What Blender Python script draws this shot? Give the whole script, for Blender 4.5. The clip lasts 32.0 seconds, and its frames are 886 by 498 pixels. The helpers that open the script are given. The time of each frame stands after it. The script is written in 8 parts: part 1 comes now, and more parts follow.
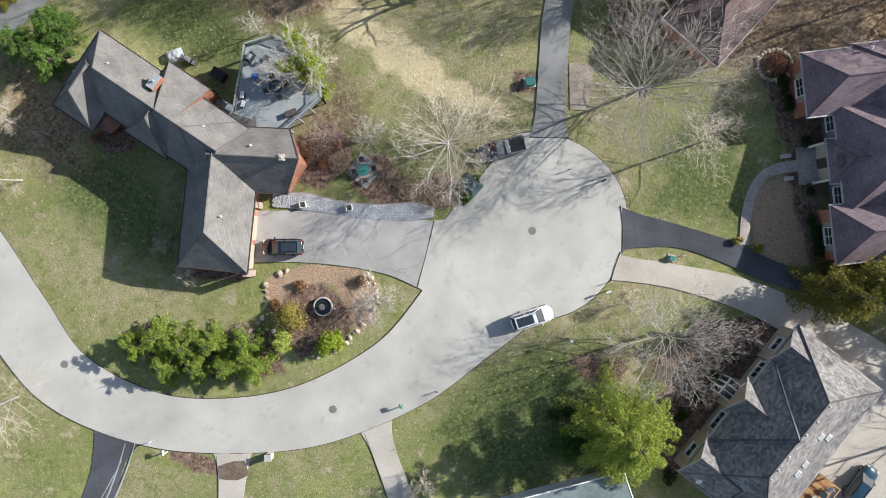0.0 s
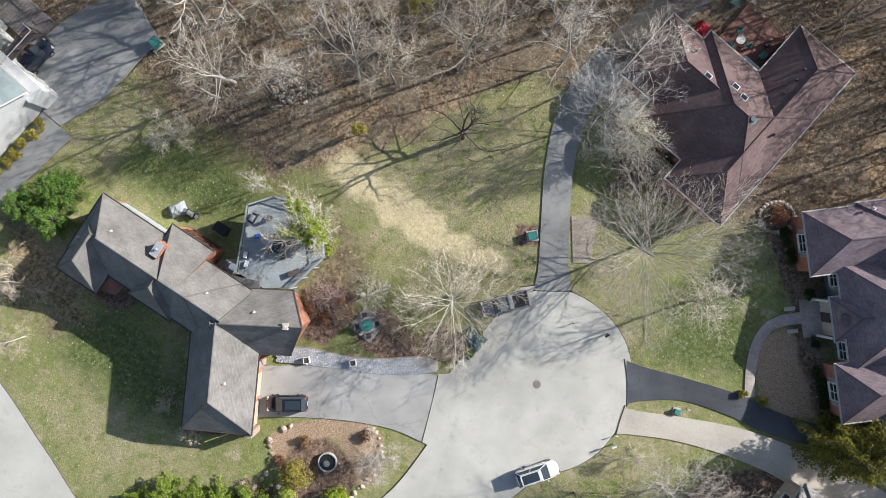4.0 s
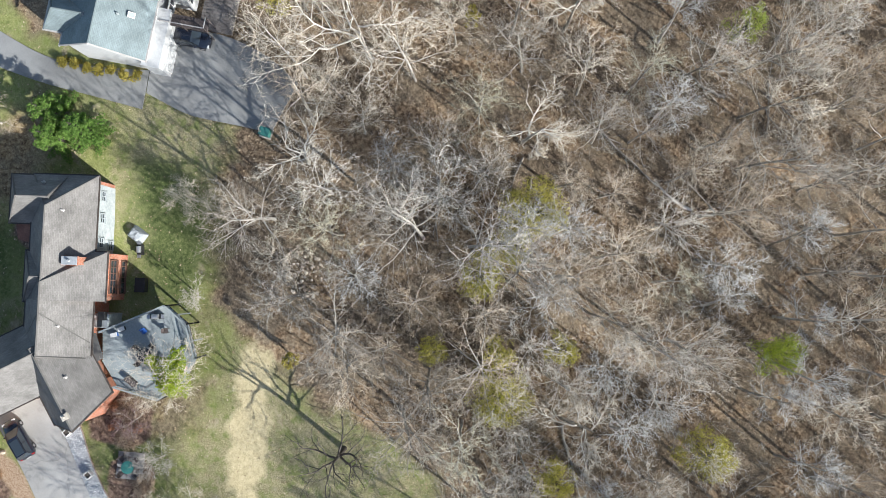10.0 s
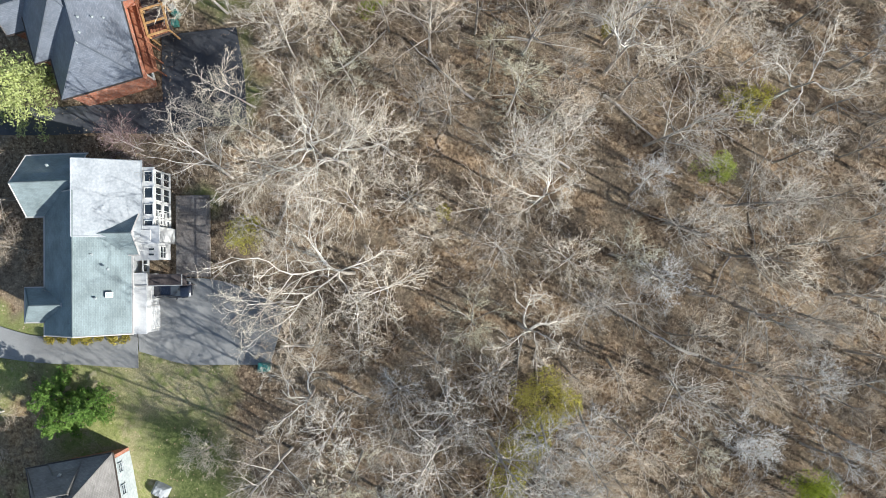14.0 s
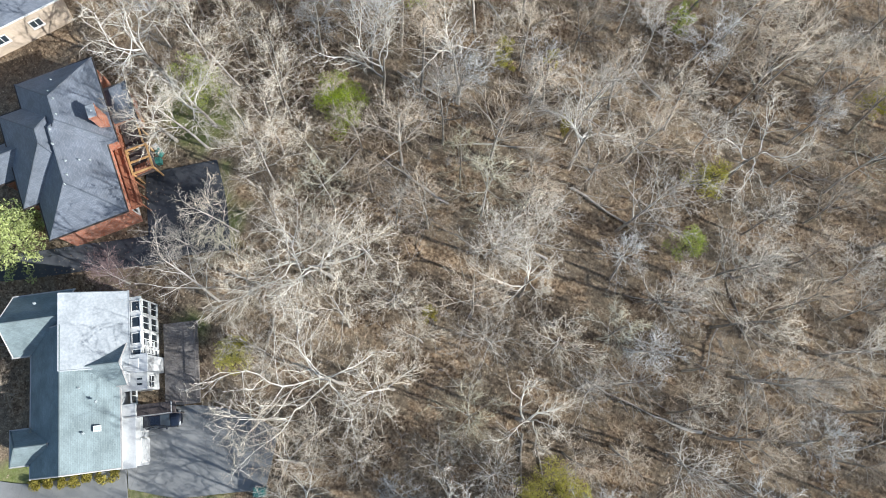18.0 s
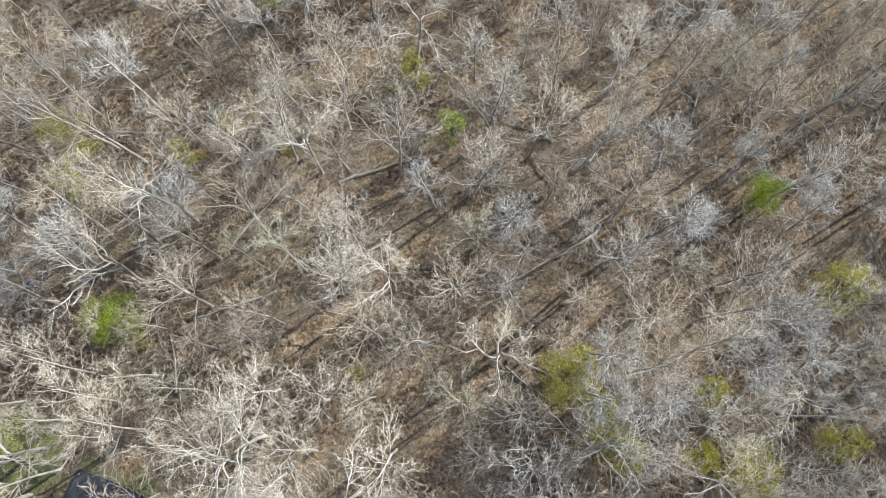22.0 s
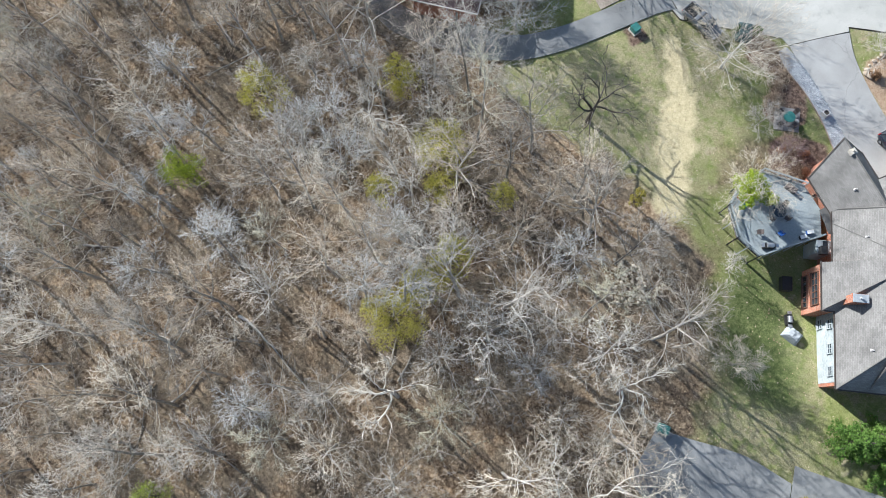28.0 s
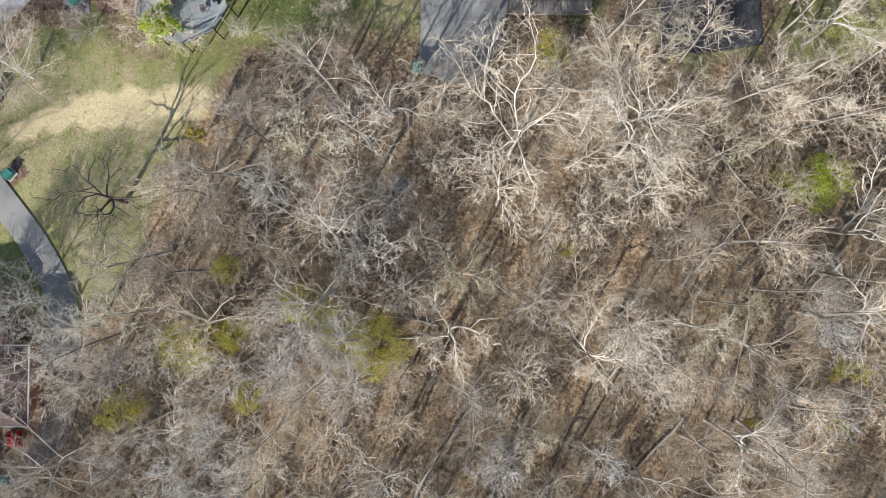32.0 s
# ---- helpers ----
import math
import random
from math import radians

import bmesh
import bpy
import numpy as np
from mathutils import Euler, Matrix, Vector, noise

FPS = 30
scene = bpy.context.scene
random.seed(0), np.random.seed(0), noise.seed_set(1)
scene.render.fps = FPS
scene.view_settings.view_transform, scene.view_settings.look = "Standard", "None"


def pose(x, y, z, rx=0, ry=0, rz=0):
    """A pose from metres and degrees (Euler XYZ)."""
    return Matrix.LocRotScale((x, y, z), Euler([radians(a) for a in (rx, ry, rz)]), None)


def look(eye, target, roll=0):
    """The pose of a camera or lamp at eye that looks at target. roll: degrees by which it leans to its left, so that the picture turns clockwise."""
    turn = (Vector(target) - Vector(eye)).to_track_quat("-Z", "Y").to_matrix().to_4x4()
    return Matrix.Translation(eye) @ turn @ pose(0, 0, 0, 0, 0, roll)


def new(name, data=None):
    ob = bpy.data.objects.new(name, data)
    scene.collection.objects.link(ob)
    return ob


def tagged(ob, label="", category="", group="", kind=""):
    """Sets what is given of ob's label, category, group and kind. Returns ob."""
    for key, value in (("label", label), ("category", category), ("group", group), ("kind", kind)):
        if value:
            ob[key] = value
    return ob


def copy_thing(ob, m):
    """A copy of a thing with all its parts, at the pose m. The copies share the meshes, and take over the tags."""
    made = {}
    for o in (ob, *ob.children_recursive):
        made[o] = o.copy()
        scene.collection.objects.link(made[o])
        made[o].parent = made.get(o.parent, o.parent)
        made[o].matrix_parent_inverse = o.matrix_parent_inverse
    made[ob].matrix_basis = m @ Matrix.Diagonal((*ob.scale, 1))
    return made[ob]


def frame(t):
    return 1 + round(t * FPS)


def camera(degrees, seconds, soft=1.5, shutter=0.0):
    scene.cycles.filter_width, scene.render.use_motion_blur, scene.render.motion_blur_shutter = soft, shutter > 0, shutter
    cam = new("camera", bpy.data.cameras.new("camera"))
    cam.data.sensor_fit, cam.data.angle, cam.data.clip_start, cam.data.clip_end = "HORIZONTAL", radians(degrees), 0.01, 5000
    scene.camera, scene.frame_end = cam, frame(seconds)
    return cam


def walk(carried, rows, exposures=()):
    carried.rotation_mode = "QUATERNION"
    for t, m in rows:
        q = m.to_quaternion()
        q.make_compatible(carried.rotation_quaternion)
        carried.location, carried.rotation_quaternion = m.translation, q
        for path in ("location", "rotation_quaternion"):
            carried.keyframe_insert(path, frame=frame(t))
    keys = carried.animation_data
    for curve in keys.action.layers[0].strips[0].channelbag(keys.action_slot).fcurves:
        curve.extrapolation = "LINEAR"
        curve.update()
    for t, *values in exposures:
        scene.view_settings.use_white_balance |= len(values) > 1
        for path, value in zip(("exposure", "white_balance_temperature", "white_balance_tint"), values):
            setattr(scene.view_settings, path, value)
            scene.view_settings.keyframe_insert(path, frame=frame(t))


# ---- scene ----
cam = camera(63.88, 32.0, 0.5)
# seconds, x, y, z, tilt, lean, heading
PATH = [
    (0, -0.03, 0.25, 79.79, -0.35, 1.06, -0.05),
    (0.5, -0.07, 1.05, 79.71, -0.31, 1.11, -0.04),
    (1, -0.29, 2.39, 79.59, -0.28, 1.1, -0.1),
    (1.5, -0.39, 3.82, 79.53, 0.03, 1.11, -0.2),
    (2, -0.51, 5.5, 79.41, 0.44, 1.1, -0.32),
    (2.5, -0.52, 7.71, 79.51, 0.67, 1.12, -0.42),
    (3, -0.45, 10.55, 79.51, 0.44, 1.14, -0.41),
    (3.5, -0.3, 13.47, 79.6, 0.4, 1.17, -0.5),
    (4.5, -0.34, 19.26, 79.89, 0.6, 0.9, -0.6),
    (5.1, -0.36, 22.73, 80.06, 0.7, 0.73, 1),
    (5.5, -0.38, 25.04, 80.18, 1.06, 0.62, 17.53),
    (5.9, -0.63, 28.16, 80.35, 0.62, 0.55, 32.2),
    (6, -0.69, 28.94, 80.39, 0.51, 0.53, 32.31),
    (6.5, -1.17, 32.5, 80.39, 0.24, 0.6, 32.3),
    (6.85, -1.54, 35.44, 80.43, -0.07, 0.81, 32.3),
    (7, -1.7, 36.7, 80.45, -0.21, 0.9, 41.54),
    (7.35, -2.39, 38.81, 80.28, -0.18, 0.91, 57.6),
    (7.5, -2.69, 39.72, 80.2, -0.17, 0.91, 57.81),
    (8, -3.74, 42.16, 79.84, 0.01, 0.79, 57.87),
    (8.5, -4.48, 43.97, 79.75, 0.74, 0.64, 57.87),
    (9, -4.91, 45.14, 79.28, 2.17, 0.64, 57.78),
    (9.5, -6.39, 47.28, 79.16, 2.62, 0.66, 57.99),
    (10, -8.57, 49.22, 79, 2.82, 0.67, 57.92),
    (10.5, -10.8, 51.22, 79.01, 3.07, 0.69, 57.92),
    (11, -13.21, 53, 79.37, 3.33, 0.48, 57.99),
    (11.5, -16.13, 55.21, 79.48, 3.18, 0.43, 57.92),
    (11.65, -17.44, 56.01, 79.56, 2.8, 0.49, 57.8),
    (11.9, -19.63, 57.35, 79.7, 2.16, 0.58, 46.9),
    (12, -20.5, 57.89, 79.76, 1.91, 0.62, 46.54),
    (12.5, -23.02, 60.18, 79.72, 2.02, 0.86, 45.98),
    (13, -25.28, 62.17, 79.68, 1.84, 1.04, 45.84),
    (13.5, -26.63, 63.41, 79.61, 1.83, 1.13, 45.83),
    (15.5, -26.05, 63.21, 80.18, 1.6, 1.1, 45.66),
    (16, -25.21, 62.44, 80.15, 1.07, 1.14, 45.56),
    (16.5, -24, 61.35, 80.01, 0.74, 1.18, 45.51),
    (16.65, -23.94, 61.3, 80.02, 2.2, 1.14, 45.5),
    (16.8, -23.87, 61.26, 80.02, 3.8, 1.1, 45.5),
    (16.9, -23.83, 61.23, 80.02, 6.3, 1.06, 45.49),
    (17, -23.79, 61.2, 80.03, 8.69, 1.03, 45.49),
    (17.1, -23.71, 61.12, 80.09, 11, 1.02, 45.49),
    (17.3, -23.54, 60.96, 80.2, 13.4, 0.99, 45.48),
    (17.5, -23.37, 60.8, 80.31, 12.88, 0.96, 45.47),
    (18, -23.16, 60.38, 80.32, 13.05, 0.97, 40.07),
    (18.5, -23.1, 60.26, 80.39, 13.03, 1, 33.56),
    (19, -23.05, 60, 80.4, 13.16, 0.98, 26.83),
    (19.5, -23.08, 59.9, 80.3, 13.15, 0.98, 20.25),
    (20, -22.97, 59.99, 80.1, 13.09, 1.09, 13.63),
    (20.5, -22.85, 60.12, 79.92, 12.99, 1.15, 6.42),
    (21, -22.78, 60.24, 79.79, 12.9, 1.16, -0.72),
    (21.1, -22.49, 60.36, 79.68, 12.77, 1.24, -2.07),
    (21.5, -22.23, 60.59, 79.79, 12.6, 1.43, -7.53),
    (22, -21.87, 60.73, 79.63, 12.38, 1.58, -14.61),
    (22.5, -21.57, 60.94, 79.59, 12.07, 1.6, -22.21),
    (23, -21.15, 61.29, 79.55, 11.58, 1.57, -30.52),
    (23.5, -20.75, 61.59, 79.52, 11.14, 1.42, -39.05),
    (24, -20.44, 61.75, 79.55, 10.84, 1.19, -47.09),
    (24.5, -20.34, 61.71, 79.55, 10.82, 0.9, -55.03),
    (25, -20.34, 61.5, 79.65, 10.98, 0.6, -63.29),
    (25.5, -20.62, 61.1, 79.44, 11.47, 0.55, -72.26),
    (27.5, -21.8, 60.16, 79.32, 12.98, 0.52, -107.71),
    (28, -22.42, 59.88, 79.41, 13.28, 0.83, -117.72),
    (28.5, -22.91, 59.76, 79.39, 13.55, 1.09, -128.45),
    (29, -23.19, 59.55, 79.45, 13.51, 1.28, -139.14),
    (29.5, -23.31, 59.34, 79.56, 13.3, 1.4, -149.52),
    (30, -23.35, 59.27, 79.58, 13.16, 1.44, -159.85),
    (30.5, -23.43, 59.29, 79.5, 13.13, 1.47, -170.98),
    (31, -23.54, 59.2, 79.54, 12.97, 1.49, -182.54),
    (31.2, -23.19, 59.16, 79.57, 12.75, 1.27, -191.28),
    (31.5, -22.64, 59.82, 79.41, 8.86, 1.11, -207.13),
    (31.75, -22.17, 60.31, 79.23, 5.2, 1.15, -219.5),
    (32, -21.7, 60.8, 79.05, 2.03, 1.19, -222.26),
]
EXPOSURES = [(0, 0.69, 6350, 10), (3.5, 0.71, 6350, 10), (6, 0.91, 6400, 10), (9, 0.87, 6180, 8.5), (12, 0.9, 6180, 8.5), (13, 0.88, 6220, 8), (17, 0.95, 6120, 7.5), (18, 0.87, 6020, 7.5), (19, 0.86, 6180, 8), (21, 0.91, 6250, 8), (23, 0.93, 5900, 4), (25, 0.97, 5820, 5), (28, 0.95, 5880, 7.5), (30, 0.92, 5950, 8.5), (31, 0.92, 5900, 9.5), (32, 0.83, 6520, 10.5)]
walk(cam, [(t, pose(x, y, z, rx, ry, rz)) for t, x, y, z, rx, ry, rz in PATH], EXPOSURES)

# ---- light ----
SUN_TO = Vector((0.945, 0.327, 0.0)).normalized()
SUN_EL = radians(26.5)
world = bpy.data.worlds.new("sky")
scene.world = world
world.use_nodes = True
sky = world.node_tree.nodes.new("ShaderNodeTexSky")
sky.sky_type, sky.sun_disc = "NISHITA", False
sky.sun_elevation, sky.sun_rotation = SUN_EL, math.atan2(SUN_TO.x, SUN_TO.y)
back = world.node_tree.nodes["Background"]
back.inputs["Strength"].default_value = 0.09
world.node_tree.links.new(sky.outputs[0], back.inputs["Color"])
sun = new("sun", bpy.data.lights.new("sun", "SUN"))
sun.data.energy, sun.data.angle, sun.data.color = 5.0, radians(0.6), (1.0, 0.962, 0.905)
sun.matrix_world = look(Vector((SUN_TO.x * math.cos(SUN_EL), SUN_TO.y * math.cos(SUN_EL), math.sin(SUN_EL))) * 200, (0, 0, 0))


# ---- materials ----
def ramp_mat(name, cols, scale=1.0, rough=0.85, bump=0.3, bump_scale=20.0, metal=0.0, fine=8.0, detail=6.0, vary=0.0, spec=0.3):
    """Colours blended by coarse and fine noise at real-world size, with fine relief. cols: dark to light."""
    m = bpy.data.materials.new(name)
    m.use_nodes = True
    n, l = m.node_tree.nodes, m.node_tree.links
    b = n["Principled BSDF"]
    b.inputs["Roughness"].default_value, b.inputs["Metallic"].default_value = rough, metal
    b.inputs["Specular IOR Level"].default_value = spec
    co = n.new("ShaderNodeTexCoord")
    a, f = n.new("ShaderNodeTexNoise"), n.new("ShaderNodeTexNoise")
    a.inputs["Scale"].default_value, a.inputs["Detail"].default_value = scale, detail
    f.inputs["Scale"].default_value, f.inputs["Detail"].default_value = scale * fine, 4.0
    mix = n.new("ShaderNodeMath")
    mix.operation = "MULTIPLY_ADD"
    mix.inputs[1].default_value = 0.45
    half = n.new("ShaderNodeMath")
    half.operation = "MULTIPLY"
    half.inputs[1].default_value = 0.55
    r = n.new("ShaderNodeValToRGB")
    el = r.color_ramp.elements
    el[0].position, el[1].position = 0.34, 0.66
    el[0].color, el[1].color = (*cols[0], 1), (*cols[-1], 1)
    for i, c in enumerate(cols[1:-1]):
        e = el.new(0.34 + 0.32 * (i + 1) / (len(cols) - 1))
        e.color = (*c, 1)
    for t in (a, f):
        l.new(co.outputs["Object"], t.inputs["Vector"])
    l.new(a.outputs["Fac"], half.inputs[0])
    l.new(f.outputs["Fac"], mix.inputs[0])
    l.new(half.outputs[0], mix.inputs[2])
    last = mix.outputs[0]
    if vary:
        oi = n.new("ShaderNodeObjectInfo")
        v = n.new("ShaderNodeMath")
        v.operation = "MULTIPLY_ADD"
        v.inputs[1].default_value = vary
        sub = n.new("ShaderNodeMath")
        sub.operation = "SUBTRACT"
        sub.inputs[1].default_value = vary / 2
        l.new(last, sub.inputs[0])
        l.new(oi.outputs["Random"], v.inputs[0])
        l.new(sub.outputs[0], v.inputs[2])
        last = v.outputs[0]
    l.new(last, r.inputs["Fac"])
    l.new(r.outputs["Color"], b.inputs["Base Color"])
    if bump:
        bn = n.new("ShaderNodeTexNoise")
        bn.inputs["Scale"].default_value, bn.inputs["Detail"].default_value = bump_scale, 5.0
        l.new(co.outputs["Object"], bn.inputs["Vector"])
        bp = n.new("ShaderNodeBump")
        bp.inputs["Strength"].default_value, bp.inputs["Distance"].default_value = bump, 0.03
        l.new(bn.outputs["Fac"], bp.inputs["Height"])
        l.new(bp.outputs["Normal"], b.inputs["Normal"])
    return m


def island_mat(name, cols, rough=0.8, trans=0.0):
    """Colour that varies from leaf to leaf, and from plant to plant."""
    m = bpy.data.materials.new(name)
    m.use_nodes = True
    n, l = m.node_tree.nodes, m.node_tree.links
    b = n["Principled BSDF"]
    b.inputs["Roughness"].default_value = rough
    b.inputs["Specular IOR Level"].default_value = 0.2
    g, oi = n.new("ShaderNodeNewGeometry"), n.new("ShaderNodeObjectInfo")
    ad = n.new("ShaderNodeMath")
    ad.operation = "MULTIPLY_ADD"
    ad.inputs[1].default_value = 0.7
    h = n.new("ShaderNodeMath")
    h.operation = "MULTIPLY"
    h.inputs[1].default_value = 0.3
    r = n.new("ShaderNodeValToRGB")
    el = r.color_ramp.elements
    el[0].color, el[1].color = (*cols[0], 1), (*cols[-1], 1)
    for i, c in enumerate(cols[1:-1]):
        e = el.new((i + 1) / (len(cols) - 1))
        e.color = (*c, 1)
    l.new(oi.outputs["Random"], h.inputs[0])
    l.new(g.outputs["Random Per Island"], ad.inputs[0])
    l.new(h.outputs[0], ad.inputs[2])
    l.new(ad.outputs[0], r.inputs["Fac"])
    l.new(r.outputs["Color"], b.inputs["Base Color"])
    # thin leaves let some light through
    tr, mx = n.new("ShaderNodeBsdfTranslucent"), n.new("ShaderNodeMixShader")
    mx.inputs[0].default_value = 0.35 if trans else 0.0
    l.new(r.outputs["Color"], tr.inputs["Color"])
    l.new(b.outputs[0], mx.inputs[1])
    l.new(tr.outputs[0], mx.inputs[2])
    l.new(mx.outputs[0], n["Material Output"].inputs["Surface"])
    return m


def shingle_mat(name, dark, light, course=0.16, rough=0.62):
    """Asphalt shingles: courses of tabs with varied tone, streaks, granular relief."""
    m = bpy.data.materials.new(name)
    m.use_nodes = True
    n, l = m.node_tree.nodes, m.node_tree.links
    b = n["Principled BSDF"]
    b.inputs["Roughness"].default_value = rough
    b.inputs["Specular IOR Level"].default_value = 0.25 if rough > 0.8 else (0.5 if rough > 0.7 else 1.0)
    uv = n.new("ShaderNodeUVMap")
    br = n.new("ShaderNodeTexBrick")
    br.inputs["Scale"].default_value = 1.0
    br.inputs["Brick Width"].default_value, br.inputs["Row Height"].default_value = 0.34, course
    br.inputs["Mortar Size"].default_value, br.inputs["Mortar Smooth"].default_value = 0.012, 0.3
    br.inputs["Color1"].default_value, br.inputs["Color2"].default_value = (*dark, 1), (*light, 1)
    br.inputs["Mortar"].default_value = (*[c * 0.8 for c in dark], 1)
    no = n.new("ShaderNodeTexNoise")
    no.inputs["Scale"].default_value, no.inputs["Detail"].default_value = 0.5, 6
    co = n.new("ShaderNodeTexCoord")
    l.new(co.outputs["Object"], no.inputs["Vector"])
    hs = n.new("ShaderNodeHueSaturation")
    mr = n.new("ShaderNodeMapRange")
    mr.inputs["From Min"].default_value, mr.inputs["From Max"].default_value = 0.3, 0.7
    mr.inputs["To Min"].default_value, mr.inputs["To Max"].default_value = 0.75, 1.2
    l.new(no.outputs["Fac"], mr.inputs["Value"])
    l.new(mr.outputs["Result"], hs.inputs["Value"])
    l.new(uv.outputs["UV"], br.inputs["Vector"])
    l.new(br.outputs["Color"], hs.inputs["Color"])
    l.new(hs.outputs["Color"], b.inputs["Base Color"])
    bp = n.new("ShaderNodeBump")
    bp.inputs["Strength"].default_value, bp.inputs["Distance"].default_value = 0.06, 0.01
    l.new(br.outputs["Fac"], bp.inputs["Height"])
    bp.invert = True
    l.new(bp.outputs["Normal"], b.inputs["Normal"])
    return m


def brick_mat(name, c1, c2, mortar, bw=0.22, rh=0.075):
    m = shingle_mat(name, c1, c2, rh, 0.9)
    br = [x for x in m.node_tree.nodes if x.type == "TEX_BRICK"][0]
    br.inputs["Brick Width"].default_value = bw
    br.inputs["Mortar"].default_value = (*mortar, 1)
    br.inputs["Mortar Size"].default_value = 0.01
    return m


def asphalt_mat(name, dark, light, crack=0.5, stain=0.7):
    """Worn asphalt: aggregate grain, broad patches of wear, thin wandering cracks and darker stains."""
    m = ramp_mat(name, [dark, light], 0.35, 0.9, 0.3, 50, fine=30)
    n, l = m.node_tree.nodes, m.node_tree.links
    b = n["Principled BSDF"]
    base = b.inputs["Base Color"].links[0].from_socket
    co = n.new("ShaderNodeTexCoord")

    def noise_at(scale, detail, rough):
        t = n.new("ShaderNodeTexNoise")
        t.inputs["Scale"].default_value, t.inputs["Detail"].default_value, t.inputs["Roughness"].default_value = scale, detail, rough
        l.new(co.outputs["Object"], t.inputs["Vector"])
        return t

    def span(fac, lo, hi, a, c):
        r = n.new("ShaderNodeMapRange")
        r.inputs["From Min"].default_value, r.inputs["From Max"].default_value = lo, hi
        r.inputs["To Min"].default_value, r.inputs["To Max"].default_value = a, c
        l.new(fac, r.inputs["Value"])
        return r.outputs["Result"]

    def times(p, q):
        x = n.new("ShaderNodeMath")
        x.operation = "MULTIPLY"
        l.new(p, x.inputs[0])
        l.new(q, x.inputs[1])
        return x.outputs[0]

    wear = span(noise_at(0.09, 4, 0.5).outputs["Fac"], 0.35, 0.65, stain, 1.12)
    spots = span(noise_at(0.55, 5, 0.6).outputs["Fac"], 0.28, 0.42, 0.82, 1.0)
    warp = noise_at(0.25, 4, 0.6)
    mixv = n.new("ShaderNodeMix")
    mixv.data_type = "VECTOR"
    mixv.inputs["Factor"].default_value = 0.12
    scl = n.new("ShaderNodeVectorMath")
    scl.operation = "SCALE"
    scl.inputs["Scale"].default_value = 30.0
    l.new(warp.outputs["Color"], scl.inputs[0])
    l.new(co.outputs["Object"], mixv.inputs[4])
    l.new(scl.outputs[0], mixv.inputs[5])
    vo = n.new("ShaderNodeTexVoronoi")
    vo.feature = "DISTANCE_TO_EDGE"
    vo.inputs["Scale"].default_value = 0.16
    l.new(mixv.outputs[1], vo.inputs["Vector"])
    line = span(vo.outputs["Distance"], 0.002, 0.009, crack, 1.0)
    f = times(times(wear, spots), line)
    sc = n.new("ShaderNodeVectorMath")
    sc.operation = "SCALE"
    l.new(base, sc.inputs[0])
    l.new(f, sc.inputs["Scale"])
    l.new(sc.outputs[0], b.inputs["Base Color"])
    return m


def glass_mat(name, tint=(0.03, 0.04, 0.05)):
    m = bpy.data.materials.new(name)
    m.use_nodes = True
    b = m.node_tree.nodes["Principled BSDF"]
    b.inputs["Base Color"].default_value = (*tint, 1)
    b.inputs["Roughness"].default_value = 0.05
    b.inputs["Specular IOR Level"].default_value = 0.8
    return m


def paint_mat(name, col, rough=0.25, coat=0.6, metal=0.0):
    m = ramp_mat(name, [[c * 0.93 for c in col], col], 1.5, rough, 0.0, metal=metal, spec=0.5)
    m.node_tree.nodes["Principled BSDF"].inputs["Coat Weight"].default_value = coat
    return m


M = {}
M["asphalt"] = asphalt_mat("asphalt_worn", (0.40, 0.385, 0.345), (0.475, 0.46, 0.415), 0.93, 0.88)
M["drive"] = asphalt_mat("asphalt_drive", (0.21, 0.21, 0.205), (0.295, 0.295, 0.285), 0.85, 0.82)
M["black"] = asphalt_mat("asphalt_sealed", (0.056, 0.06, 0.07), (0.098, 0.103, 0.114), 0.8, 0.62)
M["joint"] = ramp_mat("joint_dirt", [(0.05, 0.046, 0.04), (0.13, 0.12, 0.10)], 1.5, 0.95, 0.3, 20)
M["gravel"] = ramp_mat("gravel_grey", [(0.11, 0.095, 0.08), (0.19, 0.17, 0.145), (0.30, 0.27, 0.235)], 0.5, 0.95, 0.8, 9, fine=12)
M["concrete"] = ramp_mat("concrete", [(0.36, 0.33, 0.28), (0.45, 0.41, 0.35), (0.52, 0.48, 0.42)], 0.25, 0.9, 0.2, 40, fine=30)
M["kerb"] = ramp_mat("kerb_dirt", [(0.06, 0.052, 0.04), (0.13, 0.11, 0.08)], 1.2, 0.95, 0.5, 20)
M["roof_grey"] = shingle_mat("roof_brown_grey", (0.172, 0.163, 0.152), (0.222, 0.211, 0.198), 0.16, 0.95)
M["roof_purple"] = shingle_mat("roof_purple", (0.125, 0.084, 0.083), (0.168, 0.118, 0.113), 0.16, 0.9)
M["roof_purple_pale"] = shingle_mat("roof_purple_pale", (0.185, 0.14, 0.155), (0.25, 0.195, 0.205), 0.16, 0.9)
M["roof_slate"] = shingle_mat("roof_slate_grey", (0.13, 0.122, 0.122), (0.31, 0.295, 0.28), 0.22, 0.95)
M["roof_blue"] = shingle_mat("roof_blue_grey", (0.18, 0.22, 0.225), (0.215, 0.26, 0.265), 0.16, 0.9)
M["roof_dark"] = shingle_mat("roof_dark_blue", (0.10, 0.115, 0.14), (0.15, 0.165, 0.195))
M["metal_roof"] = ramp_mat("roof_white", [(0.24, 0.26, 0.275), (0.31, 0.33, 0.345), (0.385, 0.40, 0.41)], 0.5, 0.9, 0.05, 6)
M["pad"] = ramp_mat("gravel_tan", [(0.20, 0.165, 0.13), (0.30, 0.255, 0.205), (0.40, 0.35, 0.29)], 0.6, 0.95, 0.6, 12)
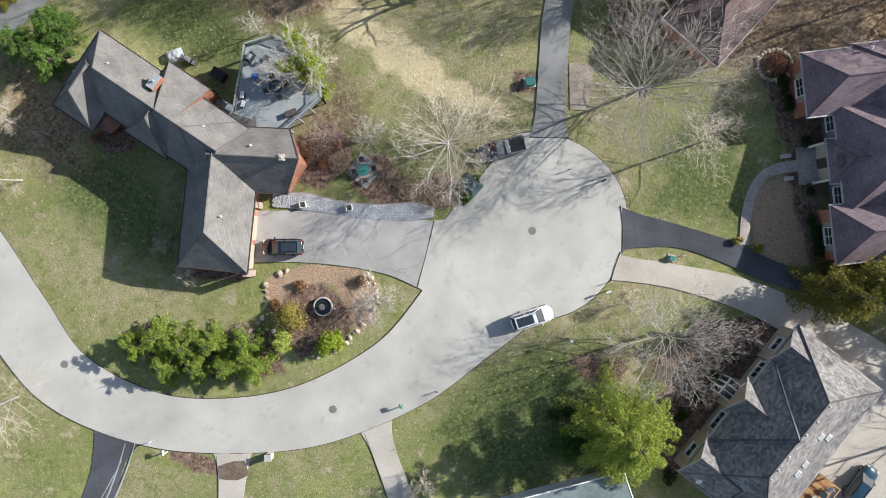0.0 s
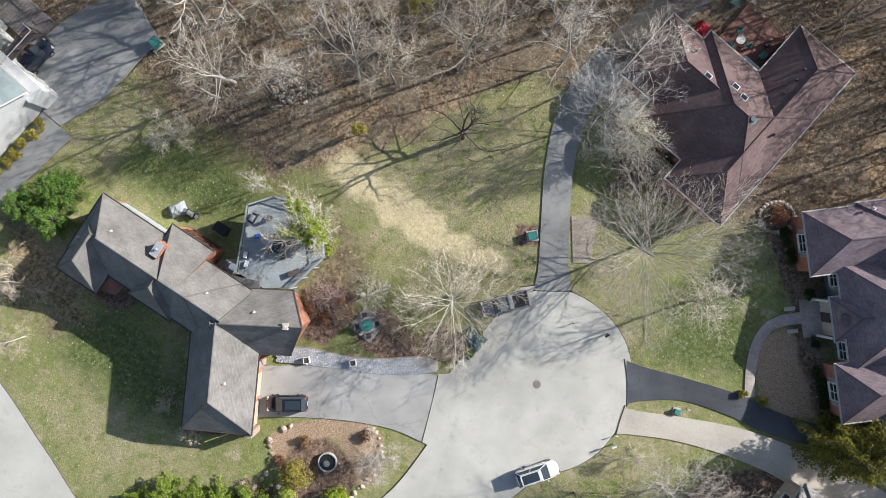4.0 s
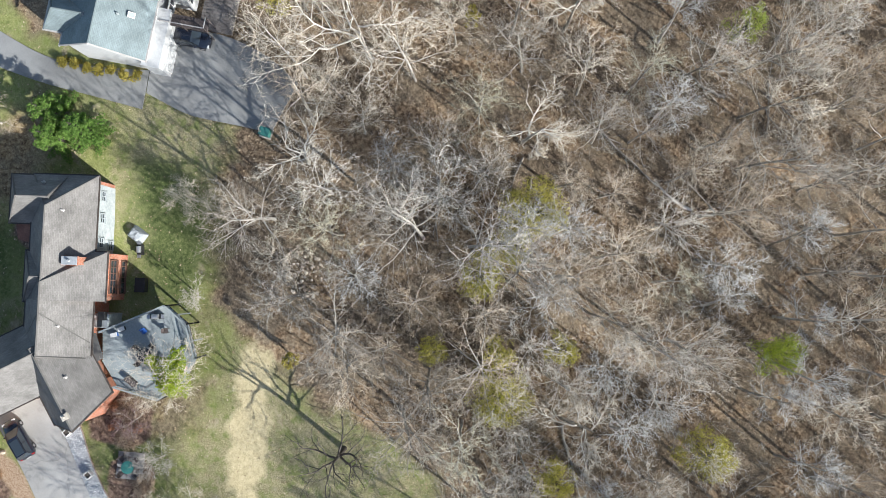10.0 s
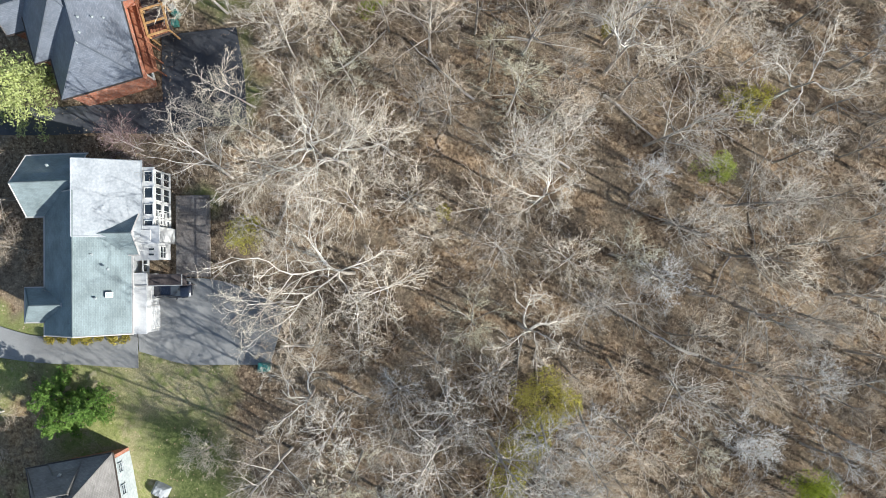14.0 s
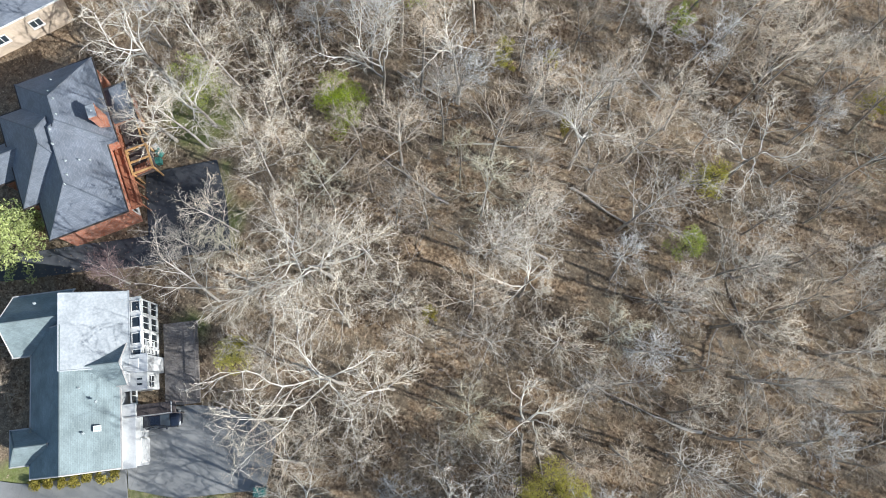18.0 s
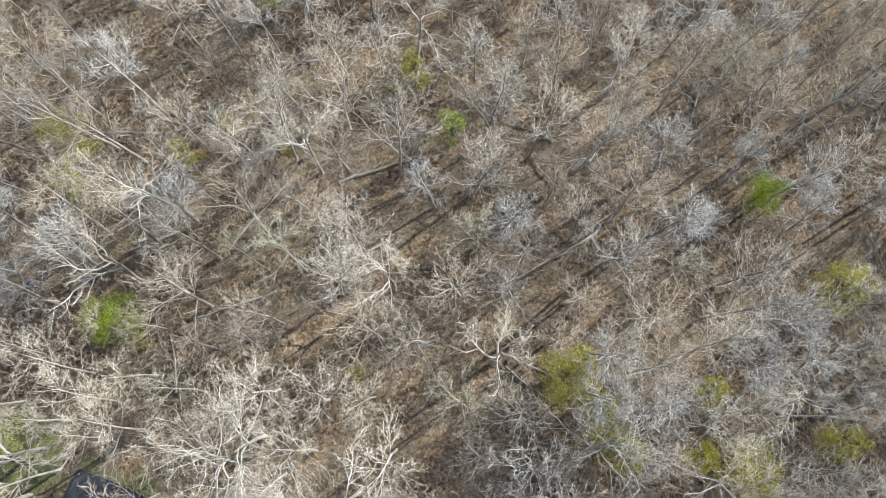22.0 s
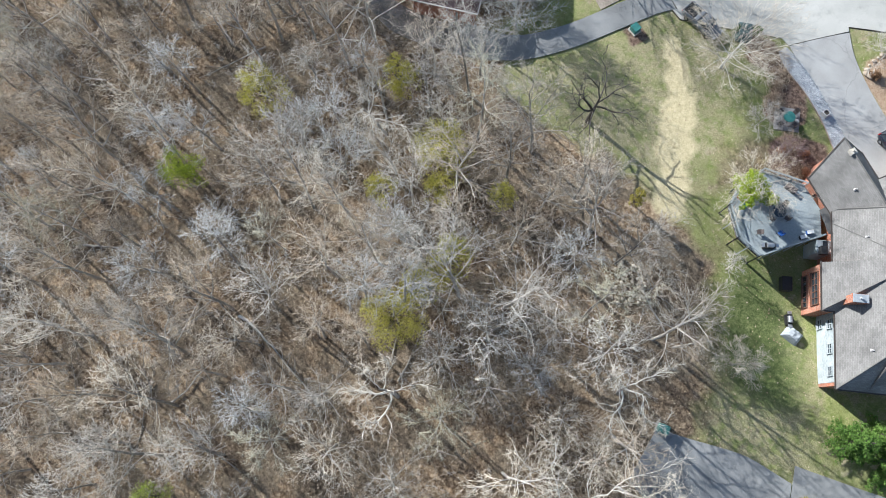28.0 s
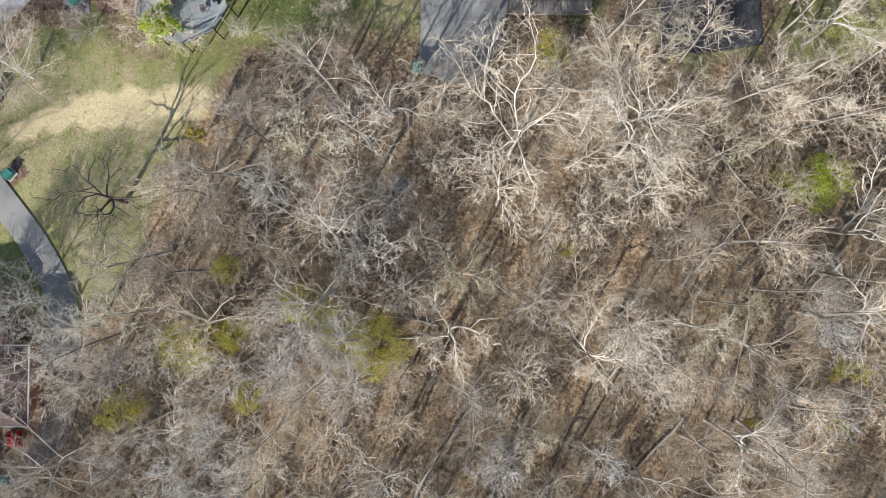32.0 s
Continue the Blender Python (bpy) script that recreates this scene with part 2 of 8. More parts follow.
M["brick"] = brick_mat("brick_red", (0.30, 0.09, 0.05), (0.46, 0.17, 0.09), (0.38, 0.30, 0.25))
M["siding"] = ramp_mat("siding_white", [(0.47, 0.475, 0.475), (0.58, 0.585, 0.58)], 0.6, 0.6, 0.1, 12)
M["tan"] = ramp_mat("siding_tan", [(0.40, 0.32, 0.24), (0.50, 0.41, 0.32)], 0.6, 0.7, 0.15, 14)
M["trim"] = ramp_mat("trim_white", [(0.62, 0.61, 0.58), (0.76, 0.75, 0.72)], 1.5, 0.5, 0.05, 10)
M["trim_dull"] = ramp_mat("gutter_dull_white", [(0.36, 0.34, 0.32), (0.48, 0.46, 0.44)], 1.5, 0.5, 0.05, 10)
M["trim_dark"] = ramp_mat("gutter_dark", [(0.05, 0.04, 0.035), (0.09, 0.075, 0.065)], 1.5, 0.5, 0.05, 10)
M["glass"] = glass_mat("window_glass")
M["bark"] = ramp_mat("bark_grey", [(0.22, 0.195, 0.165), (0.34, 0.31, 0.27), (0.47, 0.435, 0.39)], 1.2, 0.95, 0.6, 18, vary=0.3)
M["twig"] = ramp_mat("twigs_grey", [(0.36, 0.315, 0.26), (0.53, 0.48, 0.41), (0.68, 0.63, 0.555)], 0.35, 0.9, 0.0, vary=0.4)
M["twig_mid"] = ramp_mat("twigs_mid_grey", [(0.27, 0.238, 0.20), (0.41, 0.37, 0.32), (0.54, 0.50, 0.445)], 0.4, 0.9, 0.0, vary=0.3)
M["brush"] = ramp_mat("brush_brown", [(0.25, 0.18, 0.12), (0.40, 0.305, 0.215), (0.54, 0.44, 0.33)], 0.4, 0.9, 0.0)
M["stone_dark"] = ramp_mat("stone_dark", [(0.17, 0.16, 0.15), (0.28, 0.265, 0.25), (0.40, 0.385, 0.365)], 1.5, 0.9, 0.6, 12)
M["twig_olive"] = ramp_mat("twigs_olive", [(0.28, 0.255, 0.17), (0.42, 0.39, 0.28), (0.54, 0.51, 0.40)], 0.35, 0.9, 0.0, vary=0.3)
M["bark_white"] = ramp_mat("bark_pale", [(0.42, 0.385, 0.33), (0.66, 0.62, 0.55), (0.78, 0.755, 0.70)], 0.8, 0.85, 0.3, 10)
M["twig_pale"] = ramp_mat("twigs_pale", [(0.44, 0.37, 0.28), (0.61, 0.535, 0.43), (0.74, 0.67, 0.56)], 0.4, 0.9, 0.0)
M["twig_grey"] = ramp_mat("twigs_silver_grey", [(0.345, 0.335, 0.315), (0.52, 0.508, 0.482), (0.66, 0.648, 0.62)], 0.35, 0.9, 0.0, vary=0.3)
M["twig_red"] = ramp_mat("twigs_reddish", [(0.17, 0.11, 0.11), (0.26, 0.18, 0.17), (0.33, 0.25, 0.23)], 0.4, 0.9, 0.0)
M["deck_dark"] = ramp_mat("timber_dark", [(0.05, 0.04, 0.038), (0.085, 0.07, 0.066), (0.12, 0.10, 0.095)], 0.6, 0.8, 0.3, 8)
M["cedar"] = ramp_mat("timber_cedar", [(0.20, 0.08, 0.045), (0.30, 0.13, 0.075), (0.38, 0.18, 0.11)], 0.8, 0.75, 0.3, 8)
M["cedar_pale"] = ramp_mat("timber_new", [(0.32, 0.18, 0.07), (0.44, 0.26, 0.11), (0.52, 0.33, 0.16)], 0.8, 0.75, 0.3, 8)
M["deck_grey"] = ramp_mat("deck_blue_grey", [(0.215, 0.24, 0.245), (0.275, 0.305, 0.308), (0.335, 0.365, 0.366)], 0.4, 0.75, 0.3, 10, fine=14)
M["stone"] = ramp_mat("stone_grey", [(0.18, 0.175, 0.17), (0.30, 0.29, 0.28), (0.44, 0.43, 0.41)], 1.5, 0.9, 0.6, 12, vary=0.5)
M["stone_tan"] = ramp_mat("stone_tan", [(0.30, 0.235, 0.175), (0.47, 0.39, 0.30), (0.64, 0.565, 0.46)], 1.5, 0.9, 0.6, 12, vary=0.4)
M["bark_dark"] = ramp_mat("bark_dark", [(0.045, 0.038, 0.032), (0.08, 0.068, 0.058), (0.13, 0.115, 0.10)], 1.2, 0.95, 0.6, 18)
M["twig_brown"] = ramp_mat("twigs_brown", [(0.33, 0.265, 0.195), (0.49, 0.405, 0.31), (0.63, 0.54, 0.43)], 0.4, 0.9, 0.0, vary=0.3)
M["leaf_hedge"] = island_mat("leaves_hedge", [(0.12, 0.18, 0.025), (0.25, 0.335, 0.055), (0.40, 0.475, 0.115)], trans=1.0)
M["leaf_lime"] = island_mat("leaves_lime", [(0.22, 0.285, 0.04), (0.37, 0.43, 0.085), (0.52, 0.57, 0.17)], trans=1.0)
M["leaf_bright"] = island_mat("leaves_bright", [(0.169, 0.241, 0.021), (0.325, 0.402, 0.042), (0.494, 0.529, 0.095)], trans=1.0)
M["leaf_olive"] = island_mat("leaves_olive", [(0.288, 0.277, 0.040), (0.444, 0.413, 0.074), (0.600, 0.543, 0.137)], trans=1.0)
M["leaf_pine"] = island_mat("needles_pine", [(0.03, 0.072, 0.016), (0.068, 0.14, 0.028), (0.12, 0.205, 0.045)], trans=1.0)
M["leaf_fir"] = island_mat("needles_yellowish", [(0.13, 0.125, 0.022), (0.22, 0.205, 0.04), (0.33, 0.30, 0.08)], trans=1.0)
M["leaf_white_pine"] = island_mat("needles_pale", [(0.216, 0.273, 0.088), (0.392, 0.442, 0.163), (0.567, 0.598, 0.275)], trans=1.0)
M["leaf_dead"] = island_mat("leaves_dead", [(0.16, 0.09, 0.05), (0.29, 0.17, 0.09), (0.40, 0.26, 0.15)], trans=1.0)
M["leaf_box"] = island_mat("leaves_boxwood", [(0.02, 0.04, 0.012), (0.04, 0.07, 0.02), (0.07, 0.11, 0.03)], trans=1.0)
M["leaf_gold"] = island_mat("leaves_gold", [(0.20, 0.17, 0.03), (0.33, 0.28, 0.06), (0.44, 0.38, 0.11)], trans=1.0)
M["water"] = glass_mat("water_dark", (0.02, 0.022, 0.018))
M["path"] = ramp_mat("pavers_pinkish", [(0.27, 0.225, 0.205), (0.38, 0.325, 0.295), (0.48, 0.42, 0.385)], 0.5, 0.9, 0.4, 9, fine=9)
M["car_black"] = paint_mat("paint_black", (0.012, 0.016, 0.028), 0.2, 0.8)
M["car_white"] = paint_mat("paint_white", (0.72, 0.72, 0.72), 0.25, 0.6)
M["car_grey"] = paint_mat("paint_grey", (0.16, 0.17, 0.185), 0.25, 0.7)
M["car_silver"] = paint_mat("paint_silver", (0.45, 0.45, 0.43), 0.25, 0.7)
M["car_blue"] = paint_mat("paint_blue", (0.02, 0.06, 0.09), 0.2, 0.8)
M["tyre"] = ramp_mat("rubber", [(0.015, 0.015, 0.015), (0.03, 0.03, 0.03)], 4, 0.9, 0.1)
M["rim"] = ramp_mat("alloy", [(0.35, 0.35, 0.36), (0.5, 0.5, 0.51)], 4, 0.35, 0.0, metal=0.9)
M["lamp_red"] = glass_mat("lamp_red", (0.35, 0.01, 0.01))
M["lamp_clear"] = glass_mat("lamp_clear", (0.6, 0.6, 0.6))
M["litter"] = island_mat("fallen_leaves", [(0.22, 0.15, 0.09), (0.42, 0.32, 0.20), (0.62, 0.54, 0.40)])
M["leaf_red"] = island_mat("leaves_reddish", [(0.22, 0.10, 0.06), (0.34, 0.17, 0.10), (0.45, 0.26, 0.16)], trans=1.0)
M["leaf_juniper"] = island_mat("leaves_juniper", [(0.06, 0.125, 0.024), (0.13, 0.23, 0.045), (0.23, 0.33, 0.085)], trans=1.0)
M["teal"] = ramp_mat("plastic_teal", [(0.04, 0.16, 0.14), (0.07, 0.24, 0.21)], 1.5, 0.5, 0.05)
M["red"] = ramp_mat("canvas_red", [(0.30, 0.01, 0.02), (0.48, 0.03, 0.05)], 2, 0.7, 0.2)
M["blue"] = ramp_mat("plastic_blue", [(0.02, 0.08, 0.30), (0.05, 0.14, 0.42)], 2, 0.5, 0.05)
M["steel"] = ramp_mat("steel_galvanised", [(0.35, 0.36, 0.37), (0.5, 0.51, 0.52)], 2, 0.4, 0.05, metal=0.7)
M["black_plastic"] = ramp_mat("plastic_black", [(0.015, 0.015, 0.016), (0.035, 0.035, 0.036)], 2, 0.5, 0.05)
M["cobble"] = island_mat("cobbles_blue_grey", [(0.22, 0.23, 0.245), (0.40, 0.41, 0.42), (0.58, 0.58, 0.58)], 0.7)
M["brick_dark"] = ramp_mat("timber_brown", [(0.10, 0.05, 0.035), (0.17, 0.09, 0.06)], 1.5, 0.6, 0.05, 10)
M["mud"] = ramp_mat("mud_wet", [(0.085, 0.06, 0.042), (0.15, 0.112, 0.082), (0.22, 0.175, 0.135)], 0.8, 0.6, 0.1, 20)
M["tarp_teal"] = ramp_mat("tarp_blue_green", [(0.03, 0.06, 0.065), (0.055, 0.10, 0.105), (0.09, 0.145, 0.15)], 1.2, 0.5, 0.3, 6)
M["copper"] = ramp_mat("metal_red_brown", [(0.12, 0.05, 0.035), (0.20, 0.085, 0.055), (0.27, 0.13, 0.085)], 0.9, 0.6, 0.1, 10, spec=0.5)
M["siding_pale"] = ramp_mat("siding_pale_grey", [(0.27, 0.30, 0.305), (0.36, 0.39, 0.395), (0.45, 0.475, 0.475)], 0.7, 0.7, 0.1, 12)
M["timber_grey"] = ramp_mat("timber_weathered", [(0.12, 0.105, 0.095), (0.19, 0.17, 0.155), (0.27, 0.245, 0.225)], 0.6, 0.85, 0.3, 8)
# glass tinted pale, with the sky's reflection put into its colour
M["pane_pale"] = glass_mat("skylight_pale", (0.34, 0.37, 0.38))
M["iron"] = ramp_mat("cast_iron", [(0.14, 0.13, 0.12), (0.24, 0.225, 0.21)], 6, 0.6, 0.4, 30)
M["drive_pale"] = asphalt_mat("asphalt_drive_pale", (0.315, 0.305, 0.285), (0.40, 0.39, 0.37), 0.8, 0.85)


# ---- building helpers ----
def mesh_of(bm, name, material):
    me = bpy.data.meshes.new(name)
    bm.to_mesh(me)
    bm.free()
    for m in material if isinstance(material, (list, tuple)) else [material]:
        me.materials.append(m)
    return me


def part(name, bm, material, parent=None, label="", m=None):
    """Links a bmesh or a mesh as one object under a thing or a part."""
    me = bm if isinstance(bm, bpy.types.Mesh) else mesh_of(bm, name, material)
    ob = new(name, me)
    ob.parent = parent
    if m is not None:
        ob.matrix_basis = m
    return tagged(ob, label)


def thing(name, m, label, category, group="", kind=""):
    ob = new(name)
    ob.empty_display_size = 0.3
    ob.matrix_basis = m
    return tagged(ob, label, category, group, kind)


def box(bm, cx, cy, cz, sx, sy, sz, rz=0.0, bevel=0.0, slot=0):
    """A box about a centre, with bevelled edges if asked."""
    r = bmesh.ops.create_cube(bm, size=1.0, matrix=pose(cx, cy, cz, 0, 0, rz) @ Matrix.Diagonal((sx, sy, sz, 1)))
    fs = {f for v in r["verts"] for f in v.link_faces}
    for f in fs:
        f.material_index = slot
    if bevel:
        es = list({e for v in r["verts"] for e in v.link_edges})
        bmesh.ops.bevel(bm, geom=es, offset=bevel, segments=1, affect="EDGES")
    return r["verts"]


def tube(bm, p0, p1, r0, r1, sides=8, cap=True):
    """A tapered round bar between two places."""
    p0, p1 = Vector(p0), Vector(p1)
    d = p1 - p0
    m = Matrix.Translation((p0 + p1) / 2) @ d.to_track_quat("Z", "Y").to_matrix().to_4x4()
    bmesh.ops.create_cone(bm, cap_ends=cap, segments=sides, radius1=r0, radius2=max(r1, 1e-4), depth=d.length, matrix=m)


def box_bm(*a, **k):
    bm = bmesh.new()
    box(bm, *a, **k)
    return bm


def spline(pts, step=0.8):
    """Points along a smooth curve through the given ones (any number of columns)."""
    p = np.array([pts[0], *pts, pts[-1]], float)
    out = []
    for i in range(1, len(p) - 2):
        n = max(2, int(np.linalg.norm((p[i + 1] - p[i])[:2]) / step))
        for k in range(n):
            t = k / n
            out.append(0.5 * (2 * p[i] + (p[i + 1] - p[i - 1]) * t + (2 * p[i - 1] - 5 * p[i] + 4 * p[i + 1] - p[i + 2]) * t * t + (3 * p[i] - p[i - 1] - 3 * p[i + 1] + p[i + 2]) * t**3))
    out.append(p[-2])
    return np.array(out)


def strip(name, pts, z, material, edge=None, thick=0.12):
    """A paved band along (x, y, width) points: top, sides and, if asked, a worn dark edge beside it."""
    c = spline(pts)
    d = np.gradient(c[:, :2], axis=0)
    d /= np.linalg.norm(d, axis=1, keepdims=True) + 1e-9
    n = np.stack([-d[:, 1], d[:, 0]], 1)
    w = c[:, 2:3] / 2
    bm = bmesh.new()
    rows = []
    for off, dz in ((-1, -thick), (-1, 0), (-0.33, 0.03), (0.33, 0.03), (1, 0), (1, -thick)):
        q = c[:, :2] + n * w * off
        rows.append([bm.verts.new((x, y, z + dz)) for x, y in q])
    for a, b in zip(rows, rows[1:]):
        for i in range(len(c) - 1):
            bm.faces.new((a[i], a[i + 1], b[i + 1], b[i]))
    for row in (0, -1):
        bm.faces.new([r[row] for r in rows] if row else [r[row] for r in rows][::-1])
    bmesh.ops.recalc_face_normals(bm, faces=bm.faces)
    ob = part(name, bm, material)
    tagged(ob, kind="structure")
    if edge:
        for s in (-1, 1):
            bm = bmesh.new()
            rows = []
            for off, dz in ((-0.1, -0.15), (-0.1, 0.012), (0.05, 0.014), (0.12, -0.15)):
                jig = np.array([0.06 * noise.noise((x * 0.7, y * 0.7, s)) for x, y in c[:, :2]])[:, None]
                q = c[:, :2] + n * s * (w + off + jig * (off > 0))
                rows.append([bm.verts.new((x, y, dz)) for x, y in q])
            for a, b in zip(rows, rows[1:]):
                for i in range(len(c) - 1):
                    bm.faces.new((a[i], a[i + 1], b[i + 1], b[i]))
            bmesh.ops.recalc_face_normals(bm, faces=bm.faces)
            part("edge", bm, edge, ob, "dark crumbling edge with leaf dirt")
    return ob


# ---- ground ----
def hollow(x, y):
    """The dip of the ground behind the brick house."""
    return -1.8 * np.exp(-((x + 29.0) ** 2 + (y - 25.5) ** 2) / 105.0)


def inside(poly, X, Y):
    """Signed distance to a polygon (positive inside), on a grid."""
    P = np.array(poly, float)
    best = np.full(X.shape, 1e9)
    ins = np.zeros(X.shape, bool)
    for (x0, y0), (x1, y1) in zip(P, np.roll(P, -1, 0)):
        dx, dy = x1 - x0, y1 - y0
        t = np.clip(((X - x0) * dx + (Y - y0) * dy) / (dx * dx + dy * dy), 0, 1)
        best = np.minimum(best, np.hypot(X - x0 - t * dx, Y - y0 - t * dy))
        with np.errstate(divide="ignore", invalid="ignore"):
            cross = ((y0 > Y) != (y1 > Y)) & (X < x0 + (Y - y0) * dx / (dy if dy else 1e-9))
        ins ^= cross
    return np.where(ins, best, -best)


LAWN = [(-140, -90), (-140, 10), (-90, 12), (-70, 23), (-58, 24), (-47, 34), (-37, 38), (-31, 33), (-25, 29.5), (-21, 25.5), (-14, 27), (-9, 28.5), (-4, 30), (2, 34), (8, 36), (17, 34), (17, 24), (26, 21), (34, 20), (36, 12), (60, 4), (140, -20), (140, -90)]
STRAW = [(-15.2, 25.6), (-14.6, 27.6), (-12.6, 28.0), (-10.0, 26.9), (-6.3, 24.2), (-2.4, 20.9), (2.4, 17.2), (5.6, 15.4), (4.8, 13.8), (0.6, 15.0), (-5.1, 18.2), (-8.8, 20.9), (-11.6, 23.1)]
DRY = [[(-8, 29), (-15, 25), (-10, 18), (-6, 12), (0, 7), (4, 12), (9, 13), (9, 24), (10, 35), (2, 33)], [(12.5, 12), (19, 8), (22, 13), (20, 20), (13, 22)], [(-50, 1), (-43, -6), (-36, -9), (-29, -6), (-36, -3), (-44, 2)], [(-47, 33), (-38, 38), (-32, 33), (-36, 28), (-43, 27)], [(8, -7.5), (16, -4.5), (20, -6), (13, -12), (3, -14), (-5, -20), (-2, -15)]]
BARE = [[(-52, 23), (-46, 19.5), (-41.5, 14.5), (-42, 9), (-46, 8), (-52, 12)], [(-33, 32), (-37, 36), (-30, 36), (-22, 29), (-20, 24.5), (-24, 27)], [(-19, 13), (-13.5, 21), (-9.5, 17), (-11, 11)]]
TAN = [[(-21.5, -4), (-18, -2.1), (-12, -2.0), (-8.5, -4), (-9.0, -8.0), (-11, -10), (-13, -7), (-14, -4.2), (-18.6, -5.0), (-19.4, -8.0), (-21.2, -7.0)], [(33.2, 6.5), (36, 8.0), (39.7, 6.1), (39.7, -1.8), (37.2, -2.6), (32.8, -0.2)]]
MULCH = [
    [(-19.4, -5.0), (-15, -4), (-13, -5.6), (-12, -9.0), (-13, -11), (-17.5, -12.5), (-20.5, -9)],
    [(-18, 12.5), (-14, 14), (-11.5, 11), (-12.5, 8.5), (-15.5, 6.3), (-18.4, 8)],
    [(-42, 12.5), (-37.5, 14.5), (-36, 11.5), (-39.5, 10.2)],
    [(-9, 4.6), (-12, 7), (-11.5, 10), (-8.5, 10.5), (-5, 6.5), (-1.5, 8.5), (1.5, 6.5), (-1, 4)],
    [(34.5, 19.5), (37.5, 20.5), (40.5, 3), (43, -3), (40, -3), (37.5, 4), (37, 10)],
    [(12.3, -12.4), (16.5, -11.8), (19.2, -13), (18, -15.5), (14, -15)],
    [(22, -13), (28, -8), (37, -8), (33, -14), (26.5, -25), (23, -26)],
    [(6.5, 17.3), (9.2, 17.5), (9.2, 19.8), (6.5, 19.8)],
    [(-24, -1.8), (-31, -2), (-31, -3.6), (-24, -3.8)],
    [(-32.8, -23.0), (-29.5, -23.4), (-26.6, -24.8), (-26.8, -25.8), (-30, -25.2), (-32.5, -24.2)],
    [(-36, -12.3), (-28, -9.6), (-21, -9.4), (-19, -14.4), (-27, -15.2), (-34, -14)],
]
MOSS = [
    [(-63.5, 65.5), (-60.5, 64.6), (-57.0, 62.0), (-55.4, 58.6), (-57.2, 58.8), (-60.8, 61.8)],
    [(-76.0, 66.5), (-71.0, 63.0), (-66.0, 64.5), (-64.0, 69.0), (-70.0, 73.0)],
    [(-54.5, 47.5), (-51.0, 47.0), (-51.5, 50.0), (-54.0, 50.4)],
]
# lush grass; the last two outlines paint house and tree shade on the lawns
GREEN_SHADE = [[(-39, 26), (-36, 31.5), (-31, 30.5), (-25, 26), (-22, 21.5), (-26, 19.5), (-31, 21)], [(24, 13), (31.5, 15), (33, 2), (26.5, 3), (22, 4)], [(-17, 9), (-11, 14), (-3, 5), (-13, 5.3)], [(-46, 9), (-38, 11), (-31, 3), (-30.5, -3), (-37, -1), (-44, 4)], [(-3, -21), (2, -14.5), (9, -11), (17, -11.5), (15, -18), (9, -27), (2, -28)]]


def build_ground():
    """One sheet to the horizon: fine near the houses and the wood, coarse beyond, with zones of lawn, straw and mulch."""
    def axis(a, b, step):
        fine = np.arange(a, b + 1e-6, step)
        far = np.array([4, 10, 20, 40, 90, 200, 500, 1200, 2500.0])
        return np.r_[a - far[::-1], fine, b + far]
    gx, gy = axis(-98, 72, 0.65), axis(-48, 136, 0.65)
    X, Y = np.meshgrid(gx, gy)
    Z = np.array([[noise.noise((x * 0.09, y * 0.09, 3.1)) for x in gx] for y in gy]) * 0.22
    fine = np.array([[noise.noise((x * 0.55, y * 0.55, 8.3)) for x in gx] for y in gy])
    lawn = np.clip(0.5 + (inside(LAWN, X, Y) + fine * 1.5) / 2.2, 0, 1)
    for p in BARE:
        lawn = np.minimum(lawn, 1 - 0.75 * np.clip(0.5 + (inside(p, X, Y) + fine * 2.2) / 4.0, 0, 1))
    Z = Z * (1 - np.minimum(1, lawn * 4)) - 0.10 + 0.10 * (1 - np.minimum(1, lawn * 4)) * fine + hollow(X, Y)
    straw = np.clip(0.5 + (inside(STRAW, X, Y) + fine * 1.4) / 1.8, 0, 1)
    mulch, green = np.zeros_like(X), np.zeros_like(X)
    for p in MULCH:
        mulch = np.maximum(mulch, np.clip(0.5 + (inside(p, X, Y) + fine * 0.5) / 0.9, 0, 1))
    for p in GREEN_SHADE:
        green = np.maximum(green, np.clip(0.5 + (inside(p, X, Y) + fine * 1.5) / 3.0, 0, 1))
    for p in MOSS:
        w = 0.8 * np.clip(0.5 + (inside(p, X, Y) + fine * 2.2) / 3.4, 0, 1)
        lawn, green = np.maximum(lawn, w), np.maximum(green, 0.55 * w)
    dryness, tan = np.zeros_like(X), np.zeros_like(X)
    for p in DRY:
        dryness = np.maximum(dryness, np.clip(0.5 + (inside(p, X, Y) + fine * 2.5) / 5.0, 0, 1))
    for p in TAN:
        tan = np.maximum(tan, np.clip(0.5 + (inside(p, X, Y) + fine * 0.6) / 1.0, 0, 1))
    ny, nx = X.shape
    me = bpy.data.meshes.new("ground")
    idx = np.arange(nx * ny).reshape(ny, nx)
    quads = np.stack([idx[:-1, :-1], idx[:-1, 1:], idx[1:, 1:], idx[1:, :-1]], -1).reshape(-1, 4)
    me.from_pydata(np.stack([X, Y, Z], -1).reshape(-1, 3).tolist(), [], quads.tolist())
    for key, v in (("lawn", lawn), ("straw", straw), ("mulch", mulch), ("green", green), ("dryness", dryness), ("tan", tan)):
        me.attributes.new(key, "FLOAT", "POINT").data.foreach_set("value", v.ravel().astype(np.float32))
    me.polygons.foreach_set("use_smooth", [True] * len(quads))
    me.materials.append(ground_mat())
    return tagged(new("ground", me), "rough winter lawn and leaf-covered woodland floor", "ground", kind="structure")


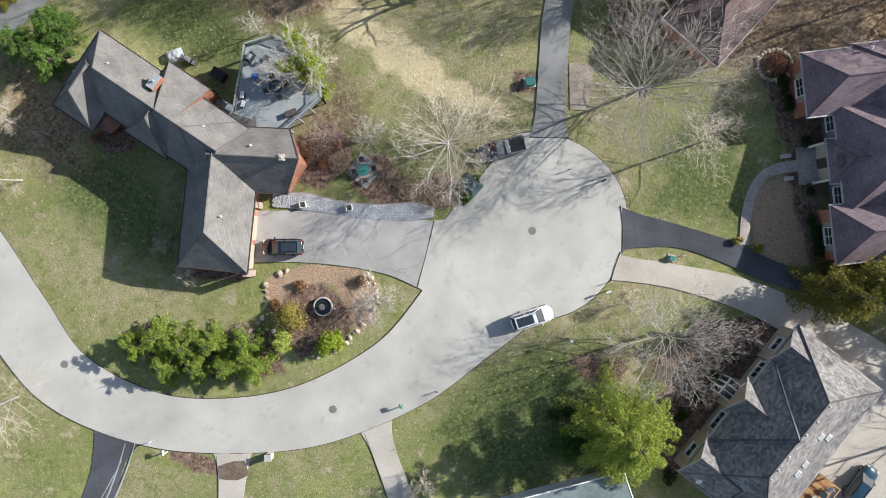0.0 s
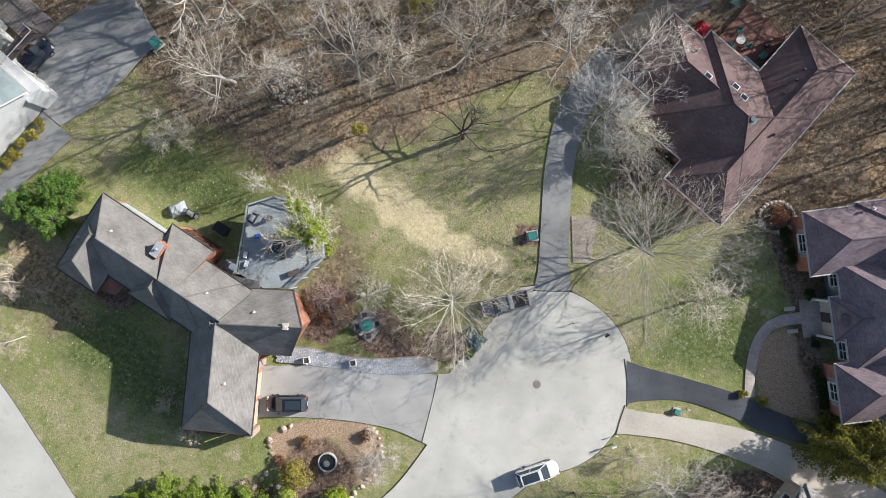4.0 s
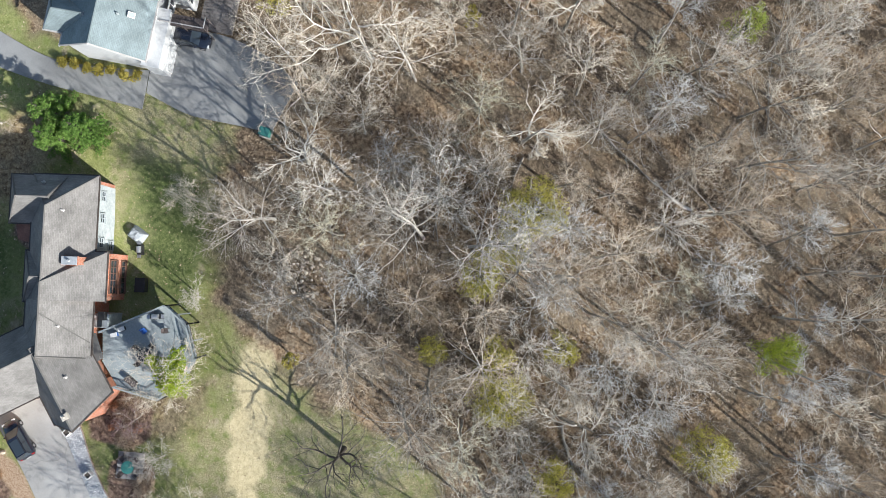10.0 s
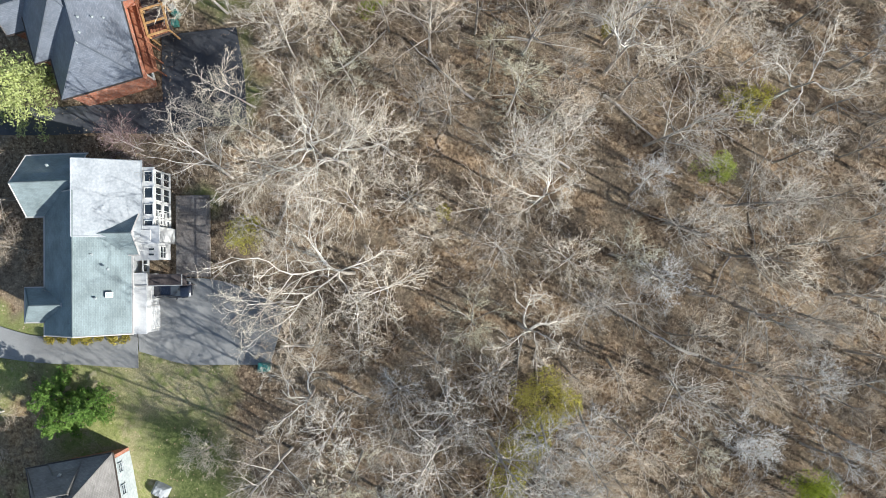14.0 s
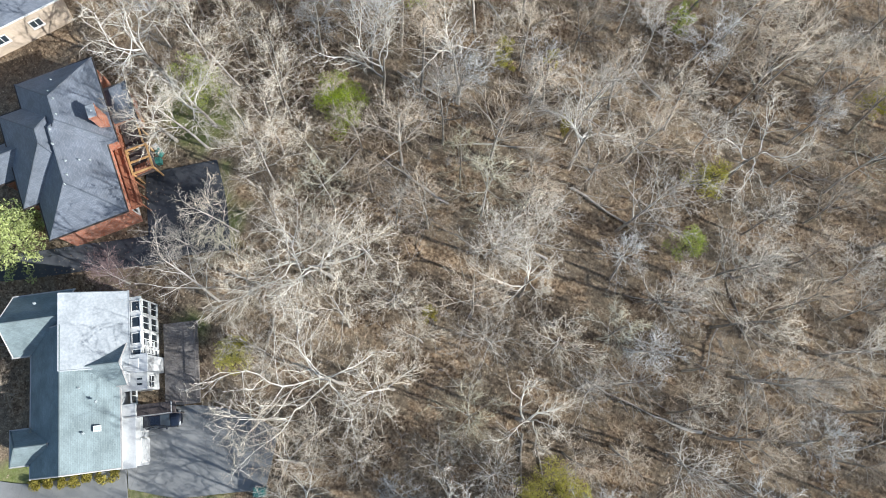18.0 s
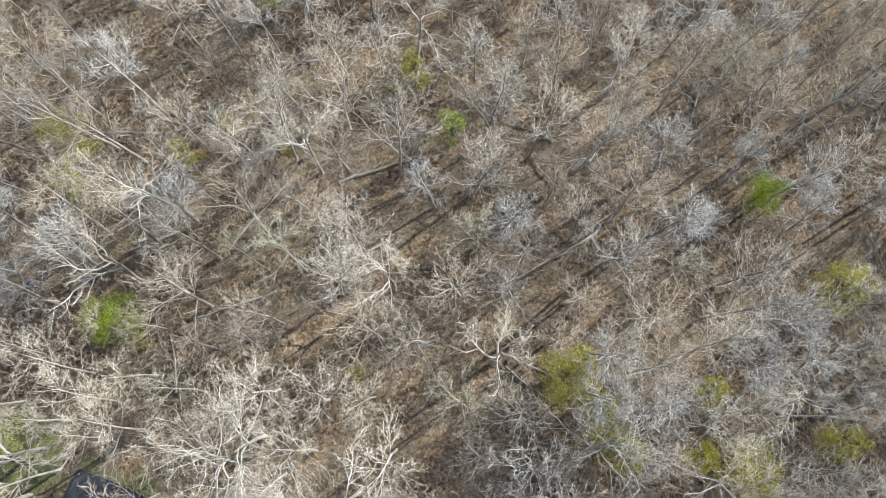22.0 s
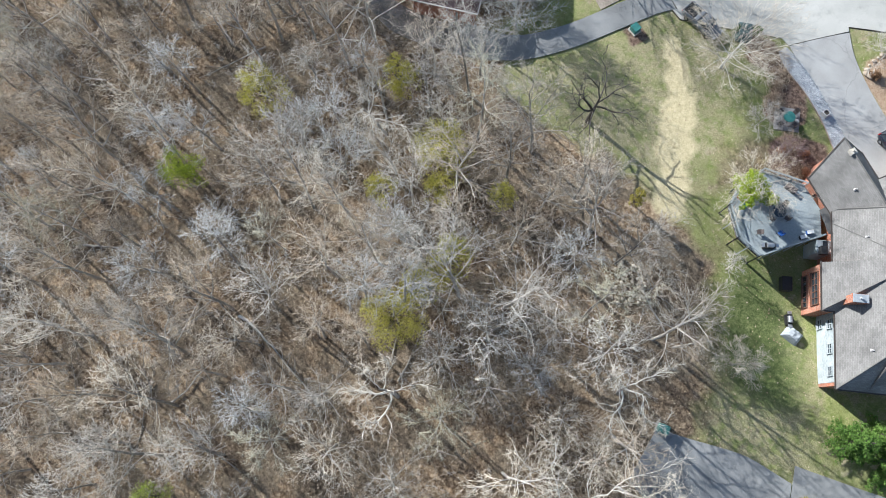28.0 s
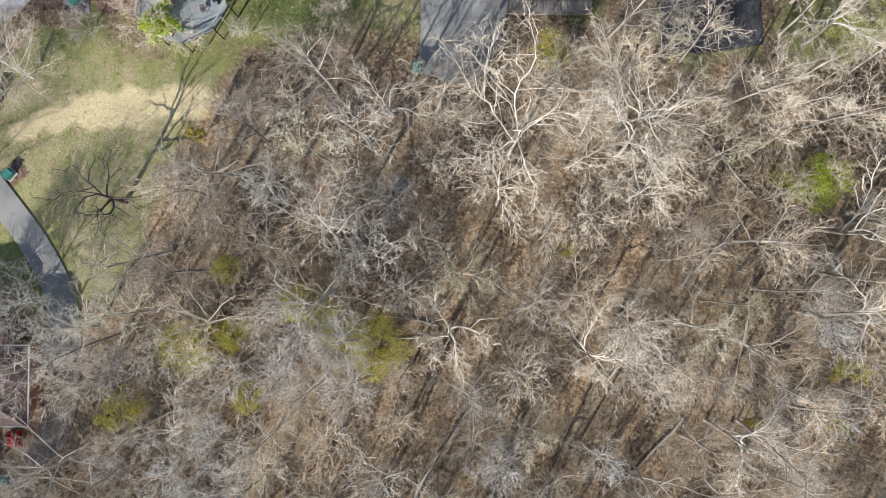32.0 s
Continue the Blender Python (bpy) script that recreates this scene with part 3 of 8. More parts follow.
def ground_mat():
    m = bpy.data.materials.new("ground_zones")
    m.use_nodes = True
    n, l = m.node_tree.nodes, m.node_tree.links
    b = n["Principled BSDF"]
    b.inputs["Roughness"].default_value = 0.97
    b.inputs["Specular IOR Level"].default_value = 0.1
    co = n.new("ShaderNodeTexCoord")

    def noise_node(scale, detail=6.0, rough=0.6):
        t = n.new("ShaderNodeTexNoise")
        t.inputs["Scale"].default_value, t.inputs["Detail"].default_value, t.inputs["Roughness"].default_value = scale, detail, rough
        l.new(co.outputs["Object"], t.inputs["Vector"])
        return t.outputs["Fac"]

    def ramp(fac, cols, lo=0.35, hi=0.65):
        r = n.new("ShaderNodeValToRGB")
        el = r.color_ramp.elements
        el[0].position, el[1].position = lo, hi
        el[0].color, el[1].color = (*cols[0], 1), (*cols[-1], 1)
        for i, c in enumerate(cols[1:-1]):
            el.new(lo + (hi - lo) * (i + 1) / (len(cols) - 1)).color = (*c, 1)
        l.new(fac, r.inputs["Fac"])
        return r.outputs["Color"]

    def blend(fac, a, c):
        x = n.new("ShaderNodeMix")
        x.data_type = "RGBA"
        l.new(fac, x.inputs["Factor"])
        l.new(a, x.inputs[6])
        l.new(c, x.inputs[7])
        return x.outputs[2]

    def zone(key, grain, width=0.35):
        at = n.new("ShaderNodeAttribute")
        at.attribute_name = key
        s = n.new("ShaderNodeMath")
        s.operation = "ADD"
        l.new(at.outputs["Fac"], s.inputs[0])
        g = n.new("ShaderNodeMath")
        g.operation = "MULTIPLY_ADD"
        g.inputs[1].default_value, g.inputs[2].default_value = 0.8, -0.4
        l.new(grain, g.inputs[0])
        l.new(g.outputs[0], s.inputs[1])
        mr = n.new("ShaderNodeMapRange")
        mr.inputs["From Min"].default_value, mr.inputs["From Max"].default_value = 0.5 - width, 0.5 + width
        l.new(s.outputs[0], mr.inputs["Value"])
        return mr.outputs["Result"]

    coarse, mid, fine, grain = noise_node(0.07, 5), noise_node(0.4, 6), noise_node(2.2, 8, 0.85), noise_node(7, 8, 0.9)
    litter = blend(mid, ramp(fine, [(0.055, 0.04, 0.028), (0.20, 0.152, 0.104), (0.45, 0.36, 0.25)], 0.38, 0.62), ramp(grain, [(0.055, 0.041, 0.028), (0.22, 0.17, 0.115), (0.49, 0.40, 0.28)], 0.4, 0.6))
    lawn_a = ramp(grain, [(0.10, 0.113, 0.036), (0.215, 0.226, 0.088), (0.365, 0.365, 0.175)], 0.34, 0.66)
    dry = ramp(grain, [(0.15, 0.13, 0.066), (0.31, 0.275, 0.155), (0.48, 0.425, 0.27)], 0.4, 0.6)
    tuft = ramp(fine, [(0.07, 0.098, 0.028), (0.145, 0.168, 0.055), (0.24, 0.245, 0.095)], 0.4, 0.6)
    patch = noise_node(0.2, 5, 0.65)
    bright = ramp(grain, [(0.14, 0.155, 0.04), (0.30, 0.315, 0.115), (0.48, 0.475, 0.225)], 0.4, 0.6)
    lawn = blend(ramp(coarse, [(0, 0, 0), (1, 1, 1)], 0.42, 0.62), lawn_a, dry)
    lawn = blend(ramp(patch, [(0, 0, 0), (1, 1, 1)], 0.52, 0.6), lawn, bright)
    lawn = blend(ramp(mid, [(0, 0, 0), (0.75, 0.75, 0.75)], 0.45, 0.65), lawn, tuft)
    lawn = blend(zone("dryness", mid, 0.5), lawn, blend(ramp(mid, [(0, 0, 0), (0.8, 0.8, 0.8)], 0.5, 0.7), dry, lawn_a))
    clump = noise_node(0.9, 6, 0.7)
    moss = ramp(fine, [(0.075, 0.108, 0.025), (0.165, 0.205, 0.056), (0.25, 0.28, 0.095)], 0.36, 0.64)
    lawn = blend(ramp(clump, [(0, 0, 0), (0.7, 0.7, 0.7)], 0.5, 0.6), lawn, moss)
    dead = ramp(fine, [(0.20, 0.155, 0.095), (0.37, 0.31, 0.205), (0.52, 0.46, 0.33)], 0.36, 0.64)
    lawn = blend(ramp(noise_node(0.45, 5, 0.62), [(0, 0, 0), (0.85, 0.85, 0.85)], 0.585, 0.66), lawn, dead)
    # dark lush grass, which also serves as painted shade on two lawns
    lush_shade = ramp(fine, [(0.05, 0.075, 0.022), (0.105, 0.132, 0.046), (0.19, 0.205, 0.088)], 0.4, 0.6)
    lawn = blend(zone("green", fine, 0.5), lawn, lush_shade)
    # sunlit patches of the woodland floor, put into the litter colour
    sunlit_litter = ramp(fine, [(0.065, 0.039, 0.024), (0.25, 0.168, 0.10), (0.51, 0.385, 0.255)], 0.4, 0.6)
    litter = blend(ramp(patch, [(0, 0, 0), (0.85, 0.85, 0.85)], 0.47, 0.56), litter, sunlit_litter)
    # broad brown shadows of the wood, painted into the litter as darker patches
    shaded_litter = ramp(fine, [(0.035, 0.026, 0.019), (0.115, 0.086, 0.06), (0.28, 0.22, 0.155)], 0.38, 0.62)
    litter = blend(ramp(noise_node(0.11, 4, 0.6), [(0.7, 0.7, 0.7), (0, 0, 0)], 0.42, 0.56), litter, shaded_litter)
    base = blend(zone("lawn", fine), litter, lawn)
    straw = ramp(blend(mid, grain, fine), [(0.29, 0.235, 0.13), (0.53, 0.45, 0.27), (0.70, 0.61, 0.40)], 0.36, 0.64)
    base = blend(zone("straw", fine, 0.25), base, straw)
    sand = ramp(grain, [(0.19, 0.115, 0.068), (0.36, 0.25, 0.165), (0.56, 0.44, 0.32)], 0.4, 0.6)
    base = blend(zone("tan", grain, 0.25), base, sand)
    mulch = ramp(fine, [(0.07, 0.045, 0.034), (0.16, 0.108, 0.08), (0.30, 0.215, 0.16)], 0.4, 0.6)
    base = blend(zone("mulch", grain, 0.2), base, mulch)
    l.new(base, b.inputs["Base Color"])
    bp = n.new("ShaderNodeBump")
    bp.inputs["Strength"].default_value, bp.inputs["Distance"].default_value = 0.9, 0.12
    l.new(fine, bp.inputs["Height"])
    l.new(bp.outputs["Normal"], b.inputs["Normal"])
    return m


build_ground()


# ---- roads and drives ----
def disc_road(name, cx, cy, r, z, material):
    bm = bmesh.new()
    top = [bm.verts.new((cx + r * math.cos(a) * (1 + 0.02 * math.sin(3 * a)), cy + r * math.sin(a), z)) for a in np.linspace(0, 2 * math.pi, 73)[:-1]]
    def cut(x, y):
        """The bed under the pale tree bites into the circle along a straight edge."""
        s = max(0.0, (x + 0.5) * -0.768 + (y - 4.0) * 0.64)
        return x + 0.768 * s, y - 0.64 * s

    for v in top:
        v.co.x, v.co.y = cut(v.co.x, v.co.y)
    low = [bm.verts.new((v.co.x, v.co.y, z - 0.12)) for v in top]
    mid = bm.verts.new((cx, cy, z + 0.03))
    for i in range(72):
        j = (i + 1) % 72
        bm.faces.new((mid, top[i], top[j]))
        bm.faces.new((top[i], low[i], low[j], top[j]))
    bmesh.ops.recalc_face_normals(bm, faces=bm.faces)
    ob = part(name, bm, material)
    bm = bmesh.new()
    rows = [[bm.verts.new((*cut(cx + (r + o) * math.cos(q) * (1 + 0.02 * math.sin(3 * q)), cy + (r + o) * math.sin(q)), h)) for q in np.linspace(0, 2 * math.pi, 73)[:-1]] for o, h in ((-0.1, -0.1), (-0.1, 0.012), (0.05, 0.014), (0.12, -0.1))]
    for p, q in zip(rows, rows[1:]):
        for i in range(72):
            bm.faces.new((p[i], p[(i + 1) % 72], q[(i + 1) % 72], q[i]))
    part("edge", bm, M["kerb"], ob, "dark crumbling edge with leaf dirt")
    return tagged(ob, "pale worn asphalt turning circle", "road", kind="structure")


def slabs(ob, pts, z, material, length=3.0):
    """Concrete slabs with recessed joints laid along a drive."""
    c = spline(pts, 0.25)
    run, k = 0.0, 0
    for i in range(1, len(c)):
        run += float(np.hypot(*(c[i] - c[i - 1])[:2]))
        if run >= length or i == len(c) - 1:
            p, q = c[k], c[i]
            d = (q - p)[:2]
            n = np.array((-d[1], d[0])) / np.hypot(*d)
            e = d / np.hypot(*d) * 0.015
            bm = bmesh.new()
            prism(bm, [(p[0] + e[0] + s * n[0] * p[2] / 2, p[1] + e[1] + s * n[1] * p[2] / 2) for s in (1, -1)] + [(q[0] - e[0] + s * n[0] * q[2] / 2, q[1] - e[1] + s * n[1] * q[2] / 2) for s in (-1, 1)], z - 0.06, z)
            part("slab", bm, material, ob)
            run, k = 0.0, i


def prism(bm, pts, z0, z1):
    """A flat plate with a polygon outline."""
    lo, hi = [bm.verts.new((x, y, z0)) for x, y in pts], [bm.verts.new((x, y, z1)) for x, y in pts]
    bm.faces.new(hi)
    bm.faces.new(lo[::-1])
    for i in range(len(pts)):
        j = (i + 1) % len(pts)
        bm.faces.new((lo[i], lo[j], hi[j], hi[i]))
    bmesh.ops.recalc_face_normals(bm, faces=bm.faces)


road = strip("road", [(-120, 62, 8), (-90, 33, 8), (-68, 13.5, 8.6), (-57, 1.5, 8.6), (-50.4, -7.5, 8), (-44.5, -15.0, 7.2), (-35, -19.4, 6.2), (-25.5, -20.2, 6.2), (-16, -18.8, 7.2), (-6.3, -14.2, 8.6), (0, -8.5, 10.5), (4, -4, 13), (8, 1, 15)], 0.02, M["asphalt"], M["kerb"])
tagged(road, "pale grey worn asphalt street curving past the houses", "road")
disc_road("turning_circle", 8.6, 2.3, 10.5, 0.026, M["asphalt"])
tagged(strip("north_drive", [(10.4, 12.2, 4.4), (10.5, 14.5, 3.4), (10.8, 20, 3.2), (11.3, 26, 3.2), (12.6, 31.5, 3.3), (15.0, 35.4, 3.8), (17.6, 37.8, 5.0)], 0.032, M["drive"], None), "grey asphalt driveway to the purple-roofed house", "driveway")
tagged(strip("house_drive", [(-23.0, 1.2, 5.8), (-18, 1.2, 5.8), (-12, 0.9, 6.2), (-7, 0.1, 6.6), (-3.45, -0.8, 7.7)], 0.038, M["drive_pale"], None), "grey asphalt driveway before the brick house garage", "driveway")
tagged(strip("drive_mouth", [(-3.5, -0.78, 7.7), (0.0, -1.4, 10), (6, -1, 14)], 0.024, M["asphalt"]), "pale asphalt mouth of the driveway", "road")
tagged(strip("black_drive", [(18.5, 1.9, 5.0), (20.0, 1.8, 3.9), (25, 1.1, 2.5), (30.5, -0.7, 2.6), (35, -2.8, 2.6), (41, -4.3, 2.4), (52, -5.5, 3)], 0.036, M["black"], None), "freshly sealed black asphalt driveway", "driveway")
tagged(strip("concrete_drive", [(17.6, -2.2, 3.2), (19.0, -2.5, 2.7), (24.3, -3.3, 2.7), (31, -5.0, 3.4), (37, -7.6, 4), (42.5, -11.3, 6), (48.5, -17, 8), (46, -25, 12), (41, -32, 16)], 0.03, M["concrete"], None), "tan concrete driveway with tree stains", "driveway")
tagged(strip("south_drive_dark", [(-38.2, -20.5, 6.5), (-39.3, -23.5, 4), (-40.6, -28, 3.4), (-45, -38, 3.4)], -0.022, M["black"], None), "dark cracked asphalt driveway", "driveway")
tagged(strip("south_drive_mid", [(-25.4, -22, 5.6), (-25.3, -25, 3.4), (-25.6, -30, 2.8), (-25.6, -40, 2.8)], -0.022, M["concrete"], None), "pale concrete driveway with a wet stain", "driveway")
tagged(strip("south_drive_east", [(-9.6, -18.5, 5), (-8.4, -22.5, 2.7), (-6.2, -28.5, 2.8), (-3, -38, 2.8)], -0.022, M["concrete"], None), "jointed concrete driveway slab", "driveway")
E_PTS = [(-8.9, -20.6, 3.0), (-8.4, -22.5, 2.6), (-6.2, -28.5, 2.7), (-3, -38, 2.7)]
slabs(bpy.data.objects["south_drive_east"], E_PTS, 0.03, M["concrete"], 2.6)
slabs(bpy.data.objects["south_drive_mid"], [(-25.35, -23.6, 3.6), (-25.3, -25, 3.3), (-25.6, -30, 2.7), (-25.6, -40, 2.7)], 0.03, M["concrete"], 2.6)
for pts in ([(-37.6, -22.3, 0.10), (-38.6, -25.5, 0.22), (-40.2, -29.5, 0.28), (-43.0, -35.0, 0.2)], [(-36.4, -22.0, 0.08), (-37.6, -25.6, 0.2), (-39.4, -29.8, 0.3), (-42.0, -35.0, 0.2)], [(-38.0, -24.2, 0.06), (-39.4, -26.8, 0.14), (-40.6, -29.0, 0.1)]):
    tagged(strip("worn_streak", pts, 0.006, M["drive"], thick=0.02), "pale worn wheel streak on the dark driveway", "streak", kind="structure")
tagged(strip("mud_stain", [(-23.7, -24.9, 1.6), (-25.0, -25.3, 2.2), (-26.9, -25.5, 1.5)], 0.036, M["mud"], thick=0.004), "dark wet mud stain across the concrete driveway", "stain", kind="structure")
tagged(strip("west_drive", [(-66, 16.0, 5), (-61, 18.3, 4.2), (-54, 22.8, 3.0), (-49.5, 27.2, 3.4), (-45.5, 31.6, 4.5)], 0.034, M["drive"], None), "grey asphalt driveway", "driveway")
tagged(strip("west_court", [(-47.6, 33.6, 6.5), (-44.2, 37.4, 9.6), (-40, 41, 9), (-35.3, 43.8, 6.4)], 0.04, M["drive"], None), "grey asphalt parking court with tree shadows", "driveway")
tagged(strip("brick_path", [(32.1, 0.2, 1.1), (32.3, 3.5, 1.1), (33.3, 6.8, 1.1), (35.5, 8.6, 1.2), (40.9, 9.2, 1.5)], 0.03, M["path"]), "curved grey paver path", "path")
tagged(strip("dark_drive_west", [(-100, 18, 3), (-84, 30, 3), (-73.5, 39.8, 3.2), (-67.6, 46.2, 3.2), (-62.5, 51.6, 3.6), (-60.5, 54.5, 4)], 0.034, M["black"], None), "sealed black asphalt driveway", "driveway")
tagged(strip("dark_court_west", [(-58.3, 54.4, 9.4), (-62.5, 58.0, 9.4), (-66.8, 61.4, 8.6)], 0.042, M["black"], None), "sealed black asphalt parking court", "driveway")
tagged(strip("gravel_court", [(16.6, 37.2, 3.4), (19.5, 40.4, 3.6), (23.5, 43.4, 3.6), (28, 44.8, 2.4)], 0.012, M["gravel"]), "grey gravel court behind the purple-roofed house", "driveway")
for pts in ([(-2.5, 2.9, 0.13), (-3.4, -0.8, 0.10), (-4.4, -4.5, 0.13)], [(18.3, 4.6, 0.12), (18.6, 1.9, 0.1), (18.5, -0.7, 0.12)], [(18.3, -0.6, 0.16), (17.7, -2.2, 0.16), (17.2, -4.0, 0.14)], [(8.2, 12.3, 0.12), (10.4, 12.2, 0.09), (12.6, 12.2, 0.12)]):
    tagged(strip("joint", pts, 0.062, M["joint"], thick=0.05), "dark dirt-filled joint across the driveway mouth", "joint")
tagged(strip("parking_pad", [(13.7, 15.3, 2.0), (14.0, 20.5, 2.8)], -0.02, M["pad"]), "tan gravel parking strip beside the driveway", "pad")


# ---- houses ----
def roof_bm(L, wl, wr, eave, ridge, h0, h1, thick=0.16):
    """A ridged roof along x: hips inset by h0 and h1 at its ends (0: gable, below 0: a prow). UVs in metres, courses along the eaves."""
    bm = bmesh.new()
    uvl = bm.loops.layers.uv.new("UVMap")
    A, B, C, D = (-L / 2, wl), (L / 2, wl), (L / 2, -wr), (-L / 2, -wr)
    R0, R1 = (-L / 2 + h0, 0), (L / 2 - h1, 0)
    top = [bm.verts.new((*p, z)) for p, z in ((A, eave), (B, eave), (C, eave), (D, eave), (R0, ridge), (R1, ridge))]
    low = [bm.verts.new((v.co.x, v.co.y, v.co.z - thick)) for v in top]
    a, b, c, d, r0, r1 = top
    faces = [(b, a, r0, r1), (d, c, r1, r0), (a, d, r0), (c, b, r1)]
    if h0 <= 0.05:
        faces[2] = None
    if h1 <= 0.05:
        faces[3] = None
    idx = {v: i for i, v in enumerate(top)}
    for f in faces:
        if f:
            bm.faces.new(f)
            bm.faces.new([low[idx[v]] for v in f][::-1])
    loop = [b, a] + ([r0] if h0 <= 0.05 else []) + [d, c] + ([r1] if h1 <= 0.05 else [])
    for u, v in zip(loop, loop[1:] + loop[:1]):
        bm.faces.new((v, u, low[idx[u]], low[idx[v]]))
    bm.normal_update()
    for f in bm.faces:
        n = f.normal
        h = Vector((-n.y, n.x, 0))
        h = h.normalized() if h.length > 1e-4 else Vector((1, 0, 0))
        s = n.cross(h)
        for lp in f.loops:
            lp[uvl].uv = (lp.vert.co.dot(h), lp.vert.co.dot(s))
    return bm


def wall_bm(L, wl, wr, eave, ridge, h0, h1, over=0.4, base=-2.3):
    """Walls under such a roof, closed to it; gable ends go up to the ridge."""
    bm = bmesh.new()
    uvl = bm.loops.layers.uv.new("UVMap")
    x0, x1, y0, y1 = -L / 2 + over, L / 2 - over, -wr + over, wl - over
    zt = eave - 0.12 + (ridge - eave) * over / max(wl, wr)
    k = -0.17
    def ring(x, gable, prow):
        pts = [(x, y0, base), (x, y0, zt + k)]
        if gable:
            pts.append((x + prow, 0, ridge + k - 0.06))
        return pts + [(x, y1, zt + k), (x, y1, base)]
    g0, g1 = h0 <= 0.05, h1 <= 0.05
    v0 = [bm.verts.new(p) for p in ring(x0, g0, h0 * 0.9 if h0 < 0 else 0)]
    v1 = [bm.verts.new(p) for p in ring(x1, g1, -h1 * 0.9 if h1 < 0 else 0)]
    def end(vs, prow, x):
        if prow:
            foot = bm.verts.new((vs[2].co.x, 0, base))
            bm.faces.new((vs[0], vs[1], vs[2], foot))
            bm.faces.new((foot, vs[2], vs[3], vs[4]))
        else:
            bm.faces.new(vs)
    end(v0, h0 < 0, x0)
    end(v1, h1 < 0, x1)
    bm.faces.new((v0[0], v0[1], v1[1], v1[0]))
    bm.faces.new((v0[-1], v0[-2], v1[-2], v1[-1]))
    bmesh.ops.recalc_face_normals(bm, faces=bm.faces)
    for f in bm.faces:
        n = f.normal
        h = Vector((-n.y, n.x, 0))
        h = h.normalized() if h.length > 1e-4 else Vector((1, 0, 0))
        for lp in f.loops:
            lp[uvl].uv = (lp.vert.co.dot(h), lp.vert.co.z)
    return bm


def block(house, cx, cy, rot, L, wl, wr, eave, ridge, h0, h1, roof, wall, gutter=None, over=0.4, trim_w=0.14, butted=(False, False), uphill=True):
    """A wing of a house: walls, roof and gutters. butted: ends that run into another roof. Returns its local frame."""
    m = pose(cx, cy, 0, 0, 0, rot)
    m = house.matrix_basis.inverted() @ m
    part("wall", wall_bm(L, wl, wr, eave, ridge, h0, h1, over), wall, house, m=m)
    r = part("roof", roof_bm(L, wl, wr, eave, ridge, h0, h1), roof, house, m=m)
    # ridge and hip caps
    e0, e1 = Vector((-L / 2 + h0, 0, ridge + 0.01)), Vector((L / 2 - h1, 0, ridge + 0.01))
    lines = [(e0, e1)]
    if h0 > 0.05:
        lines += [((-L / 2, wl, eave + 0.01), e0), ((-L / 2, -wr, eave + 0.01), e0)]
    if h1 > 0.05:
        lines += [((L / 2, wl, eave + 0.01), e1), ((L / 2, -wr, eave + 0.01), e1)]
    for p, q in lines:
        if (Vector(p) - Vector(q)).length > 0.1:
            bm = bmesh.new()
            tube(bm, p, q, 0.09, 0.09, 5, False)
            part("ridge_cap", bm, roof, r)
    if gutter:
        t = trim_w
        for y in (wl + t / 2, -wr - t / 2) if uphill else (-wr - t / 2,):
            part("gutter", box_bm(0, y, eave - 0.08, L + 2 * t, t, 0.14), gutter, r)
        for s, h, hidden in ((-1, h0, butted[0]), (1, h1, butted[1])):
            if hidden:
                continue
            if h > 0.05:
                part("gutter", box_bm(s * (L / 2 + t / 2), (wl - wr) / 2, eave - 0.08, t, wl + wr, 0.14), gutter, r)
            else:
                tip = Vector((s * (L / 2 - h), 0, ridge - 0.04))
                for y in (wl, -wr):
                    bm = bmesh.new()
                    tube(bm, Vector((s * L / 2, y, eave - 0.04)), tip, t * 0.7, t * 0.7, 4)
                    part("verge_board", bm, gutter, r)
    return m


def window(house, m, x, y, z, w, h, face, cols=2, rows=1, frame=None):
    """A window in a wall that faces x or y (face: degrees in the wing's frame): frame, sill, panes."""
    at = m @ pose(x, y, z, 0, 0, face)
    f = bmesh.new()
    t = 0.09
    rings = []
    for d in (-0.04, 0.10):
        for e in (t / 2, -t / 2):
            rings.append([f.verts.new((sx * (w / 2 + e), d, sz * (h / 2 + e))) for sx, sz in ((-1, -1), (1, -1), (1, 1), (-1, 1))])
    for p, q in ((0, 1), (1, 3), (3, 2), (2, 0)):
        for k in range(4):
            f.faces.new((rings[p][k], rings[p][(k + 1) % 4], rings[q][(k + 1) % 4], rings[q][k]))
    bmesh.ops.recalc_face_normals(f, faces=f.faces)
    wob = part("window", f, frame or M["trim"], house, m=at)
    for i in range(1, cols):
        part("muntin", box_bm(-w / 2 + w * i / cols, 0.03, 0, 0.06, 0.12, h - t), frame or M["trim"], wob)
    for i in range(1, rows):
        part("muntin", box_bm(0, 0.031, -h / 2 + h * i / rows, w - t, 0.11, 0.06), frame or M["trim"], wob)
    g = box_bm(0, 0, 0, w - t, 0.05, h - t)
    part("pane", g, M["glass"], wob, "dark reflecting glass")
    part("sill", box_bm(0, 0.09, -h / 2 - 0.09, w + 0.2, 0.2, 0.06), frame or M["trim"], wob)
    return wob


def vent(house, x, y, z, r=0.1, h=0.35, material=None):
    bm = bmesh.new()
    tube(bm, (0, 0, -0.3), (0, 0, h), r, r, 8)
    tube(bm, (0, 0, -0.05), (0, 0, 0.06), r * 2.2, r * 1.2, 8)
    part("vent_pipe", bm, material or M["trim"], house, m=house.matrix_basis.inverted() @ pose(x, y, z))


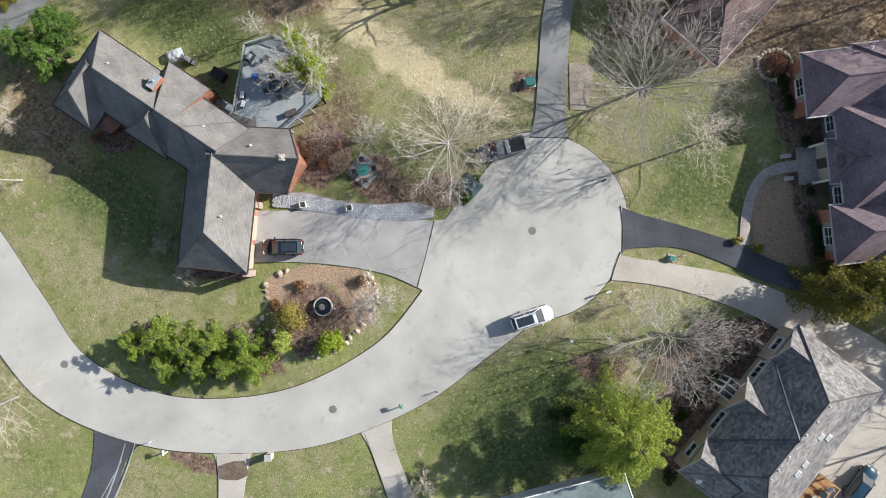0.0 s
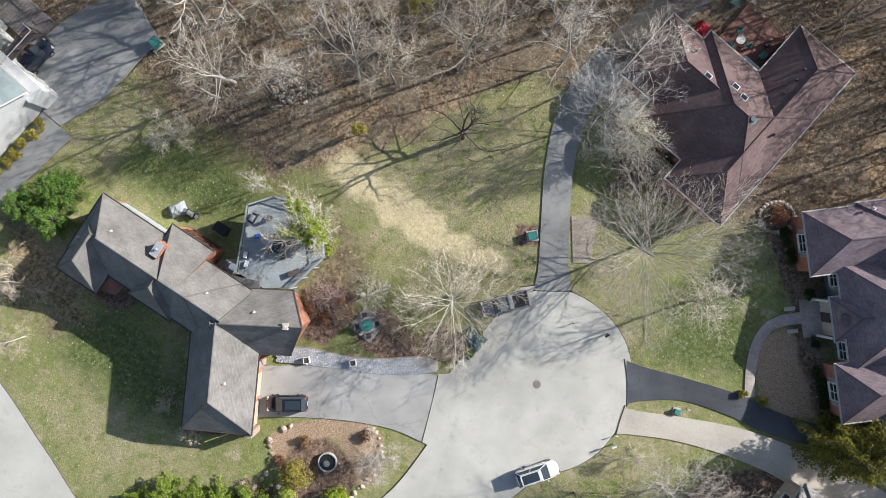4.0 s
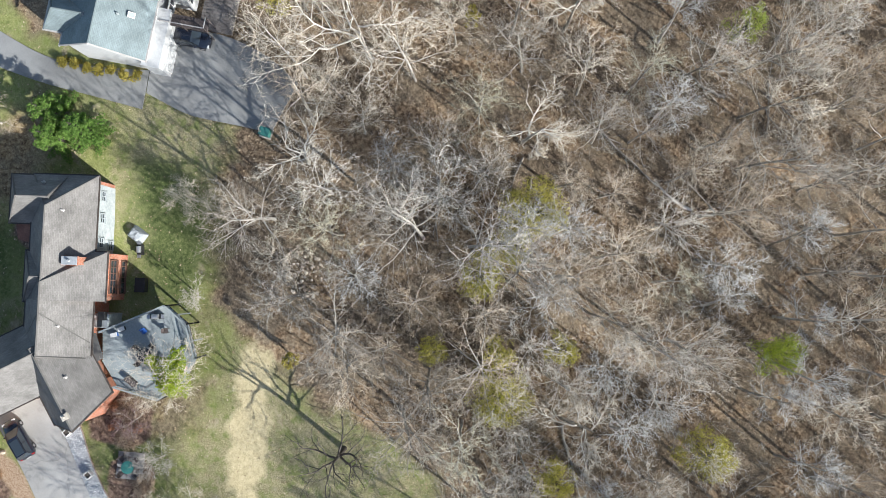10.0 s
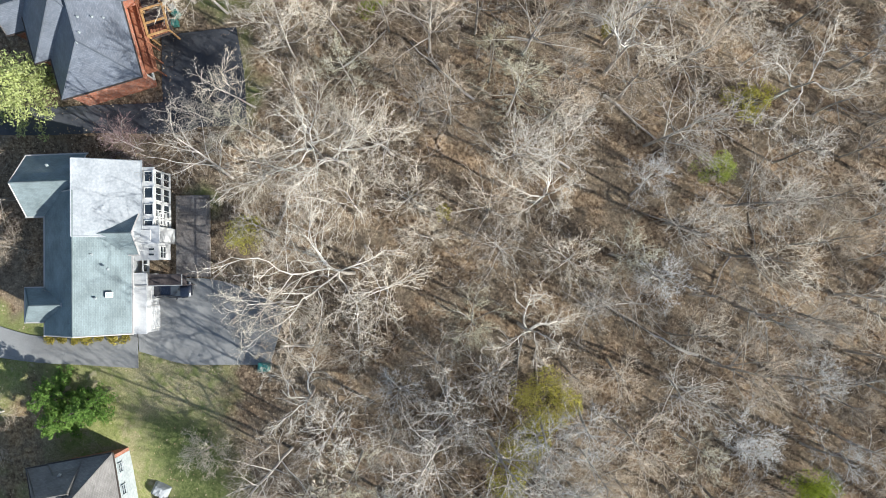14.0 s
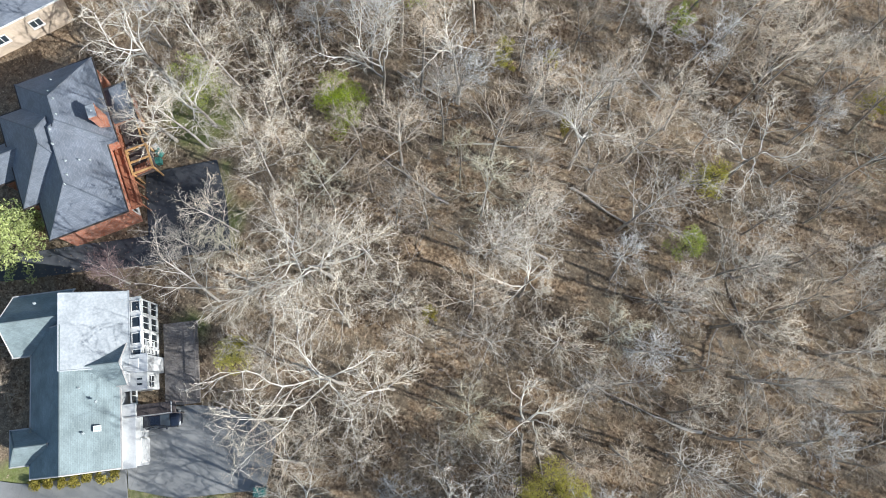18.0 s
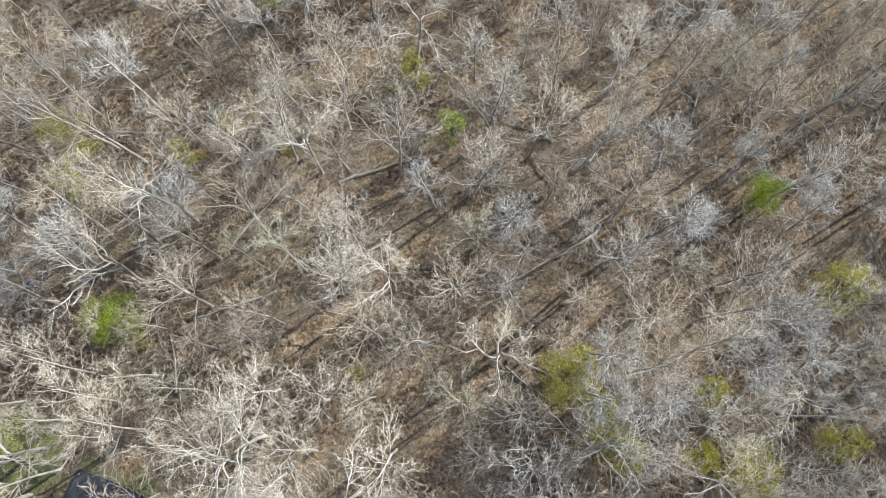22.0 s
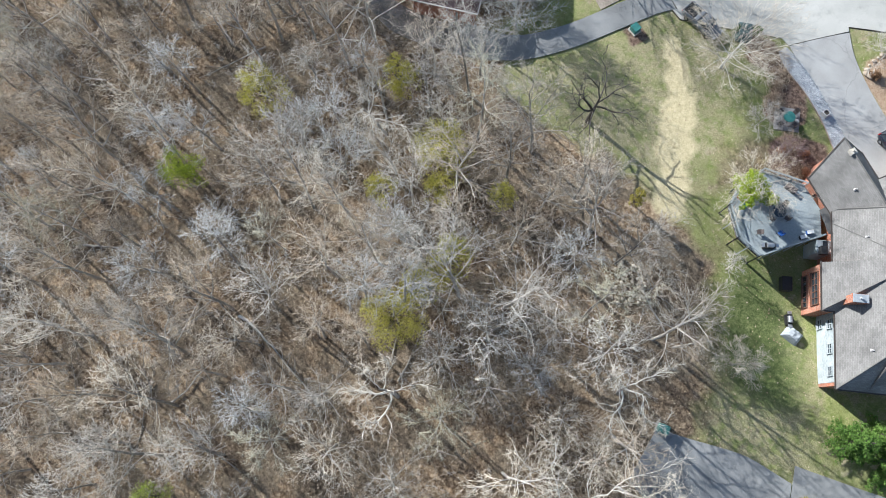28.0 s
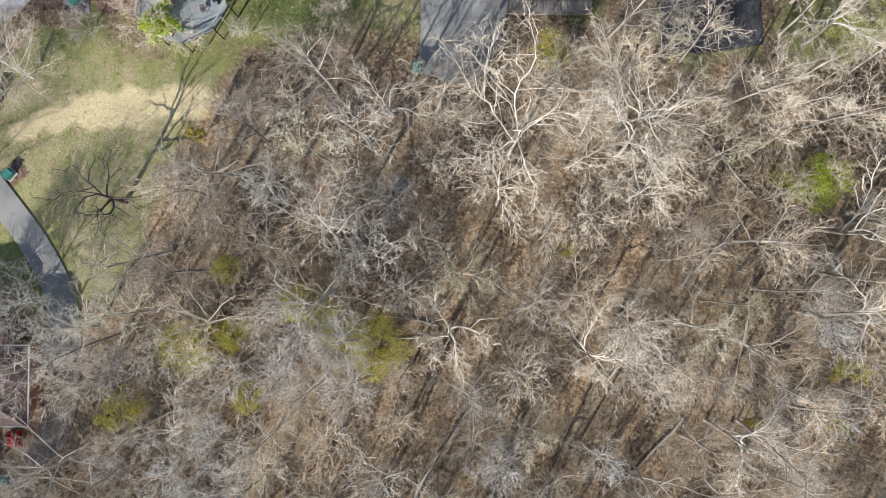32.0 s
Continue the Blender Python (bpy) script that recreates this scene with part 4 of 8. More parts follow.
def skylight(house, x, y, z, rot, tilt, w=0.6, l=0.95, pane=None):
    m = house.matrix_basis.inverted() @ pose(x, y, z, 0, 0, rot) @ pose(0, 0, 0, tilt)
    bm = bmesh.new()
    box(bm, 0, 0, 0.05, w, l, 0.22, bevel=0.02)
    s = part("skylight", bm, M["trim"], house, m=m)
    part("pane", box_bm(0, 0, 0.165, w - 0.16, l - 0.16, 0.02), pane or M["glass"], s)


def chimney(house, x, y, z0, z1, sx, sy, rot, material, cap=None):
    m = house.matrix_basis.inverted() @ pose(x, y, 0, 0, 0, rot)
    bm = bmesh.new()
    uvl = bm.loops.layers.uv.new("UVMap")
    box(bm, 0, 0, (z0 + z1) / 2, sx, sy, z1 - z0)
    box(bm, 0, 0, z1 - 0.12, sx + 0.12, sy + 0.12, 0.16)
    for f in bm.faces:
        for lp in f.loops:
            c = lp.vert.co
            lp[uvl].uv = (c.x + c.y, c.z)
    c = part("chimney", bm, material, house, m=m)
    part("chimney_cap", box_bm(0, 0, z1 + 0.02, sx + 0.04, sy + 0.04, 0.1, bevel=0.02), cap or M["concrete"], c)
    f = bmesh.new()
    tube(f, (0, 0, z1), (0, 0, z1 + 0.35), 0.14, 0.12, 10)
    part("flue", f, cap or M["tan"], c)


# ---- brick house by the circle ----
def brick_house():
    h = thing("house", pose(-27, 10, 0), "red brick house with a brown-grey hipped shingle roof", "house")
    R, B, G = M["roof_grey"], M["brick"], M["trim_dark"]
    block(h, -33.0, 15.5, -34, 17.8, 3.5, 3.5, 3.7, 7.5, 3.7, 3.2, R, B, G, butted=(False, True), uphill=False)
    part("gutter", box_bm(-4.85, 3.57, 3.62, 8.2, 0.14, 0.14), G, h, m=h.matrix_basis.inverted() @ pose(-33.0, 15.5, 0, 0, 0, -34))
    # the wide middle part and the narrower one beside it carry on the same ridge
    block(h, -33.0 + 1.885 * 0.829, 15.5 - 1.885 * 0.559, -34, 5.23, 4.85, 3.2, 3.72, 7.6, 3.3, 0.0, R, B, G, over=0.1, butted=(False, True))
    block(h, -33.0 + 7.525 * 0.829, 15.5 - 7.525 * 0.559, -34, 6.15, 3.62, 3.62, 3.66, 7.56, 0.0, 0.5, R, B, G, butted=(True, True))
    # two hipped wings towards the front lawn
    for x, y, L, w, top in ((-39.75, 16.61, 6.2, 2.6, 7.05), (-32.36, 12.82, 4.2, 2.7, 7.3)):
        block(h, x, y, 56, L, w, w, 3.6, top, w, 0.3, R, B, G, butted=(False, True))
    mg = block(h, -25.7, 3.95, 84.0, 12.7, 3.75, 3.75, 3.5, 7.35, 3.9, 0.2, R, B, G, butted=(False, True))
    me = block(h, -22.4, 9.4, -3.0, 8.6, 3.5, 3.4, 3.5, 7.3, 1.0, -1.9, R, B, G, butted=(True, False))
    # tall pale siding and brick on the downhill side, each with two rows of windows
    ms = h.matrix_basis.inverted() @ pose(-35.3, 20.9, 0, 0, 0, -34)
    sd = part("siding", box_bm(0.75, -0.15, 0.55, 7.9, 0.12, 5.7), M["siding_pale"], h, "pale grey clapboard siding", ms)
    for k in range(19):
        part("board", box_bm(0.75, -0.08, -2.2 + 0.3 * k, 7.9, 0.035, 0.26, bevel=0.008), M["siding_pale"], sd, m=Matrix())
    for x, z, w in ((-2.0, 1.9, 1.2), (0.4, 1.9, 1.2), (3.1, 1.9, 1.2), (3.3, -0.25, 1.2)):
        window(h, ms, x, -0.02, z, w * 0.85, 0.85, 0, 2, 2, M["siding_pale"])
    window(h, ms, 6.8, 1.6, 2.1, 3.6, 1.4, 0, 5, 2, M["brick_dark"])
    window(h, ms, 6.8, 1.6, -0.2, 3.6, 0.9, 0, 6, 1, M["brick_dark"])
    # glazed lean-to in the corner between the brick wall and the deck
    lt = part("lean_to", box_bm(0, 0, 0.25, 1.5, 2.5, 4.3, bevel=0.02), M["siding_pale"], h, "small glazed lean-to with a pale frame", h.matrix_basis.inverted() @ pose(-25.55, 14.7, 0, 0, 0, -34))
    for k in range(4):
        part("pane", box_bm(0, -0.92 + 0.61 * k, 2.42, 1.32, 0.5, 0.04), M["pane_pale"] if k % 2 else M["glass"], lt, "tilted roof pane")
    # chimneys
    chimney(h, -31.45, 17.25, 3, 6.5, 0.85, 1.6, -34, B, M["metal_roof"])
    # flat roof over the back porch, copper roof over the front one
    fl = bmesh.new()
    prism(fl, [(2.1, 3.7), (2.75, 4.35), (5.4, 3.7), (5.4, 2.7), (3.4, 2.4)], 3.32, 3.46)
    part("porch_roof", fl, R, h, "flat shingled roof over the back porch")
    cp = bmesh.new()
    prism(cp, [(-10.95, 4.75), (-9.35, 3.3), (-10.3, 2.35), (-12.0, 3.05)], 3.25, 3.36)
    part("porch_roof", cp, M["copper"], h, "reddish-brown metal roof over the front door")
    chimney(h, -17.9, 9.2, 4, 7.4, 0.55, 0.6, -3, M["concrete"], M["concrete"])
    # garage doors face the drive
    for y in (-4.1, -0.9):
        d = part("garage_door", box_bm(0, 0, 0, 2.7, 0.08, 2.2, bevel=0.02), M["tan"], h, "tan panelled garage door", mg @ pose(y - 0.6, -3.33, 1.1))
        for k in range(4):
            part("panel", box_bm(0, -0.05, -0.82 + 0.55 * k, 2.5, 0.05, 0.46, bevel=0.015), M["tan"], d)
    for x in (-6.5, 1.1):
        part("brick_pier", box_bm(0, 0, 1.6, 0.7, 0.5, 3.3), B, h, m=mg @ pose(x, -3.5, 0))
    for x, y, z in ((-28.6, 14.8, 5.45), (-26.4, 12.6, 6.1), (-40.4, 18.6, 5.2), (-36.4, 19.2, 6.2), (-24.3, 10.9, 5.8), (-21.5, 10.6, 6.0), (-24.6, 3.2, 6.2)):
        vent(h, x, y, z, 0.09, 0.3, M["trim_dull"])
    window(h, me, 4.0, 1.4, 1.8, 1.2, 1.4, -90, 2)
    for x, y, f in ((2, 3.55, 0), (-1, 3.55, 0)):
        window(h, me, x, 2.93, 1.7, 1.3, 1.3, 0, 2)
    # front entrance, recessed between the two south wings
    part("entrance_wall", box_bm(0, 0, 1.6, 3.0, 0.25, 3.2), B, h, m=h.matrix_basis.inverted() @ pose(-36.6, 13.6, 0, 0, 0, -34))
    part("front_door", box_bm(0, 0, 1.05, 1.0, 0.1, 2.1, bevel=0.02), M["trim_dark"], h, "dark panelled front door", h.matrix_basis.inverted() @ pose(-36.65, 13.42, 0, 0, 0, -34))


brick_house()


def purple_house():
    h = thing("house", pose(29, 31, 0, 0, 0, 48), "large house with a purple-brown shingle roof and pale gutters", "house")
    R, W, G = M["roof_purple"], M["brick"], M["trim_dull"]

    def at(u, v, z=0.0):
        p = h.matrix_basis @ Vector((u, -v, z))
        return p.x, p.y

    p = 0.76
    ms = block(h, *at(1.2, 3.15), 48, 21.6, 3.85, 3.85, 3.6, 3.6 + 3.85 * p, 3.85, 3.85, R, W, G)
    block(h, *at(-0.05, -5.6), -42, 12.0, 4.25, 4.25, 3.6, 3.6 + 4.25 * p, 4.25, 2.0, R, W, G)
    block(h, *at(-0.8, -0.25), -42, 14.3, 6.2, 6.2, 3.6, 3.6 + 6.2 * p, 6.2, 6.2, R, W, G)
    for u, v, z, r in ((0.3, -4.8, 6.55, -42), (1.2, -2.0, 6.8, -42), (0.8, -0.7, 7.1, -42)):
        skylight(h, *at(u, v), z + 0.05, 48, 0, 0.55, 0.8)
    vent(h, *at(-0.6, 1.3), 7.6, 0.28, 0.6, M["roof_blue"])
    for u, v in ((2.5, 2.4), (4.4, 2.4), (6.2, 2.4), (7.6, 2.3), (-5.4, 3.0), (0.5, 4.4), (1.8, -7.4)):
        vent(h, *at(u, v), 5.9, 0.09, 0.3, M["trim_dark"])
    # sheltered timber deck in the corner of the wings
    d = part("deck", box_bm(8.6, 3.4, 0.2, 6.4, 5.6, 0.3, bevel=0.02), M["copper"], h, "weathered brown timber deck")
    for i in range(20):
        part("plank", box_bm(8.6, 0.78 + 0.276 * i, 0.37, 6.4, 0.25, 0.04), M["copper"], d)
    for x, y in ((11.7, 0.8), (11.7, 3.4), (11.7, 6.0), (9.6, 6.1), (7.6, 6.1), (5.6, 6.1)):
        part("post", box_bm(x, y, 0.75, 0.1, 0.1, 1.3), M["copper"], d)
    part("rail", box_bm(11.7, 3.4, 1.35, 0.1, 5.3, 0.07), M["copper"], d)
    part("rail", box_bm(8.65, 6.1, 1.35, 6.1, 0.1, 0.07), M["copper"], d)
    # entrance porch in the west corner
    part("porch_slab", box_bm(-8.0, 1.4, 0.1, 1.8, 2.6, 0.25, bevel=0.03), M["timber_grey"], h, "weathered grey porch floor")
    part("front_door", box_bm(-6.66, 1.6, 1.25, 0.1, 1.0, 2.1, bevel=0.02), M["trim_dark"], h, "dark front door")


purple_house()


def purple_house_east():
    h = thing("house", pose(46, 9, 0, 0, 0, 6.5), "brick house with a purple hipped shingle roof and white windows", "house")
    R, W, G = M["roof_purple_pale"], M["brick"], M["trim_dull"]

    def wing(u0, u1, v, w, eave, ridge, hip, wall=W):
        p = h.matrix_basis @ Vector(((u0 + u1) / 2, v, 0))
        return block(h, p.x, p.y, 6.5, u1 - u0, w, w, eave, ridge, hip, 2.0, R, wall, G)

    p = h.matrix_basis @ Vector((4.5, 0.8, 0))
    block(h, p.x, p.y, 96.5, 24.0, 7.0, 7.0, 3.6, 8.4, 6.0, 6.0, R, W, G)
    wing(-8.1, 5, 9.1, 3.4, 3.6, 6.4, 3.2)
    wing(-5.3, 6, 0.9, 5.95, 3.6, 8.3, 5.8, M["roof_dark"])
    wing(-6.35, 0, 0.8, 2.35, 3.4, 5.4, 2.0, M["concrete"])
    wing(-6.8, 5, -7.05, 3.15, 3.6, 6.2, 2.9)
    g = part("dormer", box_bm(-5.1, 0.75, 4.3, 1.6, 1.5, 0.7, bevel=0.3), R, h)
    for u, v in ((-7.72, 9.2), (-4.92, 5.1), (-4.92, -2.9), (-6.42, -7.2)):
        window(h, Matrix(), u, v, 1.9, 1.9, 1.5, 90, 2, 2)
        for s in (-1, 1):
            part("shutter", box_bm(u - 0.03, v + s * 1.3, 1.9, 0.08, 0.45, 1.6, bevel=0.01), M["deck_grey"], h, "blue-grey window shutter")
    for v in (-1.2, 2.8):
        bm = bmesh.new()
        tube(bm, (0, 0, 0), (0, 0, 3.2), 0.16, 0.14, 10)
        box(bm, 0, 0, 0.1, 0.42, 0.42, 0.2)
        part("porch_column", bm, M["trim"], h, m=pose(-6.6, v, 0))
    part("porch_slab", box_bm(-6.9, 0.8, 0.08, 2.4, 4.2, 0.2, bevel=0.02), M["path"], h)
    part("front_door", box_bm(-5.95, 0.8, 1.2, 0.1, 1.1, 2.1, bevel=0.02), M["trim_dark"], h, "dark front door")
    for u, v in ((-1.4, 12.0), (0.6, 10.6), (-2.4, 8.4)):
        vent(h, *(h.matrix_basis @ Vector((u, v, 0))).xy, 4.9, 0.1, 0.35)


purple_house_east()


def slate_house():
    h = thing("house", pose(34, -18, 0), "tan house with a slate-grey shingle roof and white windows", "house")
    R, W, G = M["roof_slate"], M["tan"], M["trim_dull"]
    ax = 51.7
    base = pose(34.75, -19.8, 0, 0, 0, ax)

    def wing(u, v, turn, L, w, eave, ridge, h0, h1):
        p = base @ Vector((u, v, 0))
        return block(h, p.x, p.y, ax + turn, L, w, w, eave, ridge, h0, h1, R, W, G, butted=(turn == 90, turn == -90))

    mm = block(h, 34.04, -19.24, ax, 20.0, 4.9, 6.4, 3.6, 8.6, 5.2, 5.2, R, W, G)
    # broad hipped face rising out of the front slope
    wing(0.0, 3.25, 90, 5.3, 5.5, 3.95, 8.9, 0.3, 4.8)
    m1 = wing(7.25, 3.2, -90, 5.8, 2.4, 3.6, 6.0, 0, 0.6)
    m2 = wing(0.1, 4.6, -90, 3.8, 2.1, 3.7, 6.3, 0, 0.4)
    m3 = wing(-7.5, 3.2, -90, 5.9, 2.6, 3.6, 6.1, 0, 0.6)
    window(h, m1, -2.52, 0.0, 2.1, 1.6, 1.3, 90, 2, 1)
    window(h, m3, -2.57, 0.0, 2.1, 1.6, 1.3, 90, 2, 1)
    window(h, mm, 3.8, 4.68, 2.2, 2.1, 1.3, 0, 3, 1)
    window(h, mm, -3.2, 4.68, 2.2, 2.2, 1.3, 0, 3, 1)
    # glazed entrance bay between the wings
    b = part("entrance_bay", box_bm(0, 0, 1.3, 2.2, 1.6, 2.6, bevel=0.03), M["trim"], h, m=mm @ pose(0.2, 5.8, 0))
    for x in (-0.7, 0.0, 0.7):
        part("pane", box_bm(x, 0.82, 1.4, 0.5, 0.05, 1.9), M["glass"], b, "dark glass")
        part("roof_pane", box_bm(x, 0.1, 2.62, 0.5, 1.2, 0.05), M["glass"], b, "dark glass")
    for x, y, z in ((37.2, -19.4, 6.5), (38.4, -19.7, 5.68), (35.9, -22.4, 5.9), (35.15, -23.4, 5.86)):
        skylight(h, x, y, z, ax, 38, 0.75, 0.95, M["pane_pale"])
    for u, v, z in ((4.6, -0.5, 8.2), (2.6, -0.45, 8.25), (0.9, -0.45, 8.25), (-1.9, -0.45, 8.25), (-3.6, -0.45, 8.25), (-4.8, -0.5, 8.2)):
        q = h.matrix_basis @ (mm @ Vector((u, v, 0)))
        vent(h, q.x, q.y, z, 0.08, 0.3)
    bm = bmesh.new()
    bmesh.ops.create_cone(bm, cap_ends=True, segments=14, radius1=0.08, radius2=0.36, depth=0.16, matrix=pose(0, 0, 0.6, 35, 0, 0))
    tube(bm, (0, 0, -0.2), (0, 0, 0.55), 0.03, 0.03, 6)
    part("satellite_dish", bm, M["trim"], h, m=h.matrix_basis.inverted() @ pose(25.4, -24.6, 4.3))
    # small new timber deck on the parking side
    d = part("deck", box_bm(0, 0, 1.1, 4.0, 3.2, 0.2, bevel=0.02), M["cedar"], h, "orange-brown timber deck with rails", h.matrix_basis.inverted() @ pose(39.2, -26.9, 0, 0, 0, ax))
    for i in range(12):
        part("plank", box_bm(-1.83 + 0.333 * i, 0, 1.22, 0.29, 3.2, 0.04), M["cedar_pale"] if i % 3 else M["cedar"], d)
    for x, y in ((-1.9, -1.5), (0, -1.5), (1.9, -1.5), (1.9, 0), (1.9, 1.5)):
        part("post", box_bm(x, y, 1.0, 0.14, 0.14, 2.4), M["cedar_pale"], d)
    part("rail", box_bm(0, -1.5, 2.15, 3.9, 0.14, 0.08), M["cedar_pale"], d)
    part("rail", box_bm(1.9, 0, 2.15, 0.14, 3.0, 0.08), M["cedar_pale"], d)


slate_house()


def blue_house():
    h = thing("house", pose(-55, 38, 0), "white house with a pale blue-grey shingle roof", "house")
    R, W, G = M["roof_blue"], M["siding"], M["trim_dull"]
    ax = -43.0
    u = h.matrix_basis.inverted()
    block(h, -54.5, 35.95, ax, 15.0, 4.6, 4.7, 5.0, 8.2, 0.0, 0.0, R, W, G)
    block(h, -63.0, 39.2, 47.8, 6.6, 3.25, 3.25, 5.0, 8.0, 0.0, 0.0, R, W, G)
    m2 = block(h, -59.5, 40.5, ax, 8.0, 5.8, 0.6, 5.2, 8.3, 0.0, 0.0, M["metal_roof"], W, M["metal_roof"])
    block(h, -54.8, 40.1, 47, 5.4, 2.2, 2.2, 5.2, 7.1, 0.0, 0.0, R, W, G, butted=(True, False))
    block(h, -54.3, 29.9, -133, 5.0, 1.8, 1.8, 5.0, 7.2, 0, 1.7, R, W, G)
    # garage front facing the parking court
    mf = u @ pose(-48.1, 36.4, 0, 0, 0, ax)
    part("garage_front", box_bm(0, -0.2, 1.75, 6.4, 1.9, 3.5, bevel=0.02), W, h, m=mf)
    part("garage_front_roof", box_bm(0, -0.15, 3.55, 6.6, 2.1, 0.12, bevel=0.03), M["siding"], h, "white flat roof over the garage front", mf)
    for x in (-1.6, 1.6):
        d = part("garage_door", box_bm(0, 0, 0, 2.6, 0.08, 2.2, bevel=0.02), M["trim"], h, "white garage door", mf @ pose(x, 0.8, 1.1))
        for k in range(4):
            part("panel", box_bm(0, 0.05, -0.82 + 0.55 * k, 2.4, 0.05, 0.46, bevel=0.015), M["siding"], d)
    window(h, mf, -4.2, 0.2, 2.4, 1.6, 1.2, 0, 2)
    # tall glazed wall of the great room, rising in steps
    mw = m2 @ pose(0.2, 5.45, 0)
    part("glazed_bay", box_bm(0, 0.6, 2.3, 7.0, 1.6, 4.6, bevel=0.03), W, h, m=mw)
    part("bay_top", box_bm(0, 0.65, 4.65, 7.3, 1.9, 0.12, bevel=0.03), M["siding"], h, m=mw)
    for z in (1.2, 3.3):
        for i in range(4):
            window(h, mw, -2.6 + 1.75 * i, 1.42, z, 1.45, 1.6, 0, 2)
    for i in range(4):
        w = window(h, mw @ pose(-2.6 + 1.75 * i, 1.0, 4.74, 90), 0, 0, 0, 1.1, 0.9, 0, 1)
    # low white bay with two window groups, and the taller stair head rising through it
    mb = u @ pose(-52.7, 42.2, 0, 0, 0, ax)
    part("bay", box_bm(0, -0.3, 1.75, 5.2, 2.6, 3.5, bevel=0.04), W, h, m=mb)
    part("bay_roof", box_bm(0, -0.25, 3.55, 5.4, 2.8, 0.12, bevel=0.03), M["siding"], h, "white flat bay roof", mb)
    part("stair_head", box_bm(0, 0.05, 2.45, 1.7, 3.2, 4.9, bevel=0.03), W, h, m=mb)
    bm = bmesh.new()
    box(bm, 0, 0.1, 4.98, 1.95, 3.5, 0.18, bevel=0.05)
    box(bm, 0.1, -0.2, 5.12, 1.3, 2.3, 0.16, bevel=0.06)
    part("stair_head_roof", bm, M["siding"], h, "white stepped roof of the stair head", mb)
    for x in (-1.8, 1.8):
        window(h, mb, x, 1.02, 2.3, 1.3, 1.5, 0, 2, 2)
        for k in (-1, 1):
            sl = part("roof_pane", box_bm(x + 0.28 * k, 0.35, 3.63, 0.2, 0.55, 0.04), M["glass"], h, "narrow dark roof pane", mb)
    # dark timber balcony over the parking place
    bc = part("balcony", box_bm(0, 0, 2.75, 1.3, 5.2, 0.16, bevel=0.02), M["deck_dark"], h, "dark timber balcony on posts", u @ pose(-48.35, 39.75, 0, 0, 0, ax))
    for k in range(16):
        part("plank", box_bm(0, -2.44 + 0.325 * k, 2.85, 1.3, 0.3, 0.035), M["deck_dark"], bc)
    for x, y in ((0.6, -2.4), (0.6, 0), (0.6, 2.5), (-0.6, 2.5)):
        part("post", box_bm(x, y, 1.85, 0.1, 0.1, 3.8), M["deck_dark"], bc)
    part("rail", box_bm(0.6, 0.05, 3.75, 0.1, 5.0, 0.06), M["trim_dull"], bc)
    part("rail", box_bm(0, 2.5, 3.76, 1.2, 0.1, 0.06), M["trim_dull"], bc)
    skylight(h, -50.1, 35.8, 6.42, ax, -35, 0.6, 0.75, M["pane_pale"])
    for x, y in ((-50.6, 34.8), (-51.9, 37.8), (-64.2, 40.6), (-62.3, 42.2), (-54.2, 37.6)):
        vent(h, x, y, 7.2, 0.08, 0.2, M["deck_grey"])
    # low dark terrace between the garage and the glazed wall
    t = part("terrace", box_bm(0, 0, 0.2, 9.2, 3.8, 0.4, bevel=0.02), M["timber_grey"], h, "weathered grey timber terrace", u @ pose(-50.2, 44.9, 0, 0, 0, ax))
    for i in range(24):
        part("plank", box_bm(-4.4 + 0.383 * i, 0, 0.42, 0.34, 3.8, 0.035), M["timber_grey"], t)
    for i in range(5):
        part("post", box_bm(-4.1 + i * 2.05, 1.85, 0.85, 0.1, 0.1, 0.9), M["timber_grey"], t)
    part("rail", box_bm(0, 1.85, 1.32, 8.4, 0.12, 0.06), M["timber_grey"], t)


blue_house()


